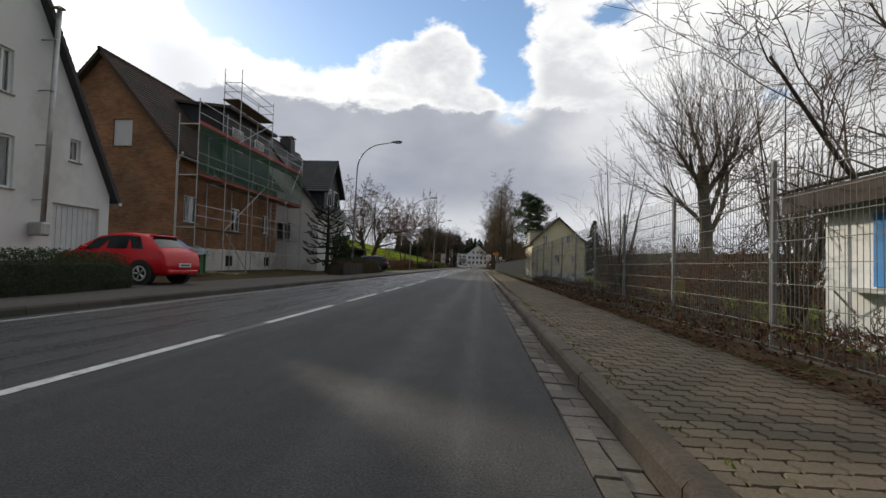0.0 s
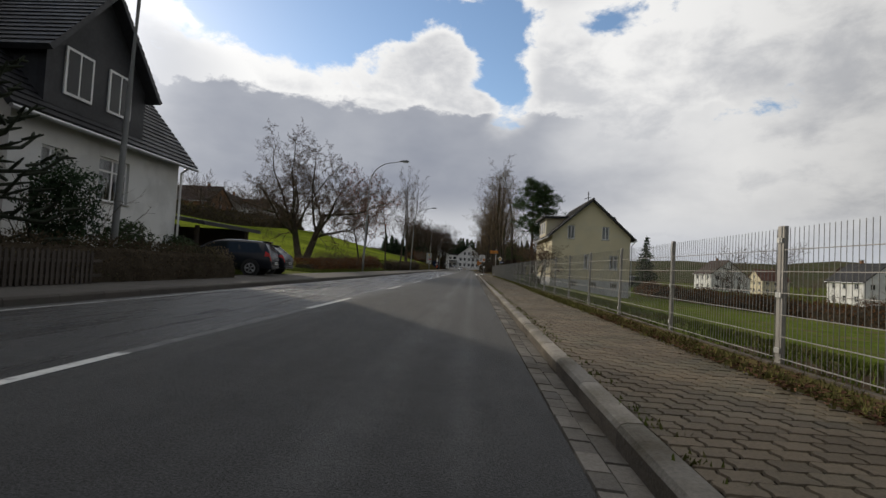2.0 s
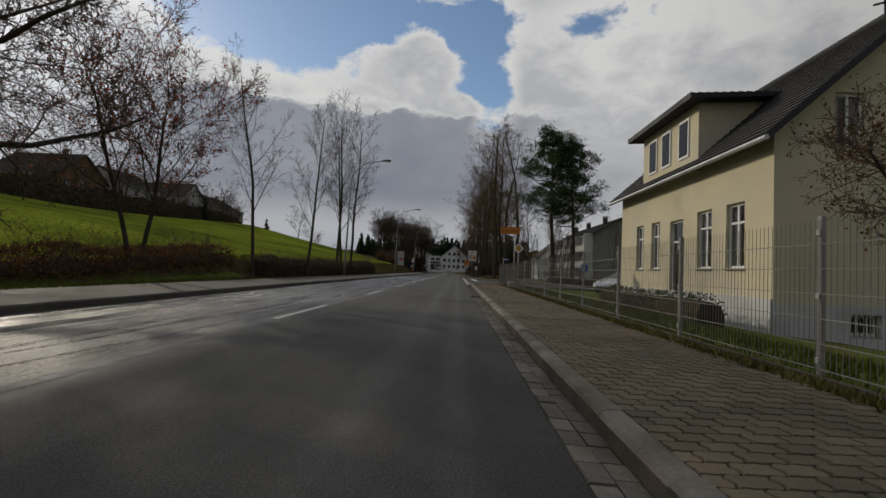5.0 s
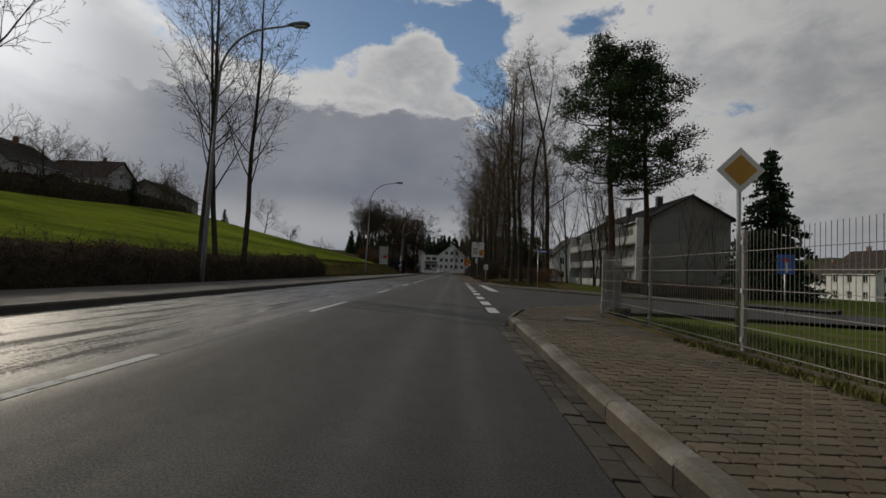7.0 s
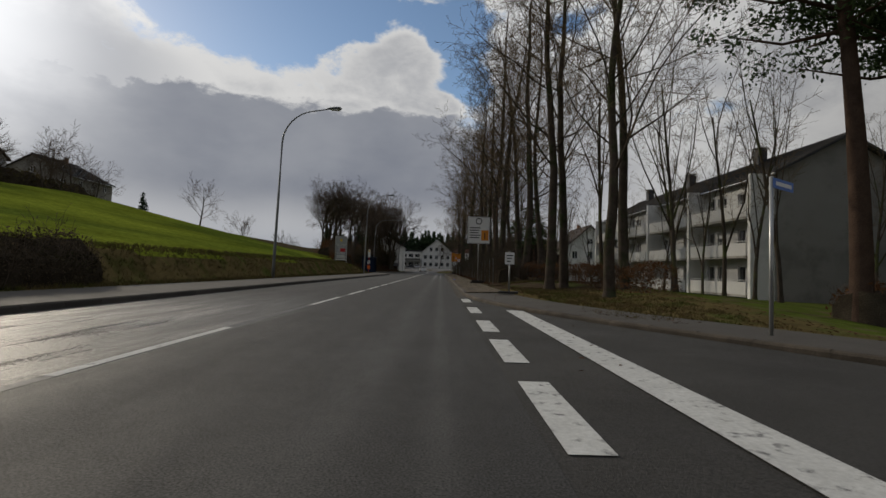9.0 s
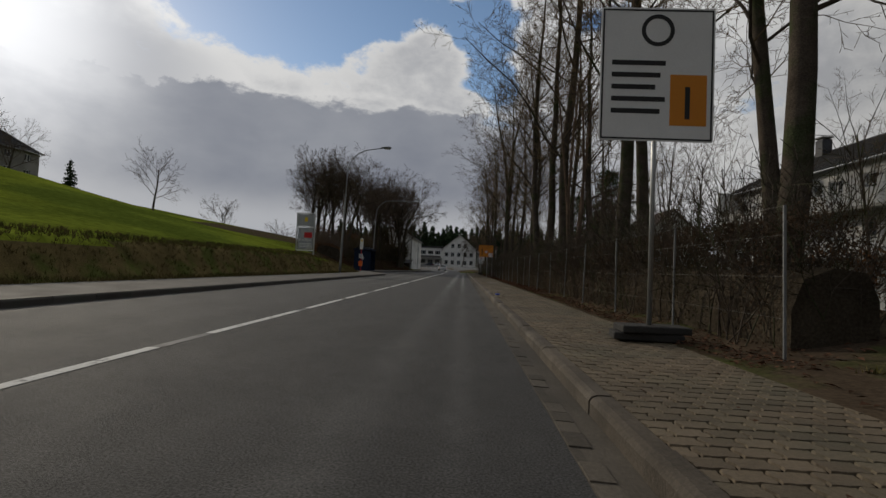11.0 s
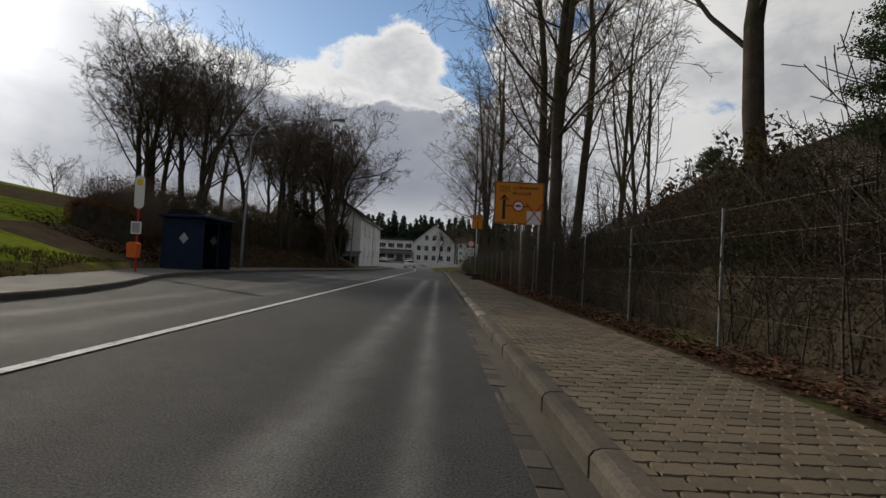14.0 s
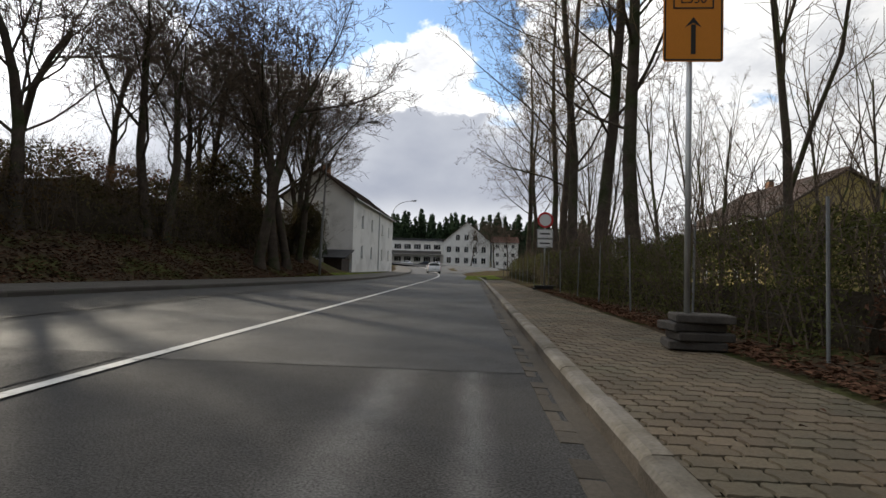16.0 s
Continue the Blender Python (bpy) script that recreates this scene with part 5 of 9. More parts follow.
def build_dumpster():
    d = thing("dumpster", "green steel skip under a crumpled grey tarpaulin", "skip", pose(-11.9, 18.9, 0.22, 0, 0, 8) @ Matrix.Diagonal((0.75, 0.7, 0.85, 1)))
    pts = [(-1.1, 0.12), (1.1, 0.12), (1.35, 1.15), (-1.35, 1.15)]
    part("tub", prism(bmesh.new(), pts, lambda y, z: (-0.8, y, z), lambda y, z: (0.8, y, z)), "dumpster_green", d)
    for y in (-1.1, -0.4, 0.4, 1.1):
        part("rib", new_box(0.8, 0.86, y - 0.05, y + 0.05, 0.15, 1.12), "dumpster_green", d)
    part("rim", new_box(-0.86, 0.86, -1.4, 1.4, 1.1, 1.2), "dumpster_green", d)
    verts, faces = [], []
    for i in range(13):
        for j in range(13):
            x, y = -0.95 + 1.9 * i / 12, -1.5 + 3.0 * j / 12
            edge = max(abs(x) / 0.95, abs(y) / 1.5)
            z = 1.28 + 0.22 * (1 - edge) + 0.12 * noise.noise((x * 2, y * 2, 1)) - (0.25 if edge > 0.96 else 0)
            verts.append((x, y, z))
    for i in range(12):
        for j in range(12):
            a = i * 13 + j
            faces.append((a, a + 13, a + 14, a + 1))
    part("tarpaulin", mesh_from("tarpaulin", verts, faces, "tarp", True), "", d, "crumpled grey tarpaulin")


def build_cream_house():
    x0, x1, y0, y1 = 7.6, 15.0, 72.0, 83.0
    h = house("house", "cream two-storey house with a steep gable and arched street windows", x0, x1, y0, y1, -0.6, 4.75, 8.1, "y", "plaster_cream", "roof_dark",
              south=[(9.05, 9.75, 4.35, 5.65), (12.3, 13.0, 4.35, 5.65), (10.7, 11.5, 1.5, 2.9), (13.1, 13.9, 1.5, 2.9),
                     (9.4, 10.1, -0.25, 0.25, {"curtain": 0, "mullions": 2}), (11.3, 11.95, -0.25, 0.25, {"curtain": 0, "mullions": 2}), (13.2, 13.85, -0.25, 0.25, {"curtain": 0, "mullions": 2})],
              west=[(73.2, 74.1, 1.3, 3.1, {"transom": 0.7}), (74.9, 75.8, 1.3, 3.1, {"transom": 0.7}), (76.8, 77.8, 0.0, 3.0, {"mullions": 0, "transom": 0.75, "curtain": 0}),
                    (78.7, 79.5, 1.3, 3.1, {"transom": 0.7}), (80.3, 81.1, 1.3, 3.1, {"transom": 0.7})], over=0.45, opts={"curtain": 0.2})
    part("plinth", new_box(7.54, 7.6, 72, 83, -1.2, 0.55), "plaster_grey", h)
    part("plinth", new_box(7.6, 15.0, 71.94, 72.0, -1.5, -0.26), "plaster_grey", h)
    for a, b in ((7.6, 9.39), (10.11, 11.29), (11.96, 13.19), (13.86, 15.0)):
        part("plinth", new_box(a, b, 71.94, 72.0, -0.26, 0.45), "plaster_grey", h)
    for a, b in ((9.39, 10.11), (11.29, 11.96), (13.19, 13.86)):
        part("plinth", new_box(a, b, 71.94, 72.0, 0.26, 0.45), "plaster_grey", h)
        for k in range(5):
            part("window_bar", new_box(a + 0.09 + k * 0.125, a + 0.11 + k * 0.125, 71.96, 71.98, -0.26, 0.26), "iron", h)
    # the street gable
    part("dormer_wall", new_box(7.5, 7.75, 75.6, 80.2, 4.4, 6.75), "plaster_cream", h)
    for y in (76.2, 77.6, 78.8):
        w = part("dormer_window", new_box(7.46, 7.5, y, y + 0.75, 5.0, 6.3), "frame_white", h)
        part("pane", new_box(7.445, 7.46, y + 0.08, y + 0.67, 5.08, 6.22), "car_glass", w)
    part("dormer_cheek", new_box(7.75, 11.0, 75.6, 75.75, 4.6, 6.75), "plaster_cream", h)
    part("dormer_cheek", new_box(7.75, 11.0, 80.05, 80.2, 4.6, 6.75), "plaster_cream", h)
    roof_slope(h, (7.0, 75.1, 6.7), (7.0, 80.7, 6.7), (10.2, 75.1, 6.86), (10.2, 80.7, 6.86), "roof_dark", name="dormer_roof")
    downpipe(h, [(15.4, 71.7, 4.35), (15.1, 71.88, 3.9), (15.1, 71.88, -0.9)], 0.05)
    part("aerial", new_tube([(11.1, 73.0, 8.0), (11.1, 73.0, 9.1)], 0.045, 6), "plastic_black", h)
    part("aerial_arm", new_tube([(10.7, 72.9, 8.35), (11.1, 73.0, 8.5), (11.3, 73.0, 8.55)], 0.03, 5), "plastic_black", h)
    rebase(h)


def build_apartments():
    x0, x1, y0, y1 = 21.6, 30.4, 139.0, 172.0
    floor_h = 2.62
    ops = []
    for f in range(3):
        for k in range(8):
            a = y0 + 1.6 + k * 4.0
            z = -0.3 + f * floor_h
            ops.append((a, a + 1.2, z + 0.85, z + 2.1, {"shutter": 0.4 if (k * 7 + f * 3) % 5 == 0 else 0}))
            ops.append((a + 1.7, a + 2.6, z + 0.15, z + 2.1, {"mullions": 0, "sill": False}))
    # gable walls in darkened plaster: their shade is put into the colour
    h = house("apartment_block", "pale grey three-storey block of flats with long balconies", x0, x1, y0, y1, -0.7, 7.9, 10.3, "y", "plaster_blue", "roof_dark", west=ops, south=[], over=0.5, apex=26.0, opts={"curtain": 0.5}, gable_mat="plaster_hill")
    for f in range(3):
        z = -0.3 + f * floor_h
        for k in range(4):
            a = y0 + 1.0 + k * 8.0
            b = part("balcony", new_box(x0 - 1.4, x0, a, a + 7.2, z - 0.05, z + 0.1), "concrete", h)
            part("balcony_front", new_box(x0 - 1.42, x0 - 1.36, a, a + 7.2, z + 0.1, z + 0.95), "plaster_blue", b)
            part("hand_rail", new_tube([(x0 - 1.39, a, z + 1.08), (x0 - 1.39, a + 7.2, z + 1.08)], 0.025, 5), "galvanised", b)
            for s in range(4):
                part("rail_post", new_tube([(x0 - 1.39, a + 0.2 + s * 2.4, z + 0.95), (x0 - 1.39, a + 0.2 + s * 2.4, z + 1.08)], 0.02, 4), "galvanised", b)
    for k in range(5):
        a = y0 + 0.5 + k * 8.0
        part("balcony_wall", new_box(x0 - 1.42, x0, a, a + 0.3, -0.8, 7.8), "plaster_white", h)
    for y in (147, 158, 168):
        chimney(h, 25.7, y, 9.8, 11.3, 0.7, "slate")
    rebase(h)


def simple_house(name, label, x, y, w, d, base, eave, ridge, along, wmat, rmat, nx=3, floors=2, group="", seed=0, ch=True, sides="sew"):
    """A plainer house, farther away, with rows of windows."""
    x0, x1, y0, y1 = x - w / 2, x + w / 2, y - d / 2, y + d / 2
    f_h = (eave - base) / floors

    def rows(a, b):
        n = max(1, round((b - a) / 2.8))
        out = []
        for f in range(floors):
            for k in range(n):
                c = a + (b - a) * (k + 0.5) / n
                z = base + f * f_h
                out.append((c - 0.5, c + 0.5, z + f_h * 0.34, z + f_h * 0.80))
        return out

    top = [] if along != "y" else [((x0 + x1) / 2 - 0.45, (x0 + x1) / 2 + 0.45, eave + (ridge - eave) * 0.15, eave + (ridge - eave) * 0.15 + 1.1)]
    top2 = [] if along == "y" else [((y0 + y1) / 2 - 0.45, (y0 + y1) / 2 + 0.45, eave + (ridge - eave) * 0.15, eave + (ridge - eave) * 0.15 + 1.1)]
    h = house(name, label, x0, x1, y0, y1, base, eave, ridge, along, wmat, rmat,
              south=rows(x0 + 0.4, x1 - 0.4) + top if "s" in sides else [], west=rows(y0 + 0.4, y1 - 0.4) + top2 if "w" in sides else [],
              east=rows(y0 + 0.4, y1 - 0.4) + top2 if "e" in sides else [], over=0.4, opts={"curtain": 0, "sill": True, "pane": "car_glass"}, group=group)
    if ch:
        chimney(h, x + (0.3 if along == "y" else w * 0.2), y + (d * 0.2 if along == "y" else 0.3), ridge - 0.6, ridge + 0.8, 0.5)
        rebase(h)
    return h


def build_far_houses():
    # long white house beside the bend
    h = house("house", "long white two-storey house beside the road bend", -17.6, -11.0, 236.0, 258.0, 0.3, 7.2, 9.6, "y", "plaster_white", "roof_brown",
              east=[(y, y + 0.8, z, z + 1.3) for y in (239.5, 244, 250, 254.5) for z in (1.6, 4.6)], over=0.35, opts={"curtain": 0, "pane": "car_glass"})
    chimney(h, -14.6, 239, 9.0, 10.6, 0.7)
    downpipe(h, [(-10.9, 248, 7.0), (-10.9, 248, 0.4)], 0.06)
    lean = part("lean_to", new_box(-12.8, -11.2, 233.2, 235.9, 0.1, 1.5), "wood_dark", h)
    part("lean_to_roof", prism(bmesh.new(), [(232.8, 1.45), (236.0, 2.2), (236.0, 2.3), (232.8, 1.55)], lambda y, z: (-13.4, y, z), lambda y, z: (-10.8, y, z)), "roof_dark", lean)
    rebase(h)
    # the gabled white house that closes the view
    x0, x1, y0 = -9.4, 5.4, 348.0
    ops = [(x0 + 1.0 + k * 2.75, x0 + 2.45 + k * 2.75, z, z + 1.9) for k in range(5) for z in (2.4, 5.9)] + [(x0 + 3.75 + k * 2.75, x0 + 5.15 + k * 2.75, 9.7, 11.6) for k in range(3)]
    h = house("gable_house", "tall white gabled house with rows of dark windows", x0, x1, y0, 362, 1.2, 9.5, 15.6, "y", "plaster_white", "roof_brown", south=ops, over=0.5, opts={"curtain": 0, "sill": True, "pane": "car_glass"})
    rebase(h)
    h = simple_house("house", "white hipped building with a flat red-brown roof", 10.0, 352, 8.0, 12, 1.2, 9.2, 11.2, "x", "plaster_white", "roof_red", floors=3, sides="s")
    wide = [(-28.8 + k * 3.2, -26.5 + k * 3.2, z, z + 1.7) for k in range(6) for z in (2.6, 6.6)]
    h = house("flat_building", "long low white building with wide windows", -29.5, -9.6, 350, 362, 1.2, 9.4, 10.2, "x", "plaster_white", "roof_dark", south=wide, over=0.3, opts={"curtain": 0, "mullions": 2, "pane": "car_glass"})
    part("terrace", new_box(-29.0, -10.0, 346.2, 349.9, 4.9, 5.1), "concrete", h)
    part("terrace_rail", new_box(-29.0, -10.0, 346.2, 346.26, 5.1, 6.0), "iron", h)
    rebase(h)
    # gardens and houses below the road
    spots = [(69, 166, 9, 10, "y", "plaster_white", "roof_brown", 0), (81, 130, 9, 10, "y", "plaster_white", "roof_dark", 0), (96, 150, 12, 9, "x", "plaster_cream", "roof_brown", 0),
             (88, 199, 10, 9, "y", "plaster_white", "roof_brown", 0), (104, 204, 9, 10, "x", "plaster_cream", "roof_red", 0), (112, 172, 11, 9, "y", "plaster_white", "roof_dark", 0),
             (78, 108, 11, 10, "x", "plaster_white", "roof_brown", 0), (98, 96, 10, 9, "y", "plaster_cream", "roof_dark", 0), (122, 130, 10, 10, "y", "plaster_white", "roof_red", 0), (66, 78, 9, 9, "y", "plaster_white", "roof_brown", 0),
             (60, 46, 11, 9, "x", "plaster_white", "roof_red", 0), (84, 60, 10, 9, "y", "plaster_cream", "roof_dark", 0)]
    for x, y, w, d, al, wm, rm, b in spots:
        b = land(x, y)
        simple_house("house", "detached pale rendered house in the gardens below the road", x, y, w, d, b, b + 5.0, b + 8.6, al, wm, rm, group="houses below the road")
    # houses up on the hill
    for i, (x, y, w, d, al, wm) in enumerate([(-62, 96, 12, 10, "x", "plaster_hill"), (-66, 116, 11, 10, "y", "plaster_hill"), (-64, 134, 11, 10, "x", "brick"), (-66, 152, 12, 10, "y", "plaster_grey"),
                                              (-68, 172, 12, 10, "x", "plaster_grey"), (-70, 196, 14, 10, "y", "plaster_hill"), (-52, 62, 11, 10, "y", "brick"), (-56, 80, 10, 10, "x", "plaster_hill"), (-48, 50, 12, 9, "x", "brick")]):
        b = land(x, y) - 0.2
        simple_house("house", "hillside house with a dark tiled roof above the meadow", x, y, w, d, b, b + 4.6, b + 8.2, al, wm, ("roof_brown", "roof_dark")[i % 2], group="houses on the hill", sides="se")
    # behind the hedge
    simple_house("house", "white gabled house behind the hedge", 27, 203, 9, 13, -0.6, 5.6, 9.6, "y", "plaster_white", "roof_brown", sides="sw")
    h = simple_house("shed", "long dark timber shed behind the hedge", 12.5, 183, 8, 16, 0.1, 3.0, 5.4, "y", "wood_dark", "roof_brown", sides="", ch=False)
    for o in h.children:
        if o.name.startswith("gutter_pipe"):
            o.data.materials[0] = M["wood_dark"]
    simple_house("house", "yellow rendered house with a grey roof", 27.0, 236, 11, 14, -0.4, 5.4, 8.9, "y", "plaster_yellow", "roof_brown", sides="w")


def build_workshop():
    h = house("workshop", "low white-panelled workshop with a blue steel shutter", 5.9, 13, 0.5, 8.75, 0.0, 2.2, 3.3, "y", "plaster_white", "roof_brown", west=[(6.8, 7.65, 0.8, 1.85, {"bare": True})], over=0.3)
    part("fascia", new_box(5.40, 5.46, 0.1, 9.1, 1.98, 2.32), "wood_dark", h, "dark brown eaves board")
    part("blue_shutter", new_box(5.86, 5.94, 6.75, 7.69, 0.78, 1.87), "steel_blue", h, "blue steel shutter")
    for k in range(17):
        y = 0.7 + k * 0.47
        if not 6.4 < y < 7.85:
            part("cladding_board", new_box(5.872, 5.9, y, y + 0.43, 0.05, 2.1), "plaster_white", h)
    part("shelf", new_box(5.5, 5.87, 7.0, 8.1, 0.70, 0.74), "galvanised", h)
    for y in (7.1, 8.0):
        part("shelf_bracket", new_tube([(5.52, y, 0.70), (5.88, y, 0.3)], 0.018, 5), "galvanised", h)
    rebase(h)


build_white_house()
build_brick_house()
build_dark_house()
build_scaffold()
build_dumpster()
build_cream_house()
build_apartments()
build_far_houses()
build_workshop()


def build_board_pile():
    p = thing("plank_pile", "scaffold boards and a pale sheet lying by the skip", "planks", pose(-12.9, 22.6, 0.24, 0, 0, 12))
    for k in range(5):
        ob = part("plank", new_box(-0.12, 0.12, -1.3, 1.3, 0, 0.045, bevel=0.005), "plank", p)
        ob.matrix_basis = pose(0.27 * (k % 3) - 0.2, 0.1 * k, 0.05 * (k // 3), 0, 0, 5 * k - 10)
    ob = part("sheet", new_box(-0.45, 0.45, -0.7, 0.7, 0, 0.02), "render_plinth", p)
    ob.matrix_basis = pose(0.7, 0.3, 0.0, 0, 0, 30)


build_board_pile()


# ---- trees ----
class Wood:
    """Collects branches as tapered tubes in two lists: the trunk with its limbs, and the crown of twigs."""

    def __init__(self, seed):
        self.r = random.Random(seed)
        self.sets = {"trunk": ([], []), "crown": ([], [])}

    def tube(self, key, pts, radii, sides):
        V, F = self.sets[key]
        base = len(V)
        n = len(pts)
        for i, p in enumerate(pts):
            d = (pts[min(i + 1, n - 1)] - pts[max(i - 1, 0)])
            d.normalize()
            u = d.cross(Vector((0.31, 0.95, 0.05)))
            u.normalize()
            v = d.cross(u)
            for k in range(sides):
                a = k * math.tau / sides
                V.append(p + (u * math.cos(a) + v * math.sin(a)) * radii[i])
        for i in range(n - 1):
            for k in range(sides):
                a, b = base + i * sides + k, base + i * sides + (k + 1) % sides
                F.append((a, b, b + sides, a + sides))

    def branch(self, p, d, length, radius, lvl, st):
        r = self.r
        segs = st["segs"][lvl]
        sides = st["sides"][lvl]
        pts, dirs = [p.copy()], []
        d = d.normalized()
        wob = st["wob"][lvl]
        up = st["up"][lvl]
        for i in range(segs):
            d = (d + Vector((r.gauss(0, wob), r.gauss(0, wob), r.gauss(0, wob) + up))).normalized()
            dirs.append(d.copy())
            pts.append(pts[-1] + d * (length / segs))
        tip = st["tip"][lvl]
        radii = [max(st["min_r"], radius * (1 - (1 - tip) * i / segs)) for i in range(segs + 1)]
        self.tube("trunk" if lvl < st["trunk_levels"] else "crown", pts, radii, sides)
        if lvl + 1 >= st["levels"]:
            return
        n = st["kids"][lvl]
        n = max(1, round(n * r.uniform(0.8, 1.2)))
        lo = st["from"][lvl]
        turn = r.uniform(0, math.tau)
        for k in range(n):
            f = lo + (1 - lo) * (k + r.uniform(0.1, 0.9)) / n
            i = min(segs - 1, int(f * segs))
            q = pts[i].lerp(pts[i + 1], f * segs - i)
            turn += 2.4 + r.uniform(-0.5, 0.5)
            ax = dirs[i]
            u = ax.orthogonal().normalized()
            v = ax.cross(u)
            side = u * math.cos(turn) + v * math.sin(turn)
            a = radians(st["angle"][lvl] * r.uniform(0.75, 1.25))
            nd = ax * math.cos(a) + side * math.sin(a)
            ln = length * st["ratio"][lvl] * r.uniform(0.7, 1.2) * (1 - st["taper"][lvl] * f)
            self.branch(q, nd, ln, radii[i] * st["rr"][lvl] * r.uniform(0.75, 1.0), lvl + 1, st)
        if st.get("lead") and lvl < 2:
            self.branch(pts[-1], dirs[-1], length * 0.35, radii[-1], lvl + 1, st)

    def meshes(self, name, bark, twig):
        out = []
        for key, mat in (("trunk", bark), ("crown", twig)):
            V, F = self.sets[key]
            out.append(mesh_from(name + "_" + key, V, F, mat, key == "trunk") if V else None)
        return out


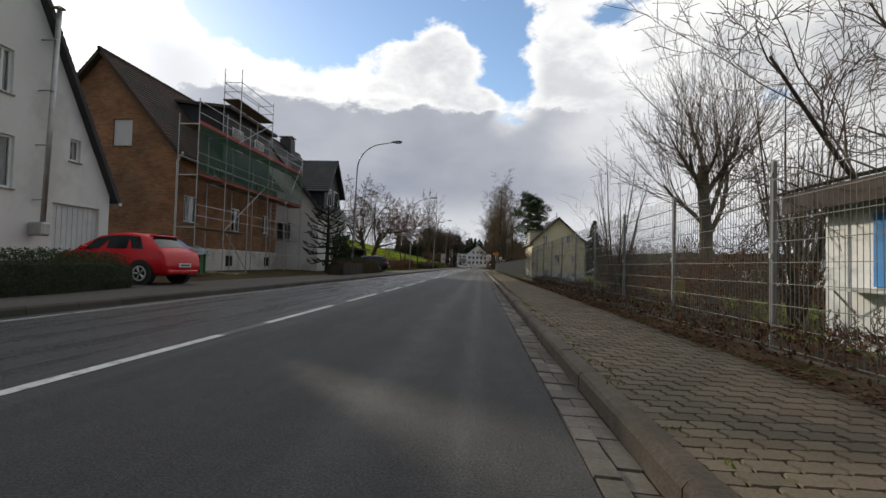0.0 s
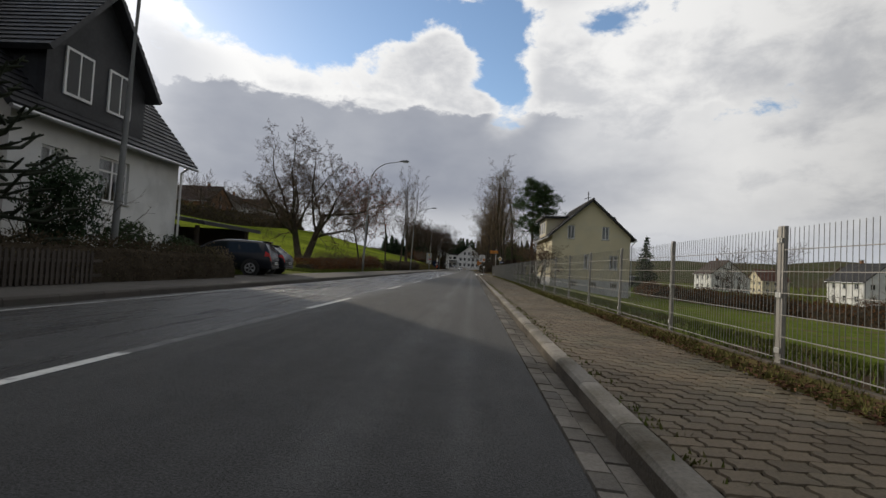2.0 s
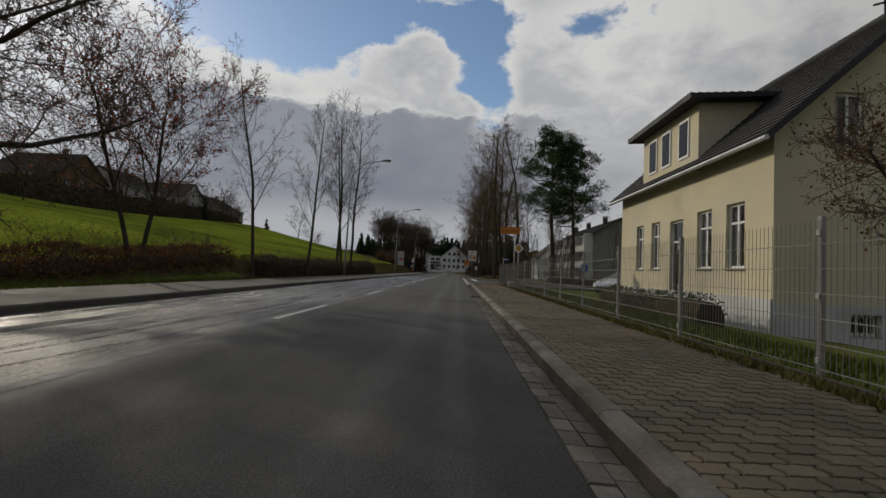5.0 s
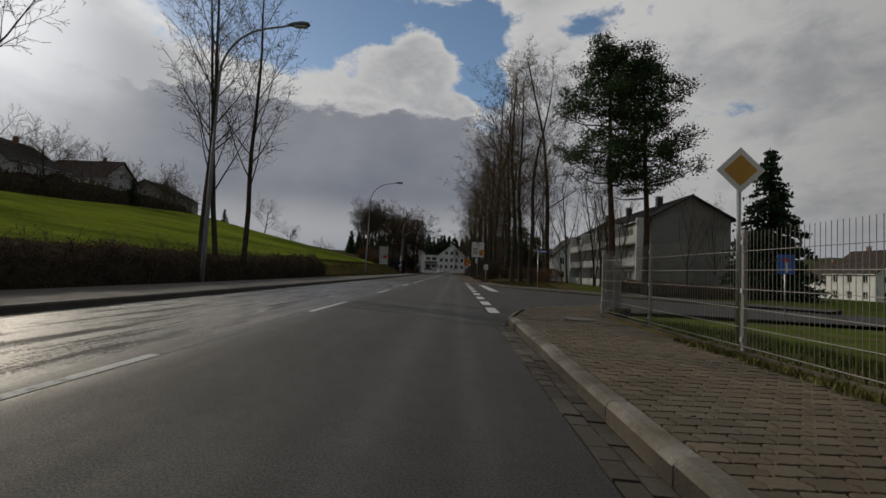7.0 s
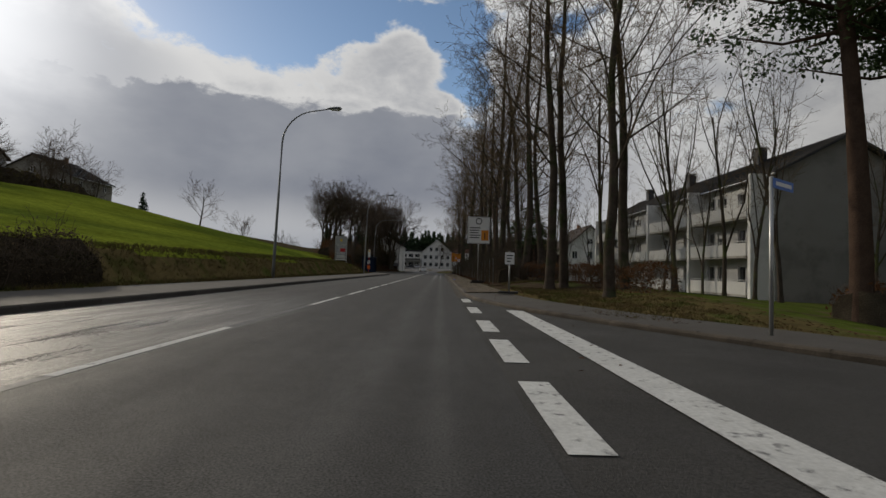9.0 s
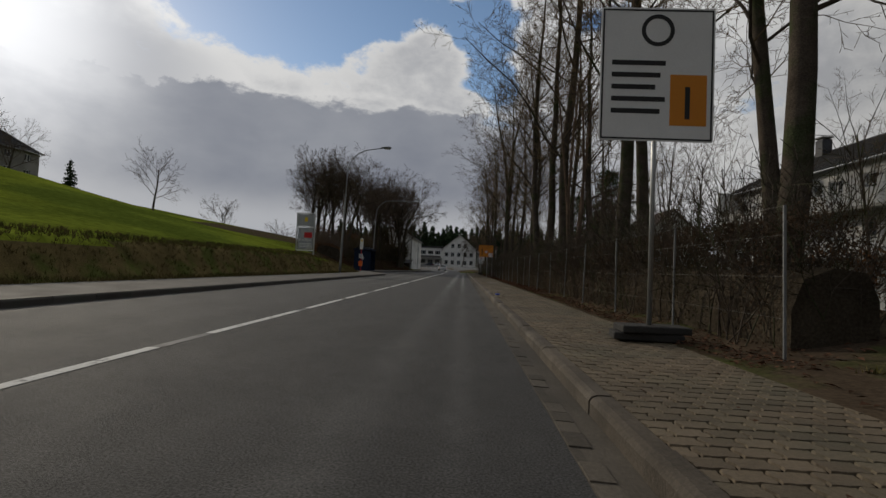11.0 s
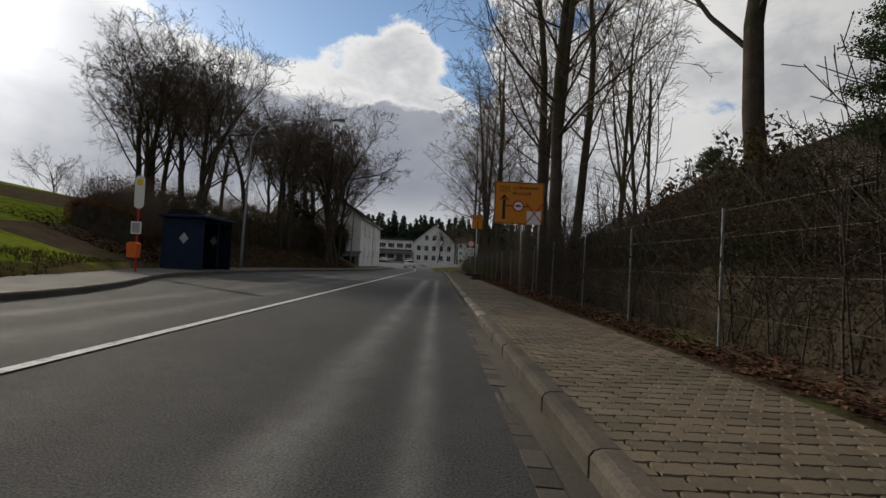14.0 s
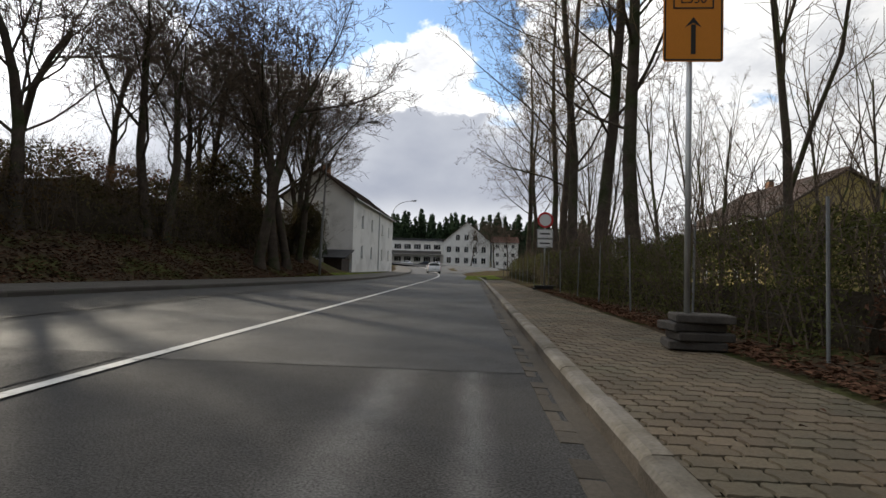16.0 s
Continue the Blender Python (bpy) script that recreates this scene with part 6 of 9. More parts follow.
STYLE = {
    # wide old tree forking low
    "round": dict(levels=5, segs=(5, 5, 4, 3, 2), sides=(10, 7, 5, 3, 3), wob=(0.10, 0.16, 0.18, 0.2, 0.2), up=(0.05, 0.05, 0.05, 0.03, 0.02), tip=(0.55, 0.35, 0.3, 0.4, 0.5), kids=(8, 8, 8, 6), angle=(58, 46, 42, 40),
                  ratio=(1.15, 0.58, 0.52, 0.5), rr=(0.42, 0.5, 0.55, 0.6), taper=(0.2, 0.3, 0.3, 0.3), trunk_levels=2, min_r=0.005, **{"from": (0.22, 0.25, 0.25, 0.2)}),
    "light": dict(levels=5, segs=(5, 4, 3, 2, 1), sides=(8, 5, 4, 3, 3), wob=(0.08, 0.14, 0.16, 0.2, 0.2), up=(0.05, 0.09, 0.07, 0.05, 0.03), tip=(0.45, 0.35, 0.3, 0.4, 0.5), kids=(9, 9, 7, 5), angle=(36, 42, 40, 40),
                  ratio=(0.85, 0.5, 0.5, 0.55), rr=(0.42, 0.42, 0.5, 0.6), taper=(0.3, 0.3, 0.3, 0.3), trunk_levels=2, min_r=0.0075, **{"from": (0.3, 0.25, 0.25, 0.2)}),
    # tall tree with arching branches
    "tall": dict(levels=5, segs=(11, 5, 4, 2, 2), sides=(9, 5, 4, 3, 3), wob=(0.06, 0.16, 0.19, 0.2, 0.2), up=(0.03, 0.10, 0.06, 0.04, 0.02), tip=(0.15, 0.25, 0.3, 0.4, 0.5), kids=(20, 8, 6, 4), angle=(54, 45, 42, 40),
                 ratio=(0.37, 0.42, 0.46, 0.5), rr=(0.32, 0.48, 0.55, 0.6), taper=(0.58, 0.3, 0.3, 0.3), trunk_levels=2, min_r=0.0065, **{"from": (0.22, 0.15, 0.15, 0.2)}),
    # wide old tree with a short trunk and long limbs
    "old": dict(levels=6, segs=(4, 7, 5, 3, 2, 1), sides=(10, 7, 5, 4, 3, 3), wob=(0.08, 0.12, 0.15, 0.18, 0.2, 0.2), up=(0.05, 0.05, 0.02, 0.02, 0.01, 0.0), tip=(0.6, 0.2, 0.3, 0.35, 0.4, 0.5), kids=(8, 13, 8, 5, 3), angle=(48, 56, 50, 46, 42),
                ratio=(1.7, 0.46, 0.42, 0.48, 0.55), rr=(0.5, 0.34, 0.5, 0.55, 0.7), taper=(0.1, 0.45, 0.3, 0.3, 0.3), trunk_levels=2, min_r=0.006, **{"from": (0.28, 0.10, 0.12, 0.15, 0.2)}),
    # light crown for trees far away
    "far": dict(levels=4, segs=(4, 3, 2, 1), sides=(6, 4, 3, 3), wob=(0.08, 0.14, 0.16, 0.2), up=(0.05, 0.09, 0.07, 0.05), tip=(0.4, 0.3, 0.35, 0.5), kids=(11, 8, 6), angle=(42, 42, 40),
                ratio=(0.85, 0.5, 0.5), rr=(0.5, 0.5, 0.6), taper=(0.3, 0.3, 0.3), trunk_levels=1, min_r=0.018, **{"from": (0.25, 0.25, 0.2)}),
    # slim tree with few upright limbs
    "slim": dict(levels=5, segs=(9, 5, 3, 2, 1), sides=(8, 5, 4, 3, 3), wob=(0.035, 0.08, 0.12, 0.18, 0.2), up=(0.02, 0.12, 0.07, 0.05, 0.02), tip=(0.2, 0.2, 0.35, 0.5, 0.6), kids=(17, 9, 6, 2), angle=(42, 38, 40, 40),
                 ratio=(0.36, 0.36, 0.48, 0.5), rr=(0.36, 0.45, 0.6, 0.7), taper=(0.5, 0.3, 0.3, 0.3), trunk_levels=2, min_r=0.0055, **{"from": (0.26, 0.15, 0.15, 0.2)}),
    # young tree of the thicket
    "thin": dict(levels=4, segs=(6, 5, 3, 1), sides=(6, 4, 3, 3), wob=(0.04, 0.07, 0.12, 0.18), up=(0.02, 0.14, 0.08, 0.05), tip=(0.3, 0.2, 0.35, 0.5), kids=(7, 11, 8), angle=(24, 46, 42),
                 ratio=(0.8, 0.24, 0.5), rr=(0.6, 0.4, 0.6), taper=(0.35, 0.4, 0.3), trunk_levels=2, min_r=0.006, **{"from": (0.18, 0.2, 0.2)}),
    # straight whips from a cut stool
    "whips": dict(levels=3, segs=(8, 3, 1), sides=(6, 4, 3), wob=(0.025, 0.08, 0.12), up=(0.03, 0.16, 0.08), tip=(0.15, 0.3, 0.5), kids=(7, 5), angle=(30, 36),
                  ratio=(0.2, 0.35), rr=(0.4, 0.6), taper=(0.3, 0.3), trunk_levels=1, min_r=0.0045, **{"from": (0.3, 0.2)}),
    # cut back tree with a broom of shoots
    "pollard": dict(levels=4, segs=(4, 4, 5, 2), sides=(10, 7, 4, 3), wob=(0.06, 0.12, 0.07, 0.15), up=(0.03, 0.14, 0.12, 0.06), tip=(0.8, 0.5, 0.15, 0.5), kids=(11, 21, 12), angle=(40, 34, 34),
                    ratio=(0.55, 1.75, 0.24), rr=(0.5, 0.22, 0.34), taper=(0.1, 0.2, 0.4), trunk_levels=2, min_r=0.0035, **{"from": (0.4, 0.35, 0.2)}),
    # low tree with a dense crown of fine twigs
    "dense": dict(levels=5, segs=(5, 4, 3, 3, 2), sides=(7, 5, 4, 3, 3), wob=(0.10, 0.16, 0.2, 0.22, 0.22), up=(0.06, 0.07, 0.04, 0.02, 0.0), tip=(0.5, 0.35, 0.3, 0.4, 0.5), kids=(7, 7, 7, 6), angle=(42, 46, 46, 44),
                  ratio=(0.8, 0.55, 0.5, 0.5), rr=(0.5, 0.5, 0.5, 0.55), taper=(0.25, 0.3, 0.3, 0.3), trunk_levels=2, min_r=0.0035, **{"from": (0.35, 0.25, 0.2, 0.15)}),
    # straight pole stems, branching only near the top
    "poles": dict(levels=3, segs=(8, 4, 2), sides=(8, 4, 3), wob=(0.035, 0.14, 0.2), up=(0.03, 0.12, 0.05), tip=(0.35, 0.3, 0.5), kids=(6, 7), angle=(38, 42),
                  ratio=(0.22, 0.4), rr=(0.4, 0.5), taper=(0.3, 0.3), trunk_levels=1, min_r=0.006, **{"from": (0.6, 0.2)}),
    # thicket of stems
    "shrub": dict(levels=3, segs=(4, 2, 1), sides=(4, 3, 3), wob=(0.12, 0.16, 0.2), up=(0.08, 0.06, 0.04), tip=(0.3, 0.4, 0.5), kids=(5, 3), angle=(40, 42),
                  ratio=(0.5, 0.5), rr=(0.5, 0.6), taper=(0.4, 0.3), trunk_levels=1, min_r=0.004, **{"from": (0.2, 0.2)}),
}


def bare_tree(name, seed, style, height, radius, bark="bark", twig="twig", forks=None, stems=1, spread=0.0):
    w = Wood(seed)
    st = STYLE[style]
    if stems > 1:
        for k in range(stems):
            a = k * math.tau / stems + w.r.uniform(-0.4, 0.4)
            w.branch(Vector((math.cos(a), math.sin(a), 0)) * (radius * 0.9 + 0.05), Vector((math.cos(a) * spread, math.sin(a) * spread, 1)), height * w.r.uniform(0.75, 1.05), radius * w.r.uniform(0.6, 1), 0, st)
    else:
        w.tube("trunk", [Vector((0, 0, -0.35)), Vector((0, 0, 0.0)), Vector((0, 0, 0.35))], [radius * 1.7, radius * 1.35, radius * 1.03], st["sides"][0])
        w.branch(Vector((0, 0, 0.3)), Vector((w.r.uniform(-0.03, 0.03), w.r.uniform(-0.03, 0.03), 1)), height, radius, 0, st)
    return w.meshes(name, bark, twig)


def plant(kind, meshes, x, y, scale=1.0, turn=0.0, label="", category="tree", group="", z=None, tilt=0.0, squash=1.0):
    t = thing(kind, label, category, pose(x, y, land(x, y) - 0.04 if z is None else z, tilt, 0, turn) @ Matrix.Diagonal((scale, scale, scale * squash, 1)), group)
    if meshes[0]:
        part("trunk", meshes[0], "", t)
    if meshes[1]:
        part("crown", meshes[1], "", t)
    for nm, me in meshes[2:]:
        part(nm, me, "", t)
    return t


def leaf_quads(points, size, rng, flat=0.0):
    """Small kinked leaves at points, each its own island."""
    V, F = [], []
    for p in points:
        d = Vector((rng.gauss(0, 1), rng.gauss(0, 1), rng.gauss(0, 1) * (1 - flat)))
        d.normalize()
        u = d.orthogonal().normalized()
        a = rng.uniform(0, math.tau)
        u = (u * math.cos(a) + d.cross(u) * math.sin(a))
        v = d.cross(u)
        s = size * rng.uniform(0.6, 1.3)
        i = len(V)
        q = Vector(p)
        V += [q - u * s, q + v * s * 0.5 + d * s * 0.2, q + u * s, q - v * s * 0.5 + d * s * 0.2]
        F.append((i, i + 1, i + 2, i + 3))
    return V, F


def needle_tufts(centres, rng, n, radius, size, squash=0.6):
    pts = []
    for c in centres:
        for _ in range(n):
            v = Vector((rng.gauss(0, 1), rng.gauss(0, 1), rng.gauss(0, 1) * squash))
            pts.append(Vector(c) + v * radius * 0.55)
    V, F = leaf_quads(pts, size, rng)
    return V, F


def pine_meshes(seed, height, radius, bare=0.45, n_needles=98):
    """A tall pine: bare red trunk, limbs high up, cloudy tufts of needles."""
    w = Wood(seed)
    r = w.r
    lean = Vector((r.uniform(-0.03, 0.03), r.uniform(-0.03, 0.03), 1))
    pts, p, d = [Vector((0, 0, -0.3))], Vector((0, 0, -0.3)), lean.normalized()
    n = 10
    for i in range(n):
        d = (d + Vector((r.gauss(0, 0.025), r.gauss(0, 0.025), 0.02))).normalized()
        p = p + d * (height / n)
        pts.append(p.copy())
    w.tube("trunk", pts, [radius * (1.15 - 0.95 * i / n) for i in range(n + 1)], 9)
    centres = []
    for k in range(50):
        f = bare + (1 - bare) * (k + r.random()) / 50
        i = min(n - 1, int(f * n))
        q = pts[i].lerp(pts[i + 1], f * n - i)
        a = k * 2.4 + r.uniform(-0.4, 0.4)
        ln = height * 0.185 * (1.15 - 0.75 * abs((f - bare) / (1 - bare) - 0.30)) * r.uniform(0.7, 1.15) * (1.0 - 0.55 * smoothstep(0.75, 1.0, f))
        e = q + Vector((math.cos(a) * ln, math.sin(a) * ln, ln * r.uniform(0.05, 0.5)))
        mid = q.lerp(e, 0.5) + Vector((0, 0, -0.1 * ln))
        w.tube("trunk", [q, mid, e], [radius * 0.28, radius * 0.18, 0.02], 5)
        for s in range(6):
            c = q.lerp(e, r.uniform(0.4, 1.05)) + Vector((r.gauss(0, 0.5), r.gauss(0, 0.5), r.uniform(0.0, 0.7)))
            centres.append(c)
    V, F = needle_tufts(centres, r, n_needles, 0.56, 0.085)
    out = w.meshes("pine", "bark_red", "twig")
    out[1] = mesh_from("pine_crown", V, F, "needle_pine")
    return out


def spruce_meshes(seed, height, width, mat="needle_dark", density=1.0, size=0.16):
    """A conical conifer in drooping tiers."""
    w = Wood(seed)
    r = w.r
    w.tube("trunk", [Vector((0, 0, -0.3)), Vector((0, 0, height * 0.5)), Vector((0, 0, height))], [height * 0.018, height * 0.011, 0.02], 7)
    pts = []
    tiers = int(height * 2.2)
    for t in range(tiers):
        f = t / tiers
        z = height * (0.08 + 0.92 * f)
        reach = width * (1 - f) ** 0.85 + 0.12
        for b in range(max(5, int(11 * (1 - f) + 4))):
            a = r.uniform(0, math.tau)
            rc = reach * r.uniform(0.65, 1.1)
            e = Vector((math.cos(a) * rc, math.sin(a) * rc, z - rc * 0.28))
            if size < 0.4:
                w.tube("trunk", [Vector((0, 0, z)), e], [0.03, 0.008], 3)
            for s in range(int((6 + 12 * rc) * density)):
                g = r.uniform(0.15, 1.0)
                q = Vector((0, 0, z)).lerp(e, g)
                pts.append(q + Vector((r.gauss(0, 0.13), r.gauss(0, 0.13), r.gauss(0, 0.09) - 0.05)))
    V, F = leaf_quads(pts, size, r, 0.5)
    out = w.meshes("spruce", "bark", "twig")
    out[1] = mesh_from("spruce_crown", V, F, mat)
    return out


def leafy_extra(meshes_seed, crown_mesh, n, size, mat, name="leaves", low=0.0):
    """Leaves that still hang on a bare crown, set on its twigs."""
    r = random.Random(meshes_seed)
    vs = crown_mesh.vertices
    pts = []
    for _ in range(n):
        c = vs[r.randrange(len(vs))].co
        if c.z > low:
            pts.append(c + Vector((r.gauss(0, 0.06), r.gauss(0, 0.06), r.gauss(0, 0.06))))
    V, F = leaf_quads(pts, size, r)
    return (name, mesh_from(name, V, F, mat))


def bush(name, seed, w, d, h, mat, n, size, label, x, y, category="bush", stems=True, z=None, turn=0, group=""):
    """A rounded, uneven bush: stems below, leaf clumps with gaps."""
    r = random.Random(seed)
    pts = []
    for _ in range(n):
        while True:
            p = Vector((r.uniform(-1, 1), r.uniform(-1, 1), r.uniform(-1, 1)))
            q = p.length
            if q < 1 and q > 0.45:
                break
        k = 0.78 + 0.5 * noise.noise(p * 2.3 + Vector((seed, 0, 0)))
        pts.append(Vector((p.x * w / 2 * k, p.y * d / 2 * k, h * 0.52 + p.z * h * 0.5 * k)))
    V, F = leaf_quads(pts, size, r)
    wd = Wood(seed)
    for _ in range(9):
        wd.branch(Vector((r.gauss(0, 0.08), r.gauss(0, 0.08), -0.1)), Vector((r.gauss(0, 0.4), r.gauss(0, 0.4), 1)), h * 0.8, 0.025, 0, STYLE["shrub"])
    ms = wd.meshes(name, "bark", "twig")
    t = plant(name, [ms[0], ms[1], ("leaves", mesh_from(name + "_leaves", V, F, mat))], x, y, 1.0, turn, label, category, group, z)
    for o in t.children:
        tagged(o, "", "", "", "stuff")
    return t


def hedge_run(name, path, width, height, mat, leaves, size, label, category="hedge", ragged=0.25, twigs=0, twig_mat="twig", core=True, seed=1, base=None, twig_h=1.0, core_size=1.0, core_mat="hedge_core"):
    """A hedge along a path: solid core darkened for inner shade, a skin of small leaves, and bare shoots."""
    r = random.Random(seed)
    h = thing(name, label, category, pose(path[0][0], path[0][1], 0))
    total = [0.0]
    for a, b in zip(path, path[1:]):
        total.append(total[-1] + math.hypot(b[0] - a[0], b[1] - a[1]))

    def at(s):
        for i in range(len(path) - 1):
            if s <= total[i + 1] or i == len(path) - 2:
                k = (s - total[i]) / max(1e-6, total[i + 1] - total[i])
                x, y = path[i][0] + (path[i + 1][0] - path[i][0]) * k, path[i][1] + (path[i + 1][1] - path[i][1]) * k
                dx, dy = path[i + 1][0] - path[i][0], path[i + 1][1] - path[i][1]
                n = math.hypot(dx, dy)
                return x, y, dy / n, -dx / n
    L = total[-1]

    def hh(s, u):
        return height * (1 + ragged * (0.9 * noise.noise((s * 0.35, seed, u * 0.5)) + 0.5 * noise.noise((s * 1.3, seed + 3, u))))

    n = max(2, int(L / 0.6))
    prof = [(-0.5, 0.0), (-0.5, 0.55), (-0.36, 0.88), (0.0, 0.97), (0.36, 0.88), (0.5, 0.55), (0.5, 0.0)]
    # filler behind the leaves; the inside's shade is put into its dark colour
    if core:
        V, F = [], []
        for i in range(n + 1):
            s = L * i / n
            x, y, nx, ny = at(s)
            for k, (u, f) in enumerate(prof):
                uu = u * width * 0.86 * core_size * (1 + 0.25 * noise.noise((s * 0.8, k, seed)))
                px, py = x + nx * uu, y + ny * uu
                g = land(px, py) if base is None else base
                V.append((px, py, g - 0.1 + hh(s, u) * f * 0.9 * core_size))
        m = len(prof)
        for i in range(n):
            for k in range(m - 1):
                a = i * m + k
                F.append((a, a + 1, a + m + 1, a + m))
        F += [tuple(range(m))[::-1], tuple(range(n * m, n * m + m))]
        part("core", mesh_from(name + "_core", V, F, core_mat), "", h, "solid hedge filler coloured dark for the shaded inside")
    pts = []
    for _ in range(leaves):
        s = r.uniform(0, L)
        x, y, nx, ny = at(s)
        k = r.uniform(0, len(prof) - 1.001)
        i = int(k)
        u = prof[i][0] + (prof[i + 1][0] - prof[i][0]) * (k - i)
        f = prof[i][1] + (prof[i + 1][1] - prof[i][1]) * (k - i)
        uu = u * width * (1 + 0.25 * noise.noise((s * 0.8, i, seed))) * r.uniform(0.82 if core_size == 1 else 0.3, 1.08)
        px, py = x + nx * uu, y + ny * uu
        g = land(px, py) if base is None else base
        pts.append((px, py, g + hh(s, u) * f * r.uniform(0.86, 1.05)))
    if pts:
        V, F = leaf_quads(pts, size, r)
        part("leaves", mesh_from(name + "_leaves", V, F, mat), "", h)
    if twigs:
        w = Wood(seed + 11)
        for _ in range(twigs):
            s = r.uniform(0, L)
            x, y, nx, ny = at(s)
            uu = r.uniform(-0.5, 0.5) * width
            px, py = x + nx * uu, y + ny * uu
            g = land(px, py) if base is None else base
            w.branch(Vector((px, py, g)), Vector((r.gauss(0, 0.22), r.gauss(0, 0.22), 1)), height * twig_h * r.uniform(0.6, 1.25), r.uniform(0.006, 0.013), 0, STYLE["shrub"])
        ms = w.meshes(name, twig_mat, twig_mat)
        for nm, me in zip(("stemwood", "brushwood"), ms):
            if me:
                tagged(part(nm, me, "", h), "", "", "", "stuff")
    rebase(h)
    return h


def build_trees():
    rnd = random.Random(21)
    # the pair of old trees that lean apart on the bank
    for k, (x, y, tl, turn, seed) in enumerate(((-16.35, 70.0, -17, 200, 3), (-15.95, 70.5, 18, 40, 8))):
        ms = bare_tree("old_tree", seed, "old", 3.1, 0.25)
        ms = ms + [leafy_extra(5 + k, ms[1], 420, 0.03, "leaf_red")]
        t = plant("oak_tree", ms, x, y, 1.2, turn, "old leafless tree with a leaning trunk and few brown leaves", group="pair of old trees", tilt=0)
        t.matrix_basis = pose(x, y, land(x, y) - 0.05, 0, tl, 0) @ pose(0, 0, 0, 0, 0, turn) @ Matrix.Diagonal((1.4, 1.4, 1.45, 1))
    # red-leaved young tree and slim trees beside the lamp posts
    ms = bare_tree("red_tree", 12, "light", 6.2, 0.12, stems=2, spread=0.10)
    ms = ms + [leafy_extra(9, ms[1], 5200, 0.062, "leaf_red", low=3.2)]
    plant("young_tree", ms, -12.4, 78.5, 1.0, 30, "young tree still holding red-brown leaves")
    slim = [bare_tree("slim_tree", s, "slim", 12.5, 0.125) for s in (31, 32, 33)]
    for i, (x, y, s) in enumerate([(-10.9, 85.9, 0.85), (-10.1, 92.7, 0.85), (-10.9, 104.3, 1.15), (-10.4, 107.2, 1.1), (-10.75, 105.3, 1.05)]):
        plant("slim_tree", slim[i % 3], x, y, s, rnd.uniform(0, 360), "slender leafless tree on the bank by the road", group="slim roadside trees")
    # tall row on the near side
    tall = [bare_tree("tall_tree", s, "tall", 21.0, 0.25, "bark", "twig_pale") for s in (41, 42, 43, 44)]
    row = [(5.4, 131.8, 1.0), (6.4, 133.0, 0.95), (6.3, 125.8, 0.85), (8.6, 130.5, 1.0), (5.6, 140.5, 1.05), (7.3, 143.5, 0.9), (5.0, 147.0, 0.95), (6.8, 150.5, 1.05), (5.2, 163.0, 1.08), (4.9, 165.0, 1.0), (6.2, 161.9, 1.35), (7.4, 161.0, 0.9),
           (7.8, 168.0, 0.9), (5.6, 172.5, 0.9), (6.8, 178.0, 1.0), (4.7, 188.0, 1.1), (5.15, 188.5, 1.0), (6.65, 191.5, 1.0), (5.2, 193.0, 1.12), (6.4, 198.8, 1.0), (4.9, 206.6, 0.95), (4.4, 209.0, 0.95), (3.9, 212.0, 0.9), (4.6, 217.5, 0.9), (5.4, 224, 0.95), (4.4, 231, 0.9), (5.6, 238, 0.9)]
    for i, (x, y, s) in enumerate(row):
        plant("tall_tree", tall[i % 4], x, y, s, i * 77, "tall leafless tree with a straight dark trunk behind the hedge", group="row of tall trees")
    thin = [bare_tree("thin_tree", s, "thin", 9.0, 0.11, "bark_pale", "twig_pale") for s in (51, 52)]
    for i in range(26):
        x, y = rnd.uniform(7.5, 18), rnd.uniform(128, 236)
        if 10 < x < 18 and 174 < y < 193:
            x -= 5.5
        plant("young_tree", thin[i % 2], x, y, rnd.uniform(0.8, 1.25), rnd.uniform(0, 360), "thin leafless young tree in the thicket", group="thicket trees")
    for x, y, s in ((13.5, 127, 0.9), (16.0, 132.5, 0.95), (16.8, 139, 0.8), (17.5, 146, 0.85), (17.8, 154, 0.85), (17.0, 163, 0.9)):
        plant("young_tree", thin[0], x, y, s, rnd.uniform(0, 360), "small leafless tree in front of the flats", group="trees before the flats")
    for x, y, s in ((23.0, 133.5, 0.85), (26.5, 134.5, 0.8), (32.5, 136, 0.9)):
        plant("young_tree", thin[1], x, y, s, rnd.uniform(0, 360), "bare tree before the gable of the flats", group="trees before the flats")
    # pines and a spruce near the side road
    p1, p2 = pine_meshes(61, 17.4, 0.24, 0.44), pine_meshes(62, 17.0, 0.24, 0.43)
    plant("pine_tree", p1, 11.7, 121.2, 1.1, 0, "tall dark pine with a bare reddish trunk", group="pines")
    plant("pine_tree", p2, 14.2, 121.0, 1.05, 140, "tall dark pine with a bare reddish trunk", group="pines")
    p1 = p2 = pine_meshes(63, 17.0, 0.26, 0.42, 95)
    plant("pine_tree", p1, 12.5, 172.5, 0.54, 200, "smaller dark pine behind the hedge", group="pines")
    plant("pine_tree", p2, 10.2, 178.0, 0.46, 20, "smaller dark pine behind the hedge", group="pines")
    plant("pine_tree", p2, 19.0, 201.0, 0.6, 80, "smaller dark pine behind the hedge", group="pines")
    sp = spruce_meshes(71, 9.0, 2.3)
    big = spruce_meshes(72, 13.0, 4.2, density=1.5, size=0.2)
    plant("spruce_tree", big, 29.6, 131.0, 1.12, 0, "tall broad dark green spruce beside the flats")
    plant("spruce_tree", sp, 22, 88, 0.75, 90, "dark green spruce in a garden", group="garden spruces")
    plant("spruce_tree", sp, 19, 92.5, 0.5, 30, "dark green spruce in a garden", group="garden spruces")
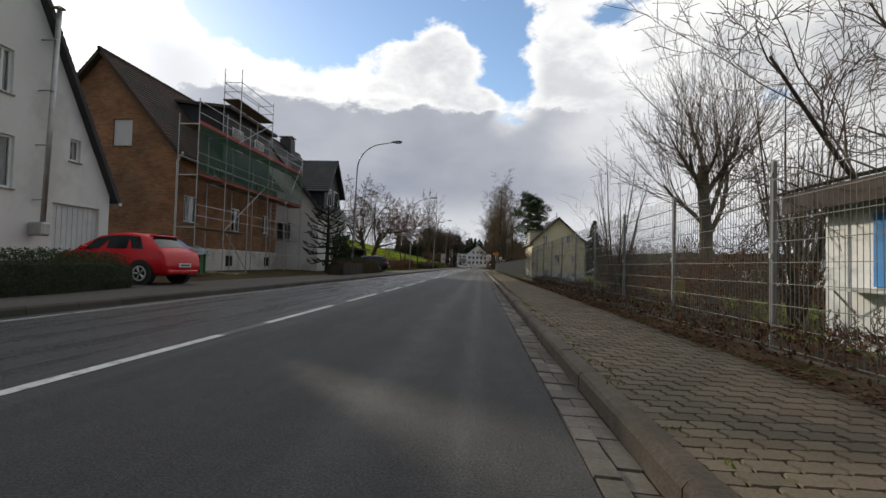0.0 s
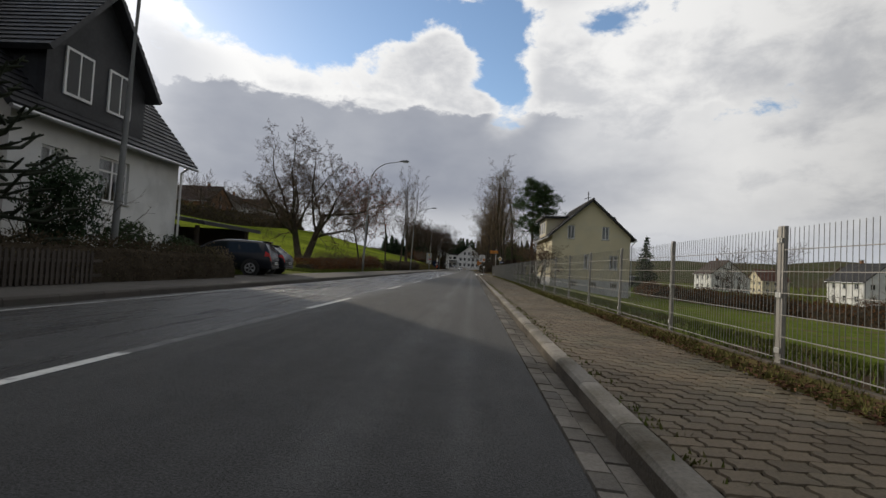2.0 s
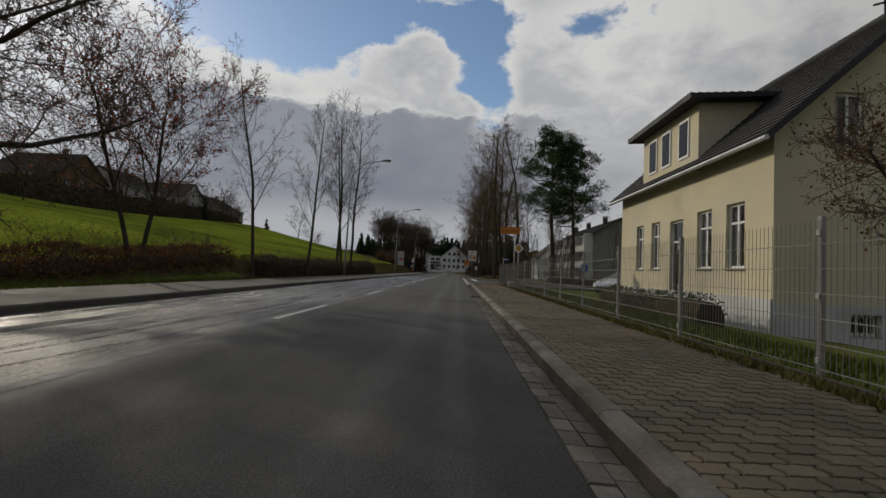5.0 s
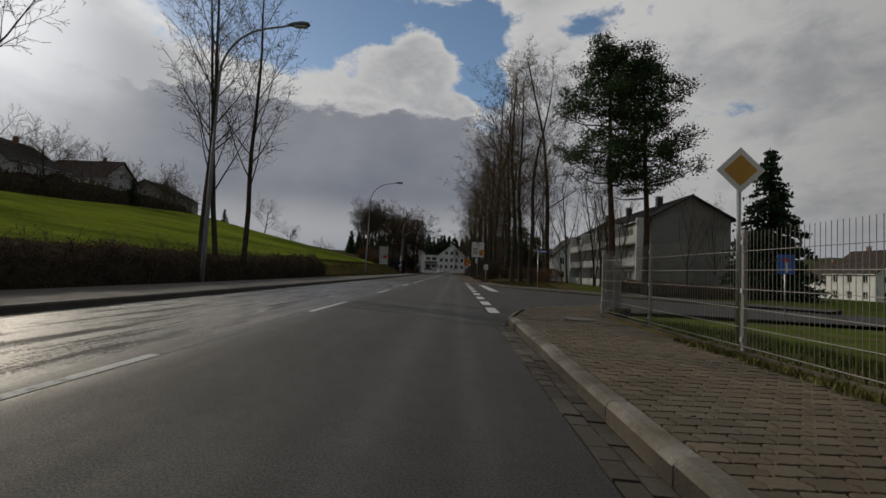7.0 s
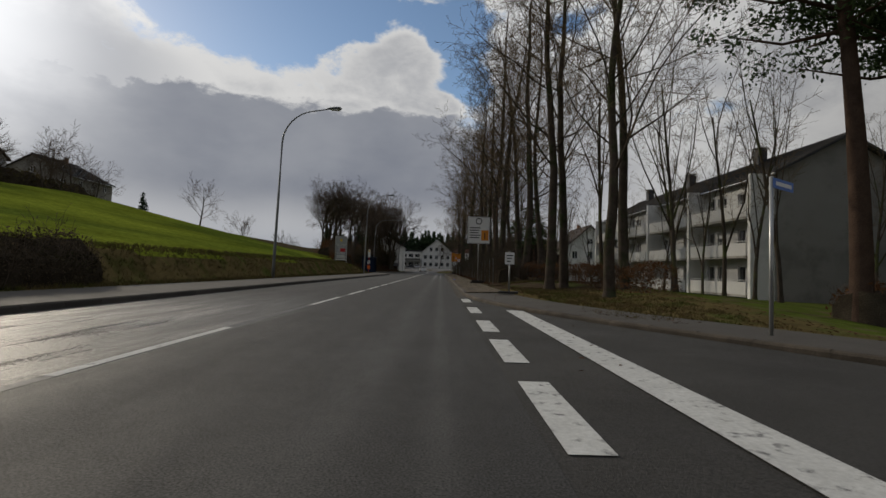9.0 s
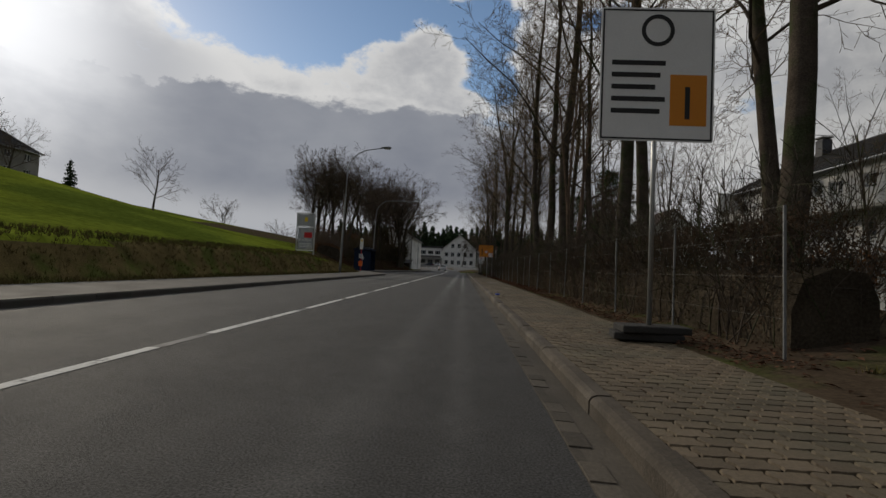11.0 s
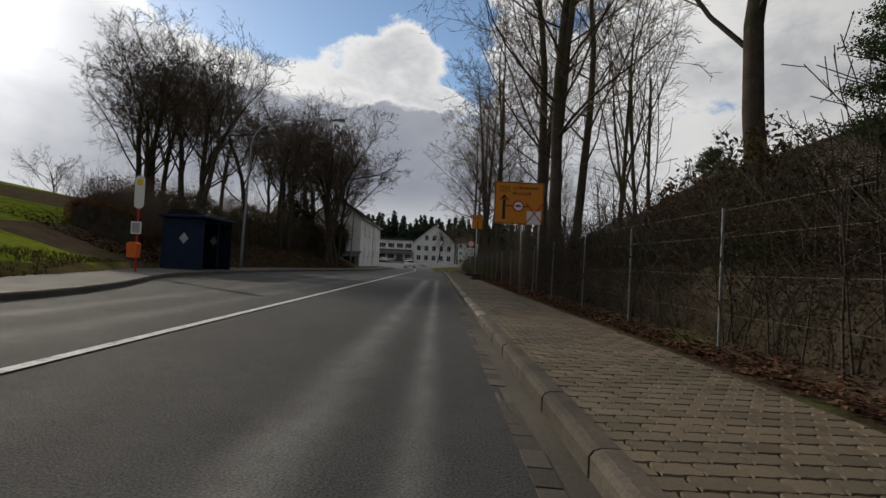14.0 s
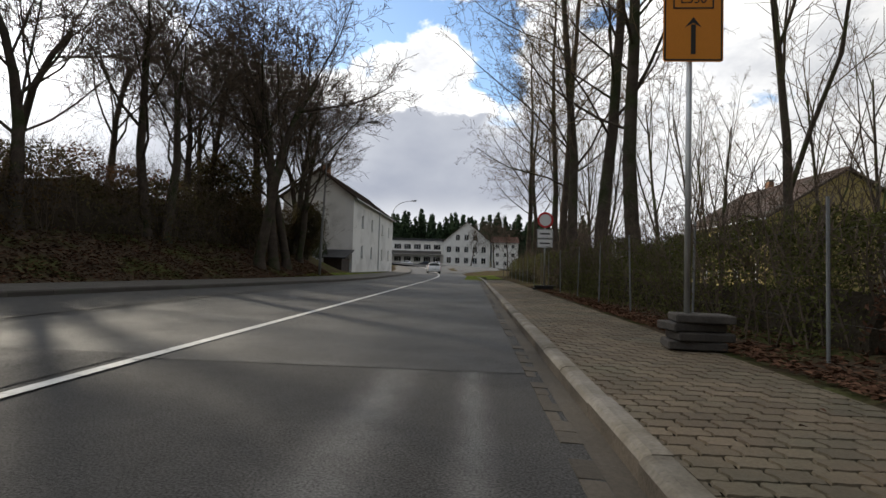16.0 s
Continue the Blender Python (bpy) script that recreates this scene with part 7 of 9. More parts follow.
    # cut-back trees by the workshop
    pol = bare_tree("pollard", 81, "pollard", 3.0, 0.165, "bark_pale", "twig")
    pol2 = bare_tree("pollard", 82, "pollard", 2.8, 0.165, "bark_pale", "twig")
    plant("pollard_tree", pol, 12.0, 26.8, 1.95, 0, "pollarded tree with a broom of long bare shoots", group="pollards", squash=1.15)
    plant("pollard_tree", pol2, 18.5, 30.5, 1.5, 70, "pollarded tree with a broom of long bare shoots", group="pollards")
    ms = bare_tree("coppice", 83, "whips", 6.6, 0.055, "bark", "twig", stems=9, spread=0.26)
    plant("coppice_tree", ms, 8.4, 13.6, 1.0, 0, "slender many-stemmed bare tree behind the fence", group="coppiced trees")
    plant("coppice_tree", ms, 6.4, 23.4, 0.95, 60, "slender many-stemmed bare tree behind the fence", group="coppiced trees")
    plant("coppice_tree", ms, 12.6, 20.5, 1.15, 120, "slender many-stemmed bare tree behind the fence", group="coppiced trees")
    for x, y, q in ((6.6, 153.0, 10),):
        plant("pollard_tree", pol2, x, y, 0.8, q, "cut-back tree stump with long thin shoots in the hedge", group="pollards")
    ms = bare_tree("stool", 87, "poles", 13.0, 0.12, "bark_orange", "twig_pale", stems=4, spread=0.045)
    plant("coppice_tree", ms, 5.9, 158.5, 1.0, 40, "cluster of four slender pale stems in the hedge", group="coppiced trees")
    rt = bare_tree("roadside_tree", 85, "round", 4.2, 0.17)
    plant("roadside_tree", rt, 9.9, 10.9, 1.3, 215, "leafless tree reaching over the fence")
    # the dense small tree before the cream house
    ms = bare_tree("shade_tree", 91, "dense", 2.8, 0.09, "bark", "twig", stems=3, spread=0.3)
    ms = ms + [leafy_extra(19, ms[1], 5000, 0.026, "leaf_brown")]
    plant("ornamental_tree", ms, 5.35, 64.6, 1.05, 0, "dense low-branched tree with withered leaves before the house")
    # grove behind the bus stop
    gr = [bare_tree("grove_tree", s, "light", 7.2, 0.19) for s in (101, 102)]
    for i in range(17):
        y = rnd.uniform(205, 232)
        x = max(left_edge(y) - 5.5 - rnd.random() * 15, -0.70 * (y - 173.7))
        plant("grove_tree", gr[i % 2], x, y, rnd.uniform(1.1, 1.45), rnd.uniform(0, 360), "leafless tree in the wooded bank", group="trees on the wooded bank")
    for i, (x, y, s) in enumerate(((-17.2, 202.5, 1.25), (-19.8, 205.5, 1.3), (-15.6, 207.5, 1.2), (-23.0, 205.0, 1.25), (-14.6, 212.8, 1.2))):
        plant("grove_tree", gr[i % 2], x, y, s, i * 67 + 20, "leafless tree in the wooded bank", group="trees on the wooded bank")
    for i, (x, y, s) in enumerate(((-11.4, 217.4, 1.15), (-11.2, 218.8, 1.2), (-11.0, 220.2, 1.1), (-11.6, 224.0, 0.95))):
        plant("grove_tree", gr[i % 2], x, y, s * 1.25, i * 100, "tall leafless tree at the edge of the wooded bank", group="trees on the wooded bank")
    fr = [bare_tree("far_tree", s, "far", 7.2, 0.19) for s in (111, 112)]
    # single trees along the crest of the meadow, and round the hill houses
    for i, (x, y, s) in enumerate(((-48, 205, 0.9), (-50, 232, 0.85), (-60, 182, 1.0), (-46, 250, 0.9), (-58, 160, 0.9), (-56, 140, 0.9), (-54, 118, 0.9), (-52, 100, 1.0), (-48, 84, 1.0), (-40, 64, 1.0), (-34, 56, 0.9), (-30, 62, 0.8), (-26, 54, 0.7))):
        plant("field_tree", fr[i % 2], x, y, s, i * 50, "leafless tree at the upper edge of the meadow", group="trees on the hill")
    for i in range(30):
        y = 70 + i * 4.3 + rnd.uniform(-1.5, 1.5)
        plant("field_tree", fr[i % 2], -58 - 0.02 * y + rnd.uniform(-3.5, 5.5), y, rnd.uniform(0.5, 0.95), i * 71, "leafless tree among the hillside gardens", group="trees on the hill")
    hc = spruce_meshes(73, 6.0, 1.5)
    for i, (x, y) in enumerate(((-54, 196), (-58, 128), (-60, 108), (-57, 168))):
        plant("conifer", hc, x, y, 0.9, i * 70, "dark conifer beside the hill houses", group="conifers on the hill")
    # woods and trees at the end of the view
    fs = [spruce_meshes(74, 13.0, 3.4, density=0.14, size=0.62), spruce_meshes(75, 14.0, 3.4, density=0.14, size=0.62)]
    for i in range(130):
        x = -66 + i * 0.85 + rnd.uniform(-1, 1)
        y = 394 + rnd.uniform(-12, 14)
        plant("forest_spruce", fs[i % 2], x, y, rnd.uniform(0.85, 1.4), rnd.uniform(0, 360), "dark spruce of the wood behind the houses", group="spruce wood", z=2.0 + rnd.uniform(2.5, 4.5))
    plant("large_tree", gr[0], -0.6, 338, 1.15, 10, "leafless tree before the gabled house", group="trees at the bend", z=1.2)
    plant("large_tree", gr[1], 6.2, 336, 1.35, 60, "leafless tree before the gabled house", group="trees at the bend", z=1.2)
    plant("large_tree", gr[1], 9.8, 330, 1.1, 160, "leafless tree before the gabled house", group="trees at the bend", z=1.2)
    for i in range(12):
        plant("tree", fr[i % 2], 14 + i * 5 + rnd.uniform(-2, 2), 250 + rnd.uniform(0, 60), rnd.uniform(0.9, 1.2), rnd.uniform(0, 360), "leafless tree in the far gardens", group="far garden trees")
    for i in range(14):
        x, y = rnd.uniform(24, 75), rnd.uniform(45, 125)
        plant("garden_tree", fr[i % 2], x, y, rnd.uniform(0.4, 0.7), rnd.uniform(0, 360), "small leafless garden tree", group="garden trees")


def build_hedges():
    # dark bank planting under the meadow
    hedge_run("bank_hedge", [(-10.6, 86), (-10.7, 112), (-11.0, 123)], 1.0, 1.15, "leaf_dull", 19000, 0.05, "rough brown and green planting on the bank", ragged=0.3, twigs=420, seed=5, twig_h=1.0)
    hedge_run("scrub", [(-12.4, 60), (-13.0, 70), (-12.2, 85)], 2.4, 0.75, "leaf_brown", 15000, 0.06, "low reddish brown scrub under the old trees", ragged=0.4, twigs=260, seed=6, core_size=0.6, twig_h=1.5)
    # clipped hedge with pickets in front of the slate house
    hedge_run("garden_hedge", [(-8.8, 29.5), (-8.9, 41.4)], 1.0, 1.3, "leaf_dull", 9000, 0.035, "clipped dark hedge behind low pickets", ragged=0.07, seed=7)
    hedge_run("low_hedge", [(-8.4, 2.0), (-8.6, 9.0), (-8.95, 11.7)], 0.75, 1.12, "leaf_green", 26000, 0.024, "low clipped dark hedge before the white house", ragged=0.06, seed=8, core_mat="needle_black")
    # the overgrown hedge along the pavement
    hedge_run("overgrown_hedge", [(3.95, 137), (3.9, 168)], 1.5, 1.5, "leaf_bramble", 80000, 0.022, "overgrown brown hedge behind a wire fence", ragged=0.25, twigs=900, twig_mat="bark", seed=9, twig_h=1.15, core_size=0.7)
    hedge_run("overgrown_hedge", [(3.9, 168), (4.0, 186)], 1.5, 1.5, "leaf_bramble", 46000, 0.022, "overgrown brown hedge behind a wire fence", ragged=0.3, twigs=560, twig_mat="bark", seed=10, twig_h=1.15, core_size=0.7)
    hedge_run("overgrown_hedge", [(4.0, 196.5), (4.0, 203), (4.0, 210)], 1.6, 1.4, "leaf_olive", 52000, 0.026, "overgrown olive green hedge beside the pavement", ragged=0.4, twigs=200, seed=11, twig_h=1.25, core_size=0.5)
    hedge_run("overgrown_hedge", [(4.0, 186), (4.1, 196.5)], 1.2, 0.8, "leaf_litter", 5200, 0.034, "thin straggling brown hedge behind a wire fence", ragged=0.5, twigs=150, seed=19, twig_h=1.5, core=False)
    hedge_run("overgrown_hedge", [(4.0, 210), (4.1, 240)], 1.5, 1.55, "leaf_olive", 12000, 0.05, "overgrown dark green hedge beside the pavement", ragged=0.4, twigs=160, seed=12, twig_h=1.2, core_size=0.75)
    hedge_run("shrub_thicket", [(5.6, 183.0), (5.6, 195.0)], 1.2, 0.8, "leaf_olive", 1500, 0.04, "loose bare shrubs with a few green leaves behind the hedge", "shrubs", ragged=0.5, twigs=40, core=False, seed=52, twig_h=1.3)
    # evergreen bushes on the wooded bank
    bush("evergreen_bush", 61, 6.0, 5.0, 5.6, "leaf_hedge", 17000, 0.075, "large dark evergreen bush among bare trees", -16.0, 221.5)
    bush("evergreen_bush", 62, 3.2, 3.6, 4.6, "leaf_hedge", 9000, 0.075, "dark evergreen bush at the edge of the wood", -12.0, 226.5)
    hedge_run("flats_hedge", [(8.5, 126), (8.2, 136), (5.5, 140)], 1.2, 1.1, "leaf_brown", 6500, 0.05, "low brown hedge in front of the flats", ragged=0.35, twigs=260, seed=12, core=False)
    hedge_run("flats_hedge", [(11.5, 121), (16, 123), (24, 127), (33, 132)], 1.5, 1.1, "leaf_brown", 9000, 0.06, "dark rough hedge before the gable of the flats", ragged=0.4, twigs=260, seed=47)
    hedge_run("house_hedge", [(6.4, 72.5), (6.4, 81)], 0.8, 0.85, "leaf_green", 2600, 0.04, "clipped green hedge before the cream house", ragged=0.06, seed=13)
    hedge_run("wood_edge", [(-17.8, 199), (-16.8, 206), (-15.2, 214), (-14.0, 222), (-14.0, 231)], 3.4, 2.3, "leaf_hedge", 26000, 0.07, "dark brambles and ivy along the wooded bank", ragged=0.7, twigs=480, seed=14, twig_h=1.3, core_size=0.6)
    hedge_run("bramble_bank", [(-16.8, 192.6), (-17.6, 195), (-18.8, 199)], 3.4, 1.7, "leaf_brown", 14000, 0.06, "reddish brown brambles behind the bus stop", ragged=0.5, twigs=420, seed=44, twig_h=1.3)
    hedge_run("wood_edge", [(-22, 200), (-21, 212), (-18.5, 222), (-18, 232)], 4.0, 2.7, "leaf_brown", 18000, 0.08, "brown overgrown undergrowth in the wood", ragged=0.7, twigs=240, seed=45, twig_h=1.25, core_size=0.65)
    hedge_run("hill_thicket", [(-46, 58), (-51, 84), (-55, 112), (-57, 140), (-59, 168), (-60, 190)], 4.5, 3.2, "leaf_hedge", 9000, 0.22, "dark overgrown hedge along the top of the meadow", ragged=0.6, twigs=150, seed=46, twig_h=1.4)
    hedge_run("fence_weeds", [(3.15, -4), (3.2, 26)], 0.75, 0.32, "leaf_litter", 9000, 0.03, "weeds and dead leaves at the fence's foot", ragged=0.6, twigs=330, core=False, seed=15, twig_h=1.2)
    hedge_run("sapling_thicket", [(6.2, 24.5), (7.2, 29.5)], 2.0, 3.6, "leaf_brown", 0, 0.05, "tall thin bare saplings behind the fence", "saplings", twigs=22, core=False, seed=36, twig_h=1.2)
    hedge_run("garden_thicket", [(7.4, 26.5), (10.2, 34.0)], 2.2, 1.9, "leaf_litter", 7000, 0.05, "brown bramble thicket behind the fence", ragged=0.5, twigs=240, seed=49, twig_h=1.3, core_size=0.55)
    hedge_run("garden_thicket", [(7.2, 12), (8.5, 19), (9.2, 26.5)], 3.0, 1.6, "leaf_brown", 9000, 0.05, "brown thicket below the road", ragged=0.5, twigs=260, seed=16, core=False, twig_h=1.3)
    hedge_run("garden_thicket", [(27, 30), (25, 48), (22, 66), (20.5, 84)], 2.6, 1.3, "leaf_brown", 15000, 0.08, "brown garden hedge beyond the lawn", ragged=0.6, twigs=200, seed=48, twig_h=1.3)
    # garden plants by the slate house
    bush("conifer_bush", 17, 2.1, 2.1, 3.3, "needle_dark", 6500, 0.05, "dense dark evergreen bush by the white house", -10.4, 35.9)
    bush("evergreen_bush", 18, 1.8, 2.2, 1.9, "leaf_green", 2400, 0.06, "dark evergreen bush under the window", -10.6, 38.6)
    bush("evergreen_bush", 19, 1.5, 1.5, 1.6, "leaf_green", 1600, 0.06, "dark evergreen bush under the window", -10.4, 41.0)
    w = Wood(23)
    w.tube("trunk", [Vector((0, 0, -0.2)), Vector((0.05, 0, 2.2)), Vector((0, 0.05, 4.7))], [0.15, 0.12, 0.05], 8)
    rm = random.Random(5)
    for k in range(40):
        # whorls of long rope-like arms: the low ones sag, the high ones reach up
        f = (k // 5 + rm.uniform(-0.15, 0.15)) / 8
        z = 0.95 + 3.6 * f
        a = k * math.tau / 5 + (k // 5) * 0.63 + rm.uniform(-0.25, 0.25)
        ln = (2.0 - 1.0 * max(0.0, f)) * rm.uniform(0.7, 1.1)
        rise = -0.22 + 0.95 * f
        d = Vector((math.cos(a), math.sin(a), 0.0))
        o = Vector((0, 0, z))
        p = [o, o + d * ln * 0.4 + Vector((0, 0, rise * ln * 0.32)), o + d * ln * 0.75 + Vector((0, 0, rise * ln * 0.7)), o + d * ln + Vector((0, 0, rise * ln + 0.2 * ln))]
        w.tube("trunk", p, [0.035, 0.045, 0.045, 0.02], 6)
        for j in range(4):
            q = p[1].lerp(p[3], 0.1 + 0.24 * j)
            side = Vector((-d.y, d.x, rm.uniform(0.1, 0.6))) * (1 if j % 2 else -1)
            side.z = abs(side.z)
            e = q + side * ln * 0.22 + d * ln * 0.16
            w.tube("trunk", [q, q.lerp(e, 0.55), e], [0.035, 0.038, 0.018], 5)
    plant("monkey_puzzle_tree", w.meshes("monkey_puzzle", "needle_black", "twig"), -10.6, 33.6, 1.0, 0, "young monkey puzzle tree with thick dark rope-like arms")
    bush("roadside_thicket", 25, 3.0, 3.0, 3.4, "leaf_hedge", 2600, 0.07, "dark evergreen thicket at the foot of the wooded bank", -13.2, 219.5)
    bush("roadside_thicket", 26, 3.2, 3.2, 3.8, "leaf_hedge", 3000, 0.07, "dark evergreen thicket at the foot of the wooded bank", -12.6, 227.5)
    for i, (x, y, w, h) in enumerate(((6.6, 177.5, 3.4, 3.9), (7.0, 181.0, 3.4, 3.6), (7.6, 184.2, 3.0, 3.2))):
        bush("overgrown_bush", 60 + i, w, w, h, ("leaf_hedge", "leaf_brown")[i % 2], 3600, 0.07, "overgrown brown bush before the dark shed", x, y, group="bushes by the shed")
    bush("roadside_thicket", 27, 2.6, 2.6, 2.4, "leaf_green", 2000, 0.07, "dark rounded shrub beside the long house", -12.9, 231.5)


def scatter(name, area, n, size, mat, label, seed, lift=0.012):
    r = random.Random(seed)
    V, F = [], []
    for _ in range(n):
        x, y = area(r)
        z = (0.13 + 0.022 * (x - 1.05) + 0.012 if x < 2.5 and x > 1.05 else land(x, y)) + lift
        a, s = r.uniform(0, math.tau), size * r.uniform(0.5, 1.3)
        u, v = Vector((math.cos(a), math.sin(a), r.uniform(-0.3, 0.3))), Vector((-math.sin(a), math.cos(a), r.uniform(-0.3, 0.3)))
        p = Vector((x, y, z + r.uniform(0, 0.02)))
        i = len(V)
        V += [p - u * s, p + v * s * 0.55 + Vector((0, 0, 0.25 * s)), p + u * s, p - v * s * 0.55 + Vector((0, 0, 0.25 * s))]
        F.append((i, i + 1, i + 2, i + 3))
    tagged(new(name, mesh_from(name, V, F, mat)), label, "leaf litter", kind="stuff")


def grass_tufts(name, area, n, h, label, seed, mat="grass"):
    r = random.Random(seed)
    V, F = [], []
    for _ in range(n):
        x, y, z = area(r)
        for _ in range(4):
            a = r.uniform(0, math.tau)
            hh = h * r.uniform(0.5, 1.3)
            dx, dy = math.cos(a) * 0.012, math.sin(a) * 0.012
            bx, by = r.gauss(0, 0.35) * hh, r.gauss(0, 0.35) * hh
            ox, oy = x + r.gauss(0, 0.03), y + r.gauss(0, 0.03)
            i = len(V)
            V += [(ox - dx, oy - dy, z - 0.01), (ox + dx, oy + dy, z - 0.01), (ox + bx, oy + by, z + hh)]
            F.append((i, i + 1, i + 2))
    tagged(new(name, mesh_from(name, V, F, mat)), label, "grass", kind="stuff")


def build_litter():
    scatter("dead_leaves", lambda r: (2.5 + abs(r.gauss(0, 0.45)), r.uniform(136, 214)), 15000, 0.032, "leaf_litter", "fallen red-brown leaves along the hedge foot", 31)
    scatter("dead_leaves", lambda r: (2.55 + abs(r.gauss(0, 0.4)), r.uniform(150, 206)), 13000, 0.043, "leaf_litter", "fallen red-brown leaves along the hedge foot", 37)
    scatter("dead_leaves", lambda r: (r.uniform(3.2, 7.0), r.uniform(182, 200)), 9000, 0.05, "leaf_litter", "fallen brown leaves behind the wire fence", 38)
    scatter("dead_leaves", lambda r: (2.35 + abs(r.gauss(0, 0.3)), r.uniform(-4, 34)), 9000, 0.026, "leaf_litter", "fallen brown leaves along the fence foot", 32)
    scatter("dead_leaves", lambda r: (r.uniform(1.06, 2.5), r.uniform(-4, 236)), 700, 0.025, "leaf_litter", "stray leaves on the pavement", 33)
    scatter("dead_leaves", lambda r: ((lambda y: (left_edge(y) - 2.8 - abs(r.gauss(0, 3.5)), y))(r.uniform(190, 226))), 26000, 0.07, "leaf_litter", "fallen leaves on the wooded bank", 34)
    scatter("dead_leaves", lambda r: (-r.uniform(11.5, 15.5), r.uniform(64, 86)), 3000, 0.06, "leaf_litter", "fallen leaves under the old trees", 35)
    grass_tufts("kerb_weeds", lambda r: ((lambda y: (1.06 + abs(r.gauss(0, 0.06)), y, 0.12))(r.choice((r.uniform(-4, 60), r.uniform(10, 52))))), 420, 0.028, "weeds and moss growing behind the kerb", 41)
    grass_tufts("verge_grass", lambda r: ((lambda y: (r.uniform(2.42 + 0.26 * smoothstep(40, 56, y), 2.95), y, 0.17))(r.uniform(27, 90))), 5200, 0.055, "rough grass between the paving and the fence", 46, "grass_dry")
    grass_tufts("verge_grass", lambda r: ((lambda x, y: (x, y, land(x, y)))(r.uniform(3.0, 6.0), r.uniform(28, 94))), 9000, 0.10, "rough grass behind the low fence", 42)
    grass_tufts("verge_grass", lambda r: ((lambda x, y: (x, y, land(x, y)))(-r.uniform(9.3, 12.5), r.uniform(54, 92))), 6000, 0.10, "rough grass on the verge", 43)
    grass_tufts("dry_grass", lambda r: ((lambda x, y: (x, y, land(x, y)))(-r.uniform(9.6, 13.4), r.uniform(119, 190))), 11000, 0.15, "dead brown grass on the bank", 45, "dry_grass")
    grass_tufts("verge_grass", lambda r: ((lambda x, y: (x, y, land(x, y)))(r.uniform(3.4, 7.5), r.uniform(117, 136))), 5000, 0.07, "rough grass beside the side road", 44, "dry_grass")
    scatter("dead_leaves", lambda r: (r.uniform(2.6, 9), r.uniform(112, 137)), 2500, 0.05, "leaf_litter", "fallen leaves on the verge by the side road", 36)


# ---- fences ----
def fence_panel(h, width, wire="fence_wire", rail="fence_rail"):
    """A double-rod mesh panel."""
    V, F = [], []

    def rod(x0, x1, y0, y1, z0, z1):
        i = len(V)
        V.extend([(x0, y0, z0), (x1, y0, z0), (x1, y1, z0), (x0, y1, z0), (x0, y0, z1), (x1, y0, z1), (x1, y1, z1), (x0, y1, z1)])
        for f in ((0, 1, 5, 4), (1, 2, 6, 5), (2, 3, 7, 6), (3, 0, 4, 7), (4, 5, 6, 7), (3, 2, 1, 0)):
            F.append(tuple(i + k for k in f))

    n = int(width / 0.06)
    for k in range(n + 1):
        y = k * width / n
        rod(-0.002, 0.002, y - 0.002, y + 0.002, 0.0, h)
    wires = len(F)
    z = 0.03
    while z < h:
        for x in (-0.009, 0.003):
            rod(x, x + 0.006, 0, width, z - 0.003, z + 0.003)
        z += 0.2
    me = mesh_from("mesh_panel", V, F, wire)
    me.materials.append(M[rail])
    me.polygons.foreach_set("material_index", [0 if i < wires else 1 for i in range(len(F))])
    return me


def build_fence(name, label, points, h, base_z, spacing=2.5, dimmed=False):
    f = thing(name, label, "fence")
    panel = fence_panel(h, spacing - 0.05, *(("wire_shaded", "rail_shaded") if dimmed else ()))
    postm = mesh_of("fence_post", new_box(-0.02, 0.02, -0.03, 0.03, -0.15, h + 0.06, bevel=0.004), "post_grey" if dimmed else "fence_rail")
    clip = mesh_of("clamp", new_box(-0.032, -0.0205, -0.022, 0.022, 0, 0.05, bevel=0.003), "galvanised")
    x, y0, y1 = points
    y = y0
    while y < y1 + 0.01:
        p = part("fence_post", postm, "", f)
        p.matrix_basis = pose(x, y, base_z, random.uniform(-0.4, 0.4), random.uniform(-0.4, 0.4))
        for k in range(3):
            c = part("clamp", clip, "", p)
            c.matrix_basis = pose(0, 0, 0.1 + k * (h - 0.2) / 2)
        if y + spacing < y1 + 0.01:
            q = part("mesh_panel", panel, "", f)
            q.matrix_basis = pose(x - 0.03, y + 0.025, base_z + 0.03, 0, random.uniform(-0.3, 0.3), 0)
        y += spacing
    return f


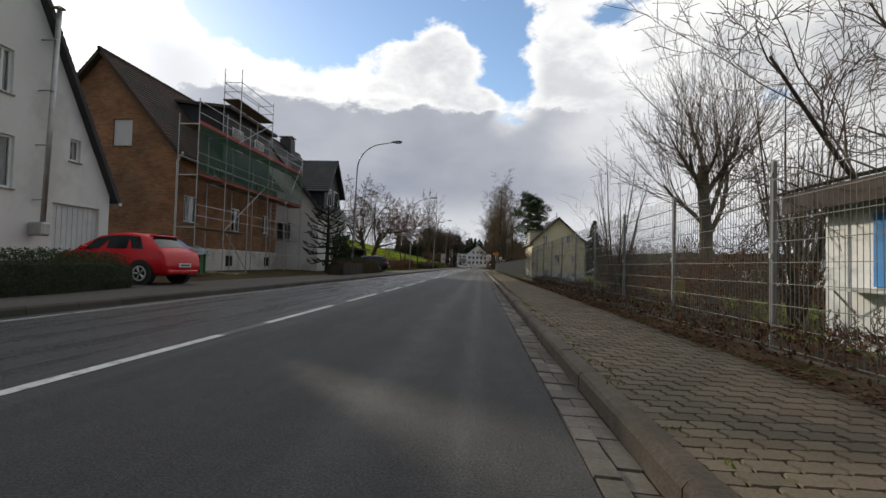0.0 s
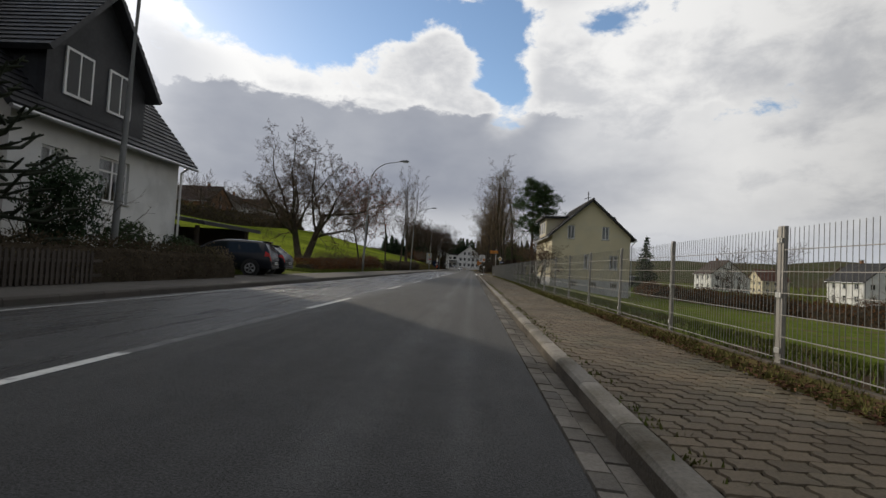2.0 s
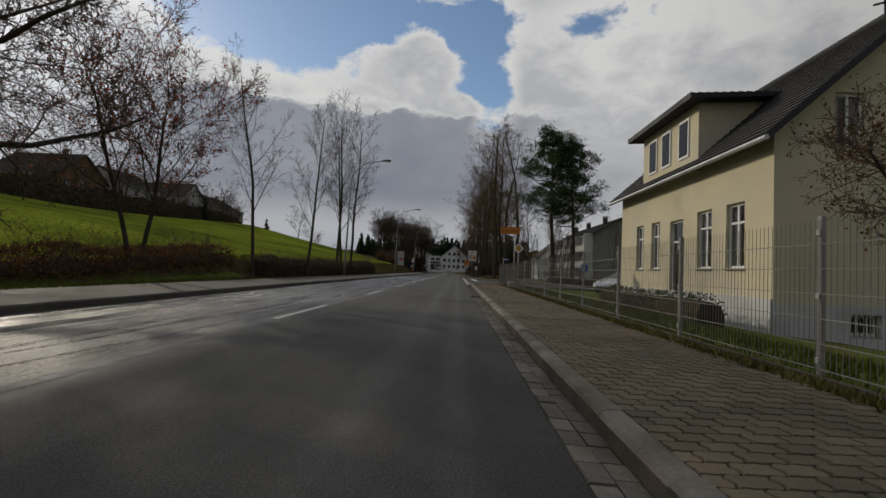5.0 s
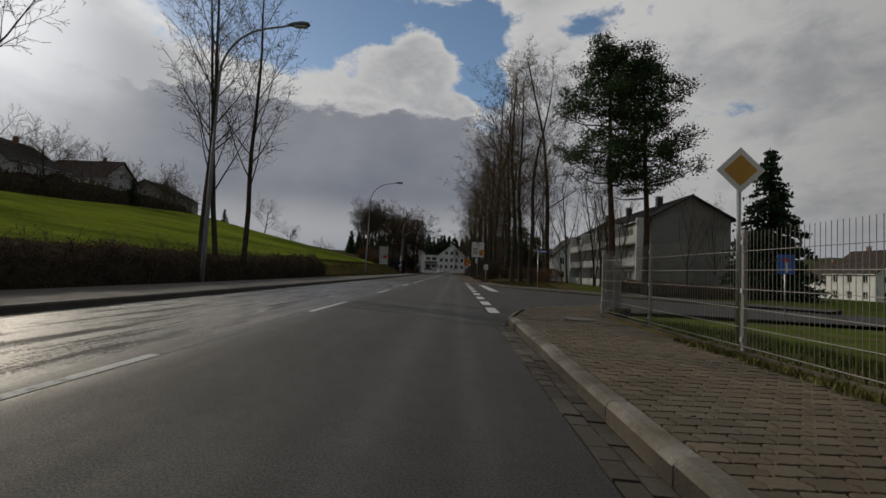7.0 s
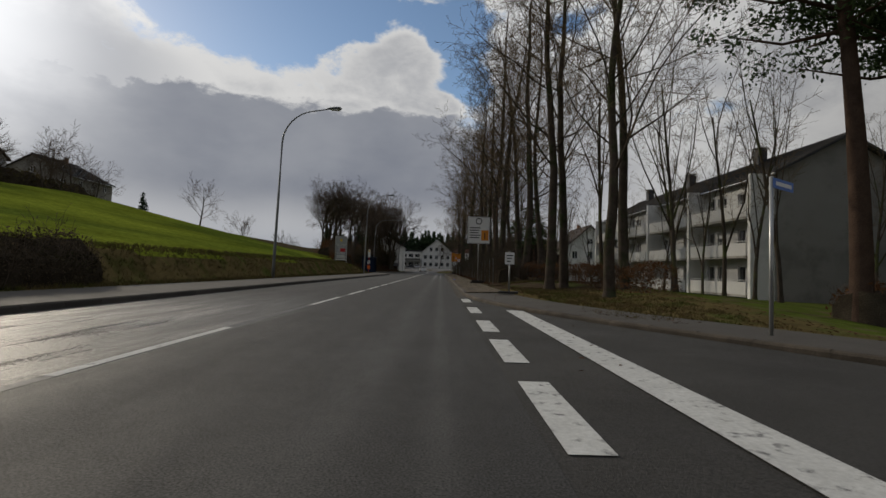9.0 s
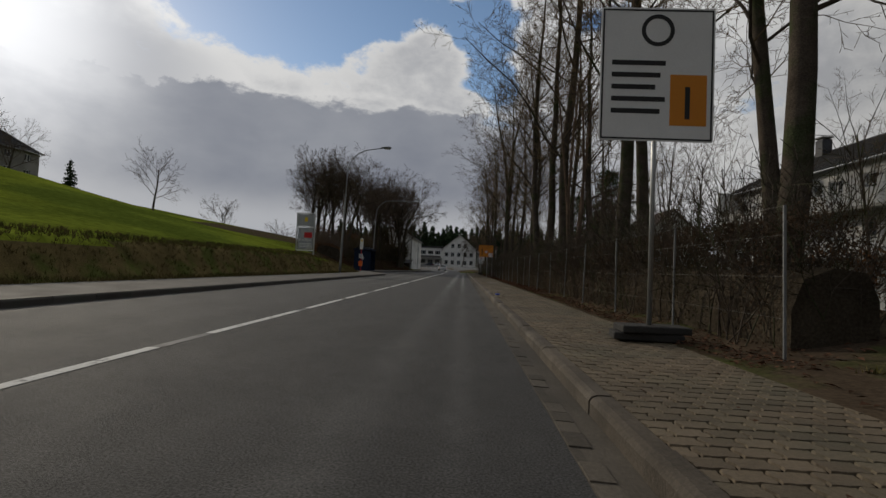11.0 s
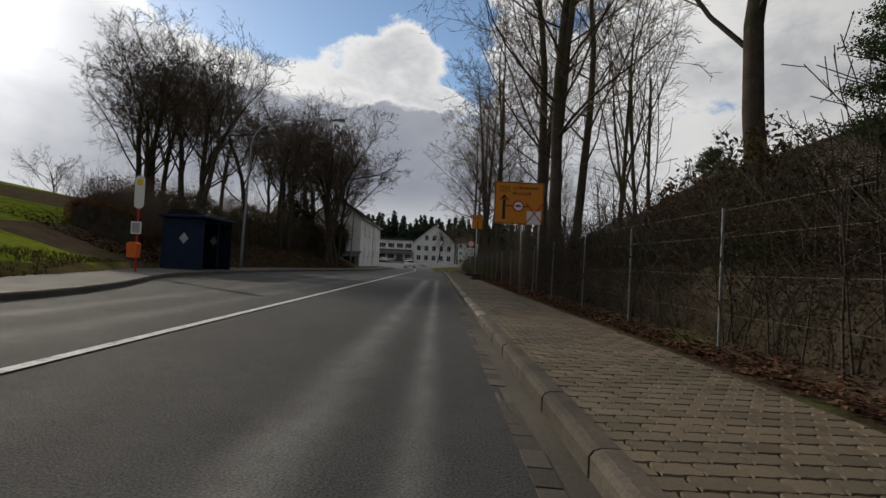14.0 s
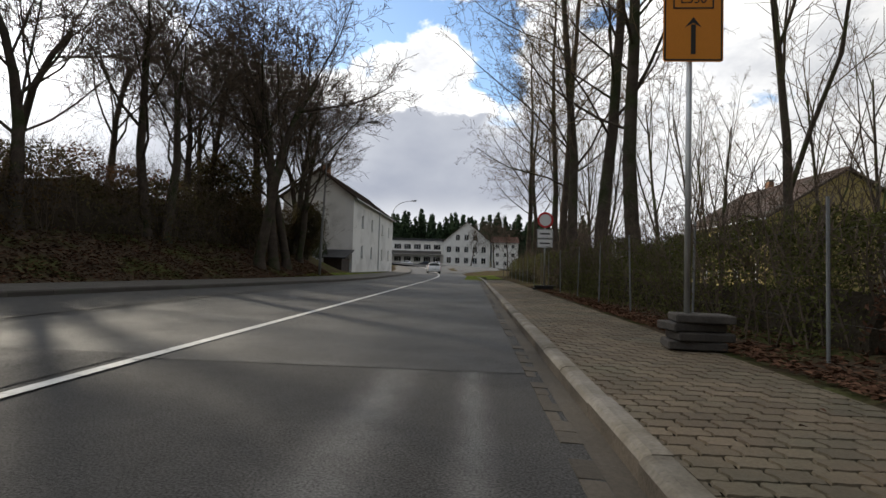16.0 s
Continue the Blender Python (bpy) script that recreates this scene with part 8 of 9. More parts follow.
def build_fences():
    # the tall fence gets the darkened steel, the low one the sunlit tone
    build_fence("mesh_fence", "tall galvanised double-rod mesh fence", (2.95, -4.96, 27.6), 1.8, 0.18, dimmed=True)
    build_fence("mesh_fence", "low galvanised double-rod mesh fence beside the pavement", (2.95, 29.0, 94.1), 1.23, 0.2)
    build_fence("mesh_fence", "short low panel where the tall mesh fence ends", (2.95, 27.68, 28.96), 1.23, 0.2, 1.28)
    f = build_fence("mesh_fence", "low galvanised mesh fence turning into the side road", (0.0, 0.0, 3.7), 1.23, 0.0, 1.85)
    f.matrix_basis = pose(3.0, 94.0, 0.16, 0, 0, -23)
    strip("edging", 2.86, 2.93, axis(((-6, 93.8, 2),)), "kerb_brown", 0.21, label="narrow concrete edging under the fence", category="kerb", thick=0.2)
    strip("verge_strip", lambda y: 2.50 + 0.26 * smoothstep(40, 56, y), 2.87, axis(((27.5, 93, 1.5),)), "dry_grass", 0.155, 0.19, label="strip of rough grass and moss beside the paving", category="ground", thick=0.1)
    strip("verge_strip", 2.50, 2.87, axis(((-6, 27.5, 1.5),)), "soil", 0.155, 0.19, label="strip of earth and moss beside the paving", category="ground", thick=0.1)
    strip("verge_strip", 2.50, 3.3, axis(((134, 240, 1.5),)), "soil", 0.15, 0.19, label="strip of earth under the hedge", category="ground", thick=0.1)
    # posts and slack wire along the hedge
    f = thing("wire_fence", "old wire fence with grey steel posts in the hedge", "fence")
    ys = [136.5 + 2.6 * k for k in range(40)]
    pm = mesh_of("fence_post", new_tube([(0, 0, -0.2), (0, 0, 1.5)], 0.016, 7), "post_grey")
    for k, y in enumerate(ys):
        p = part("fence_post", pm, "", f)
        p.matrix_basis = pose(3.12 + 0.04 * math.sin(k * 1.7) + bend(y), y, 0.17, random.uniform(-1.5, 1.5), random.uniform(-1.5, 1.5))
    for z in (0.4, 0.8, 1.2, 1.48):
        part("wire", new_tube([(3.10 + bend(y), y, 0.17 + z + 0.02 * math.sin(k * 2.1 + z)) for k, y in enumerate(ys)], 0.0016, 3), "iron", f)
    # weathered panel wall behind the thin hedge
    wp = thing("panel_wall", "weathered wall of peeling whitish panels behind the hedge", "wall", pose(6.9, 186.5, 0.0))
    rp = random.Random(77)
    for k in range(12):
        y0, zb = 0.0 + k * 1.16, 0.02
        part("panel", new_box(-0.03, 0.03, y0 + 0.02, y0 + 1.14, zb, 2.02 + rp.uniform(-0.05, 0.07), bevel=0.006), "panel_peeling", wp)
        part("post", new_box(-0.06, 0.06, y0 - 0.05, y0 + 0.02, -0.1, 2.1), "wood_grey", wp)
    # pickets in front of the garden hedge
    f = thing("picket_fence", "weathered low wooden picket fence", "fence")
    pk = mesh_of("picket", prism(bmesh.new(), [(-0.035, 0), (0.035, 0), (0.035, 0.66), (0, 0.72), (-0.035, 0.66)], lambda y, z: (-0.01, y, z), lambda y, z: (0.01, y, z)), "wood_grey")
    y = 29.6
    while y < 34.6:
        p = part("picket", pk, "", f)
        p.matrix_basis = pose(-8.26, y, 0.16 + random.uniform(-0.02, 0.02), 0, 0, random.uniform(-2, 2))
        y += 0.125
    for z in (0.3, 0.62):
        part("rail", new_box(-8.32, -8.275, 29.5, 34.8, z, z + 0.06), "wood_grey", f)


# ---- street lamps ----
def lamp_model(reach):
    """A lamp with its foot at the origin and its arm towards +x."""
    l = thing("street_lamp", "tall grey street lamp with a curved arm over the road", "street lamp", pose(0, -400, -50), "street lamps")
    pts = [(0, 0, -0.05), (0, 0, 1.4), (0, 0, 5.0), (0, 0, 8.0)]
    rad = [0.09, 0.088, 0.068, 0.052]
    for k in range(1, 9):
        a = k / 8 * radians(80)
        pts.append((2.0 * (1 - math.cos(a)), 0, 8.0 + 2.0 * math.sin(a)))
        rad.append(0.05 - 0.002 * k)
    pts.append((reach - 0.7, 0, 10.16))
    rad.append(0.034)
    part("post", new_tube(pts, rad, 10), "lamp_post_steel", l, smooth=True)
    part("service_door", new_box(-0.04, 0.04, -0.095, -0.084, 0.6, 1.0), "lamp_post_steel", l)
    o = reach - 3.35
    bm = bmesh.new()
    tube(bm, [(o + 2.5, 0, 10.15), (o + 2.75, 0, 10.2), (o + 3.1, 0, 10.24), (o + 3.3, 0, 10.24), (o + 3.38, 0, 10.22)], [0.05, 0.13, 0.17, 0.14, 0.04], 12)
    bmesh.ops.scale(bm, vec=(1, 1, 0.62), verts=bm.verts[:], space=Matrix.Translation((0, 0, -10.2)))
    head = part("lamp_head", bm, "lamp_head_grey", l, smooth=True)
    part("lamp_cover", new_box(o + 2.78, o + 3.28, -0.11, 0.11, 10.10, 10.14, bevel=0.01), "lamp_glass", head)
    return l


def build_lamps():
    short, long_arm = lamp_model(3.35), lamp_model(5.9)
    for y in (37.0, 67.9, 102.2, 136.3, 170.3, 199.3, 223.4, 262.0):
        x = -9.75 if y < 190 else (-10.0 if y > 215 else -12.6)
        b = bend(y)
        copy_thing(long_arm if x < -12 else short, pose(x + b, y, land(x + b, y), 0, 1.6))
    for l in (short, long_arm):
        for o in (*l.children_recursive, l):
            bpy.data.objects.remove(o)


# ---- signs ----
def text_mesh(words, size, mat):
    c = bpy.data.curves.new("text", "FONT")
    c.body, c.size, c.extrude, c.align_x = words, size, 0.0015, "CENTER"
    ob = bpy.data.objects.new("text", c)
    scene.collection.objects.link(ob)
    bpy.context.view_layer.update()
    me = bpy.data.meshes.new_from_object(ob)
    bpy.data.objects.remove(ob)
    me.materials.clear()
    me.materials.append(M[mat])
    return me


def lettering(words, size, x, z, mat, parent, y=-0.012):
    ob = part("lettering", text_mesh(words, size, mat), "", parent)
    ob.matrix_basis = pose(x, y, z, 90, 0, 0)
    return ob


def rounded_plate(w, h, r, y0, y1, cx=0.0, cz=0.0):
    pts = []
    for qx, qz, a0 in ((w / 2 - r, h / 2 - r, 0), (-w / 2 + r, h / 2 - r, 90), (-w / 2 + r, -h / 2 + r, 180), (w / 2 - r, -h / 2 + r, 270)):
        for k in range(5):
            a = radians(a0 + k * 22.5)
            pts.append((cx + qx + r * math.cos(a), cz + qz + r * math.sin(a)))
    return prism(bmesh.new(), pts, lambda x, z: (x, y0, z), lambda x, z: (x, y1, z))


def disc(r, y0, y1, cx=0.0, cz=0.0, n=28):
    pts = [(cx + r * math.cos(k * math.tau / n), cz + r * math.sin(k * math.tau / n)) for k in range(n)]
    return prism(bmesh.new(), pts, lambda x, z: (x, y0, z), lambda x, z: (x, y1, z))


def ring(r0, r1, y0, y1, cx=0.0, cz=0.0, n=28):
    bm = bmesh.new()
    rows = []
    for k in range(n):
        c, q = math.cos(k * math.tau / n), math.sin(k * math.tau / n)
        rows.append([bm.verts.new((cx + r * c, y, cz + r * q)) for r, y in ((r0, y0), (r1, y0), (r1, y1), (r0, y1))])
    for k in range(n):
        a, b = rows[k], rows[(k + 1) % n]
        for j in range(4):
            bm.faces.new((a[j], a[(j + 1) % 4], b[(j + 1) % 4], b[j]))
    return bm


def border(w, h, t, y0, y1, cx=0.0, cz=0.0, inset=0.02):
    bm = bmesh.new()
    a, b = w / 2 - inset, h / 2 - inset
    box(bm, cx - a, cx + a, y0, y1, cz + b - t, cz + b)
    box(bm, cx - a, cx + a, y0, y1, cz - b, cz - b + t)
    box(bm, cx - a, cx - a + t, y0, y1, cz - b + t, cz + b - t)
    box(bm, cx + a - t, cx + a, y0, y1, cz - b + t, cz + b - t)
    return bm


def pole(parent, z, x=0.0, y=0.035, r=0.03):
    part("pole", new_tube([(x, y, 0.0), (x, y, z)], r, 10), "galvanised", parent, smooth=True)


def foot_plates(parent, n=3, mat="rubber_base", x=0.0, w=0.8, d=0.4):
    for k in range(n):
        bm = box(bmesh.new(), x - w / 2, x + w / 2, -d / 2 + 0.03, d / 2 + 0.03, 0.004 + k * 0.092, 0.09 + k * 0.092, bevel=0.012)
        ob = part("foot_plate", bm, mat, parent, "heavy recycled-rubber foot plate")
        ob.matrix_basis = pose(0.06 * (k % 2) - 0.03, 0.04 * ((k + 1) % 2), 0, 0, 0, 8 * (k % 3 - 1))


def arrow(parent, x, z0, z1, w, mat="sign_black", y=-0.0105):
    part("arrow_shaft", new_box(x - w / 2, x + w / 2, y, y + 0.004, z0, z1 - w * 1.6), mat, parent)
    part("arrow_head", prism(bmesh.new(), [(x - w * 1.7, z1 - w * 2.2), (x, z1), (x + w * 1.7, z1 - w * 2.2), (x, z1 - w * 1.3)], lambda a, b: (a, y, b), lambda a, b: (a, y + 0.004, b)), mat, parent)


def build_signs():
    # detour sign over the pavement by the low fence
    s = thing("detour_sign", "orange detour sign on a steel pole with stacked foot plates", "road sign", pose(2.95, 85.7, 0.17, 0, 0, -3))
    pole(s, 3.35)
    foot_plates(s, 3, "rubber_pale", 0.15, 0.85, 0.45)
    b = part("sign_board", rounded_plate(1.0, 0.38, 0.03, -0.008, 0.0, -0.27, 2.98), "sign_orange", s)
    part("sign_border", border(1.0, 0.38, 0.02, -0.011, -0.008, -0.27, 2.98), "sign_black", b)
    lettering("Umleitung", 0.20, -0.27, 2.92, "sign_black", b)
    # priority road diamond
    s = thing("priority_sign", "diamond-shaped yellow and white priority road sign on a pole", "road sign", pose(3.75, 90.5, 0.05, 0, 0, -4))
    pole(s, 2.66)
    for sz, mt, y in ((0.32, "sign_white", -0.008), (0.22, "sign_amber", -0.012)):
        pts = [(0, 2.42 + sz), (sz, 2.42), (0, 2.42 - sz), (-sz, 2.42)]
        part("sign_board", prism(bmesh.new(), pts, lambda x, z, y=y: (x, y, z), lambda x, z, y=y: (x, y + 0.006, z)), mt, s)
    # dead-end sign beyond the fence
    s = thing("dead_end_sign", "blue square dead-end sign with white bar and red tip", "road sign", pose(10.0, 99.0, land(10.0, 99.0), 0, 0, 12))
    pole(s, 2.0)
    b = part("sign_board", rounded_plate(0.6, 0.6, 0.04, -0.008, 0.0, 0, 1.75), "sign_blue", s)
    part("bar", new_box(-0.05, 0.05, -0.012, -0.008, 1.5, 1.82), "sign_white", b)
    part("bar_tip", new_box(-0.14, 0.14, -0.012, -0.008, 1.83, 1.91), "sign_red", b)
    # street name post
    s = thing("street_name_sign", "street name sign on a thin grey post", "sign", pose(5.15, 115.1, land(5.15, 115.1), 0, 0, 35))
    pole(s, 2.6)
    b = part("sign_board", rounded_plate(0.75, 0.16, 0.02, -0.008, 0.0, 0.35, 2.5), "sign_blue", s)
    part("word_bar", new_box(0.06, 0.64, -0.011, -0.008, 2.47, 2.53), "sign_white", b)
    # construction notice with a round sign
    s = thing("notice_board", "white road works notice board on a pole", "notice board", pose(2.3, 137.7, 0.16))
    pole(s, 4.1)
    foot_plates(s, 2)
    b = part("sign_board", rounded_plate(1.38, 1.66, 0.04, -0.008, 0.0, 0.0, 3.25), "sign_white", s)
    part("sign_border", border(1.38, 1.66, 0.02, -0.011, -0.008, 0, 3.25), "sign_black", b)
    part("round_symbol", ring(0.15, 0.20, -0.012, -0.008, 0.0, 3.80), "sign_black", b)
    for k in range(5):
        part("word_bar", new_box(-0.55, 0.1 - 0.06 * (k % 3), -0.011, -0.008, 3.36 - k * 0.15, 3.42 - k * 0.15), "sign_black", b)
    part("orange_field", new_box(0.16, 0.6, -0.012, -0.008, 2.62, 3.25), "sign_orange", b)
    part("word_bar", new_box(0.34, 0.40, -0.014, -0.012, 2.7, 3.1), "sign_black", b)
    # small sign before it
    s = thing("small_sign", "small white sign on a short pole with a foot plate", "road sign", pose(2.45, 124.9, 0.14))
    pole(s, 1.5)
    foot_plates(s, 1, "rubber_base", 0, 0.7)
    b = part("sign_board", rounded_plate(0.33, 0.42, 0.02, -0.008, 0.0, 0, 1.25), "sign_white", s)
    for k in range(3):
        part("word_bar", new_box(-0.11, 0.11 - 0.04 * k, -0.011, -0.008, 1.33 - k * 0.1, 1.37 - k * 0.1), "sign_black", b)
    # large orange detour board
    s = thing("detour_board", "large orange detour board for lorries with a crossed-out corner", "road sign", pose(2.29, 181.6, 0.277) @ Matrix.Diagonal((0.848, 0.848, 0.848, 1)))
    for x in (0.12, 0.70):
        part("pole", new_tube([(x, 0.035, -0.25), (x, 0.035, 3.6)], 0.03, 10), "galvanised", s, smooth=True)
    b = part("sign_board", rounded_plate(1.66, 1.42, 0.05, -0.008, 0.0, 0, 2.95), "sign_orange", s)
    part("sign_border", border(1.66, 1.42, 0.022, -0.011, -0.008, 0, 2.95, 0.015), "sign_black", b)
    arrow(b, -0.50, 2.40, 3.24, 0.10)
    part("arrow_arm", new_box(-0.44, 0.36, -0.0105, -0.0085, 2.83, 2.87), "sign_black", b)
    part("ban_disc", disc(0.185, -0.014, -0.009, -0.02, 2.85), "sign_white", b)
    part("ban_ring", ring(0.145, 0.19, -0.017, -0.014, -0.02, 2.85), "sign_red", b)
    part("lorry_symbol", new_box(-0.11, 0.03, -0.017, -0.014, 2.82, 2.89), "sign_black", b)
    part("lorry_cab", new_box(0.035, 0.08, -0.017, -0.014, 2.82, 2.86), "sign_black", b)
    part("number_frame", border(0.34, 0.19, 0.015, -0.0115, -0.0085, -0.50, 3.42, 0), "sign_black", b)
    lettering("229", 0.15, -0.50, 3.37, "sign_black", b, -0.0115)
    lettering("L\u00fcdenscheid", 0.17, 0.22, 3.42, "sign_black", b)
    lettering("Werdohl", 0.17, 0.08, 3.22, "sign_black", b)
    part("covered_corner", new_box(0.27, 0.74, -0.012, -0.009, 2.26, 2.70), "sign_white", b, "white sheet taped over the corner")
    for q in (1, -1):
        p = part("cross_bar", new_box(-0.45, 0.45, -0.019, -0.016, -0.018, 0.018), "sign_red", b)
        p.matrix_basis = pose(0.52, 0, 2.62, 0, 50 * q, 0)
    # orange number board
    s = thing("route_board", "orange route board with an arrow on a tall pole", "road sign", pose(2.25, 197.0, 0.16))
    pole(s, 3.95)
    foot_plates(s, 4, "rubber_grey", 0.1, 0.56, 0.36)
    b = part("sign_board", rounded_plate(0.62, 0.86, 0.03, -0.008, 0.0, 0.02, 3.45), "sign_orange", s)
    part("sign_border", border(0.62, 0.86, 0.015, -0.011, -0.008, 0.02, 3.45, 0.012), "sign_black", b)
    part("number_frame", border(0.42, 0.22, 0.015, -0.0115, -0.0085, 0.02, 3.70, 0), "sign_black", b)
    lettering("L530", 0.14, 0.02, 3.65, "sign_black", b, -0.0115)
    arrow(b, 0.02, 3.10, 3.50, 0.05)
    # closed to vehicles
    s = thing("no_vehicles_sign", "round red-rimmed no vehicles sign with white plates below", "road sign", pose(2.85, 211.5, 0.16))
    pole(s, 3.15)
    foot_plates(s, 2)
    part("round_plate", disc(0.31, -0.010, -0.002, 0, 2.78), "sign_white", s)
    part("red_rim", ring(0.235, 0.315, -0.014, -0.010, 0, 2.78), "sign_red", s)
    for z, h in ((2.23, 0.36), (1.85, 0.34)):
        b = part("extra_plate", rounded_plate(0.62, h, 0.02, -0.008, 0.0, 0, z), "sign_white", s)
        part("sign_border", border(0.62, h, 0.012, -0.011, -0.008, 0, z, 0.01), "sign_black", b)
        part("word_bar", new_box(-0.2, 0.2, -0.012, -0.008, z - 0.03, z + 0.03), "sign_black", b)
    # advertising frame on the bank
    s = thing("advertising_board", "tall metal advertising frame with a grey top panel and a poster", "billboard", pose(-12.95, 171.2, land(-12.95, 171.2) - 0.1, 0, 0, 0))
    gz = land(-12.95, 171.2) - 0.1
    top = 4.82 - gz
    for x in (-0.72, 0.72):
        part("leg", new_box(x - 0.045, x + 0.045, -0.03, 0.06, 0, top), "galvanised", s)
    part("top_rail", new_box(-0.765, 0.765, -0.03, 0.06, top, top + 0.09), "galvanised", s)
    part("middle_rail", new_box(-0.68, 0.68, -0.02, 0.05, top - 1.1, top - 1.03), "frame_white", s)
    part("lower_rail", new_box(-0.68, 0.68, -0.02, 0.05, 0.35, 0.45), "frame_white", s)
    part("upper_panel", new_box(-0.66, 0.66, 0.0, 0.03, top - 1.0, top - 0.03), "sign_back", s)
    part("emblem", new_box(-0.12, 0.14, -0.006, 0.0, top - 0.62, top - 0.28), "sign_yellow", s)
    poster = part("poster", new_box(-0.62, 0.62, 0.0, 0.03, 0.5, top - 1.13), "poster_grey", s)
    part("poster_field", new_box(-0.1, 0.56, -0.006, 0.0, top - 1.95, top - 1.5), "sign_red", poster)
    lettering("KULTUR", 0.27, -0.05, top - 2.22, "sign_white", poster, -0.008)
    for k in range(3):
        part("word_bar", new_box(-0.5, 0.45 - 0.1 * k, -0.004, 0.0, top - 2.45 - 0.12 * k, top - 2.40 - 0.12 * k), "sign_white", poster)


def build_bus_stop():
    s = thing("bus_stop_pole", "red bus stop pole with white sign and orange bin", "bus stop", pose(-11.55, 186.7, land(-11.55, 186.7)) @ Matrix.Diagonal((0.9, 0.9, 0.95, 1)))
    part("pole", new_tube([(0, 0, 0), (0, 0, 4.15)], 0.045, 8), "sign_red", s)
    b = part("stop_sign", rounded_plate(0.42, 1.35, 0.2, -0.06, -0.045, 0.02, 3.45), "sign_white", s)
    part("stop_symbol", disc(0.14, -0.064, -0.06, 0.02, 3.85), "sign_yellow", b)
    part("timetable", new_box(-0.24, 0.2, -0.09, -0.05, 1.75, 2.25, bevel=0.01), "sign_white", s)
    part("timetable_sheet", new_box(-0.19, 0.15, -0.094, -0.0905, 1.8, 2.2), "poster_grey", s)
    part("waste_bin", prism(bmesh.new(), [(-0.2, 0.8), (0.2, 0.8), (0.23, 1.35), (0.12, 1.42), (-0.12, 1.42), (-0.23, 1.35)], lambda x, z: (x, -0.33, z), lambda x, z: (x, -0.05, z)), "bin_orange", s)
    h = thing("bus_shelter", "dark blue steel bus shelter with glazed roof edge and side panels", "bus shelter", pose(-12.4, 193.4, land(-12.4, 193.4), 0, 0, 0) @ Matrix.Diagonal((0.80, 0.8, 1.0, 1)))
    for x in (-1.3, 1.15):
        for y in (-2.0, 0.0, 2.0):
            part("post", new_box(x - 0.04, x + 0.04, y - 0.04, y + 0.04, 0, 2.75), "shelter_blue", h)
    part("roof", new_box(-1.5, 1.4, -2.25, 2.25, 2.75, 2.88, bevel=0.03), "shelter_blue", h)
    part("roof_light", prism(bmesh.new(), [(-1.2, 2.885), (1.1, 2.885), (0.7, 3.15), (-0.8, 3.15)], lambda x, z: (x, -2.0, z), lambda x, z: (x, 2.0, z)), "car_glass", h, "dark glazed roof light")
    part("side_panel", new_box(-1.26, 1.1, -2.02, -1.98, 0.12, 2.7), "shelter_blue", h)
    part("side_panel", new_box(-1.26, 1.1, 1.98, 2.02, 0.12, 2.7), "shelter_blue", h)
    part("back_panel", new_box(-1.32, -1.28, -1.95, 1.95, 0.12, 2.7), "shelter_blue", h)
    for y in (-2.03, 1.97):
        p = part("panel_sticker", new_box(-0.2, 0.2, -0.003, 0.003, -0.2, 0.2), "poster_grey", h)
        p.matrix_basis = pose(0.0, y - 0.012 if y < 0 else y - 0.012, 1.75, 0, 45, 0)
    part("bench", new_box(-1.1, -0.65, -1.6, 1.6, 0.42, 0.48, bevel=0.01), "plank", h)
    for y in (-1.4, 1.4):
        part("bench_leg", new_box(-0.95, -0.8, y - 0.03, y + 0.03, 0, 0.42), "shelter_blue", h)


# ---- cars ----
HATCH = ((0.0, 0.44, 0.60, 0.86), (0.010, 0.34, 0.80, 0.93), (0.026, 0.29, 0.95, 0.955), (0.07, 0.26, 1.08, 0.97), (0.155, 0.25, 1.355, 0.985), (0.23, 0.24, 1.435, 1.0), (0.35, 0.22, 1.48, 1.0), (0.46, 0.21, 1.465, 1.0), (0.56, 0.21, 1.39, 1.0),
         (0.66, 0.21, 1.17, 1.0), (0.745, 0.22, 0.97, 0.99), (0.84, 0.23, 0.90, 0.97), (0.92, 0.25, 0.80, 0.93), (0.97, 0.28, 0.68, 0.86), (1.0, 0.34, 0.52, 0.76))
ESTATE = ((0.0, 0.44, 0.60, 0.86), (0.01, 0.34, 0.82, 0.93), (0.022, 0.29, 1.0, 0.96), (0.045, 0.26, 1.2, 0.975), (0.075, 0.25, 1.41, 0.985), (0.15, 0.24, 1.46, 1.0), (0.33, 0.22, 1.48, 1.0), (0.46, 0.21, 1.46, 1.0), (0.56, 0.21, 1.38, 1.0),
          (0.65, 0.21, 1.16, 1.0), (0.73, 0.22, 0.96, 0.99), (0.84, 0.23, 0.89, 0.97), (0.92, 0.25, 0.79, 0.93), (0.97, 0.28, 0.67, 0.86), (1.0, 0.34, 0.52, 0.76))


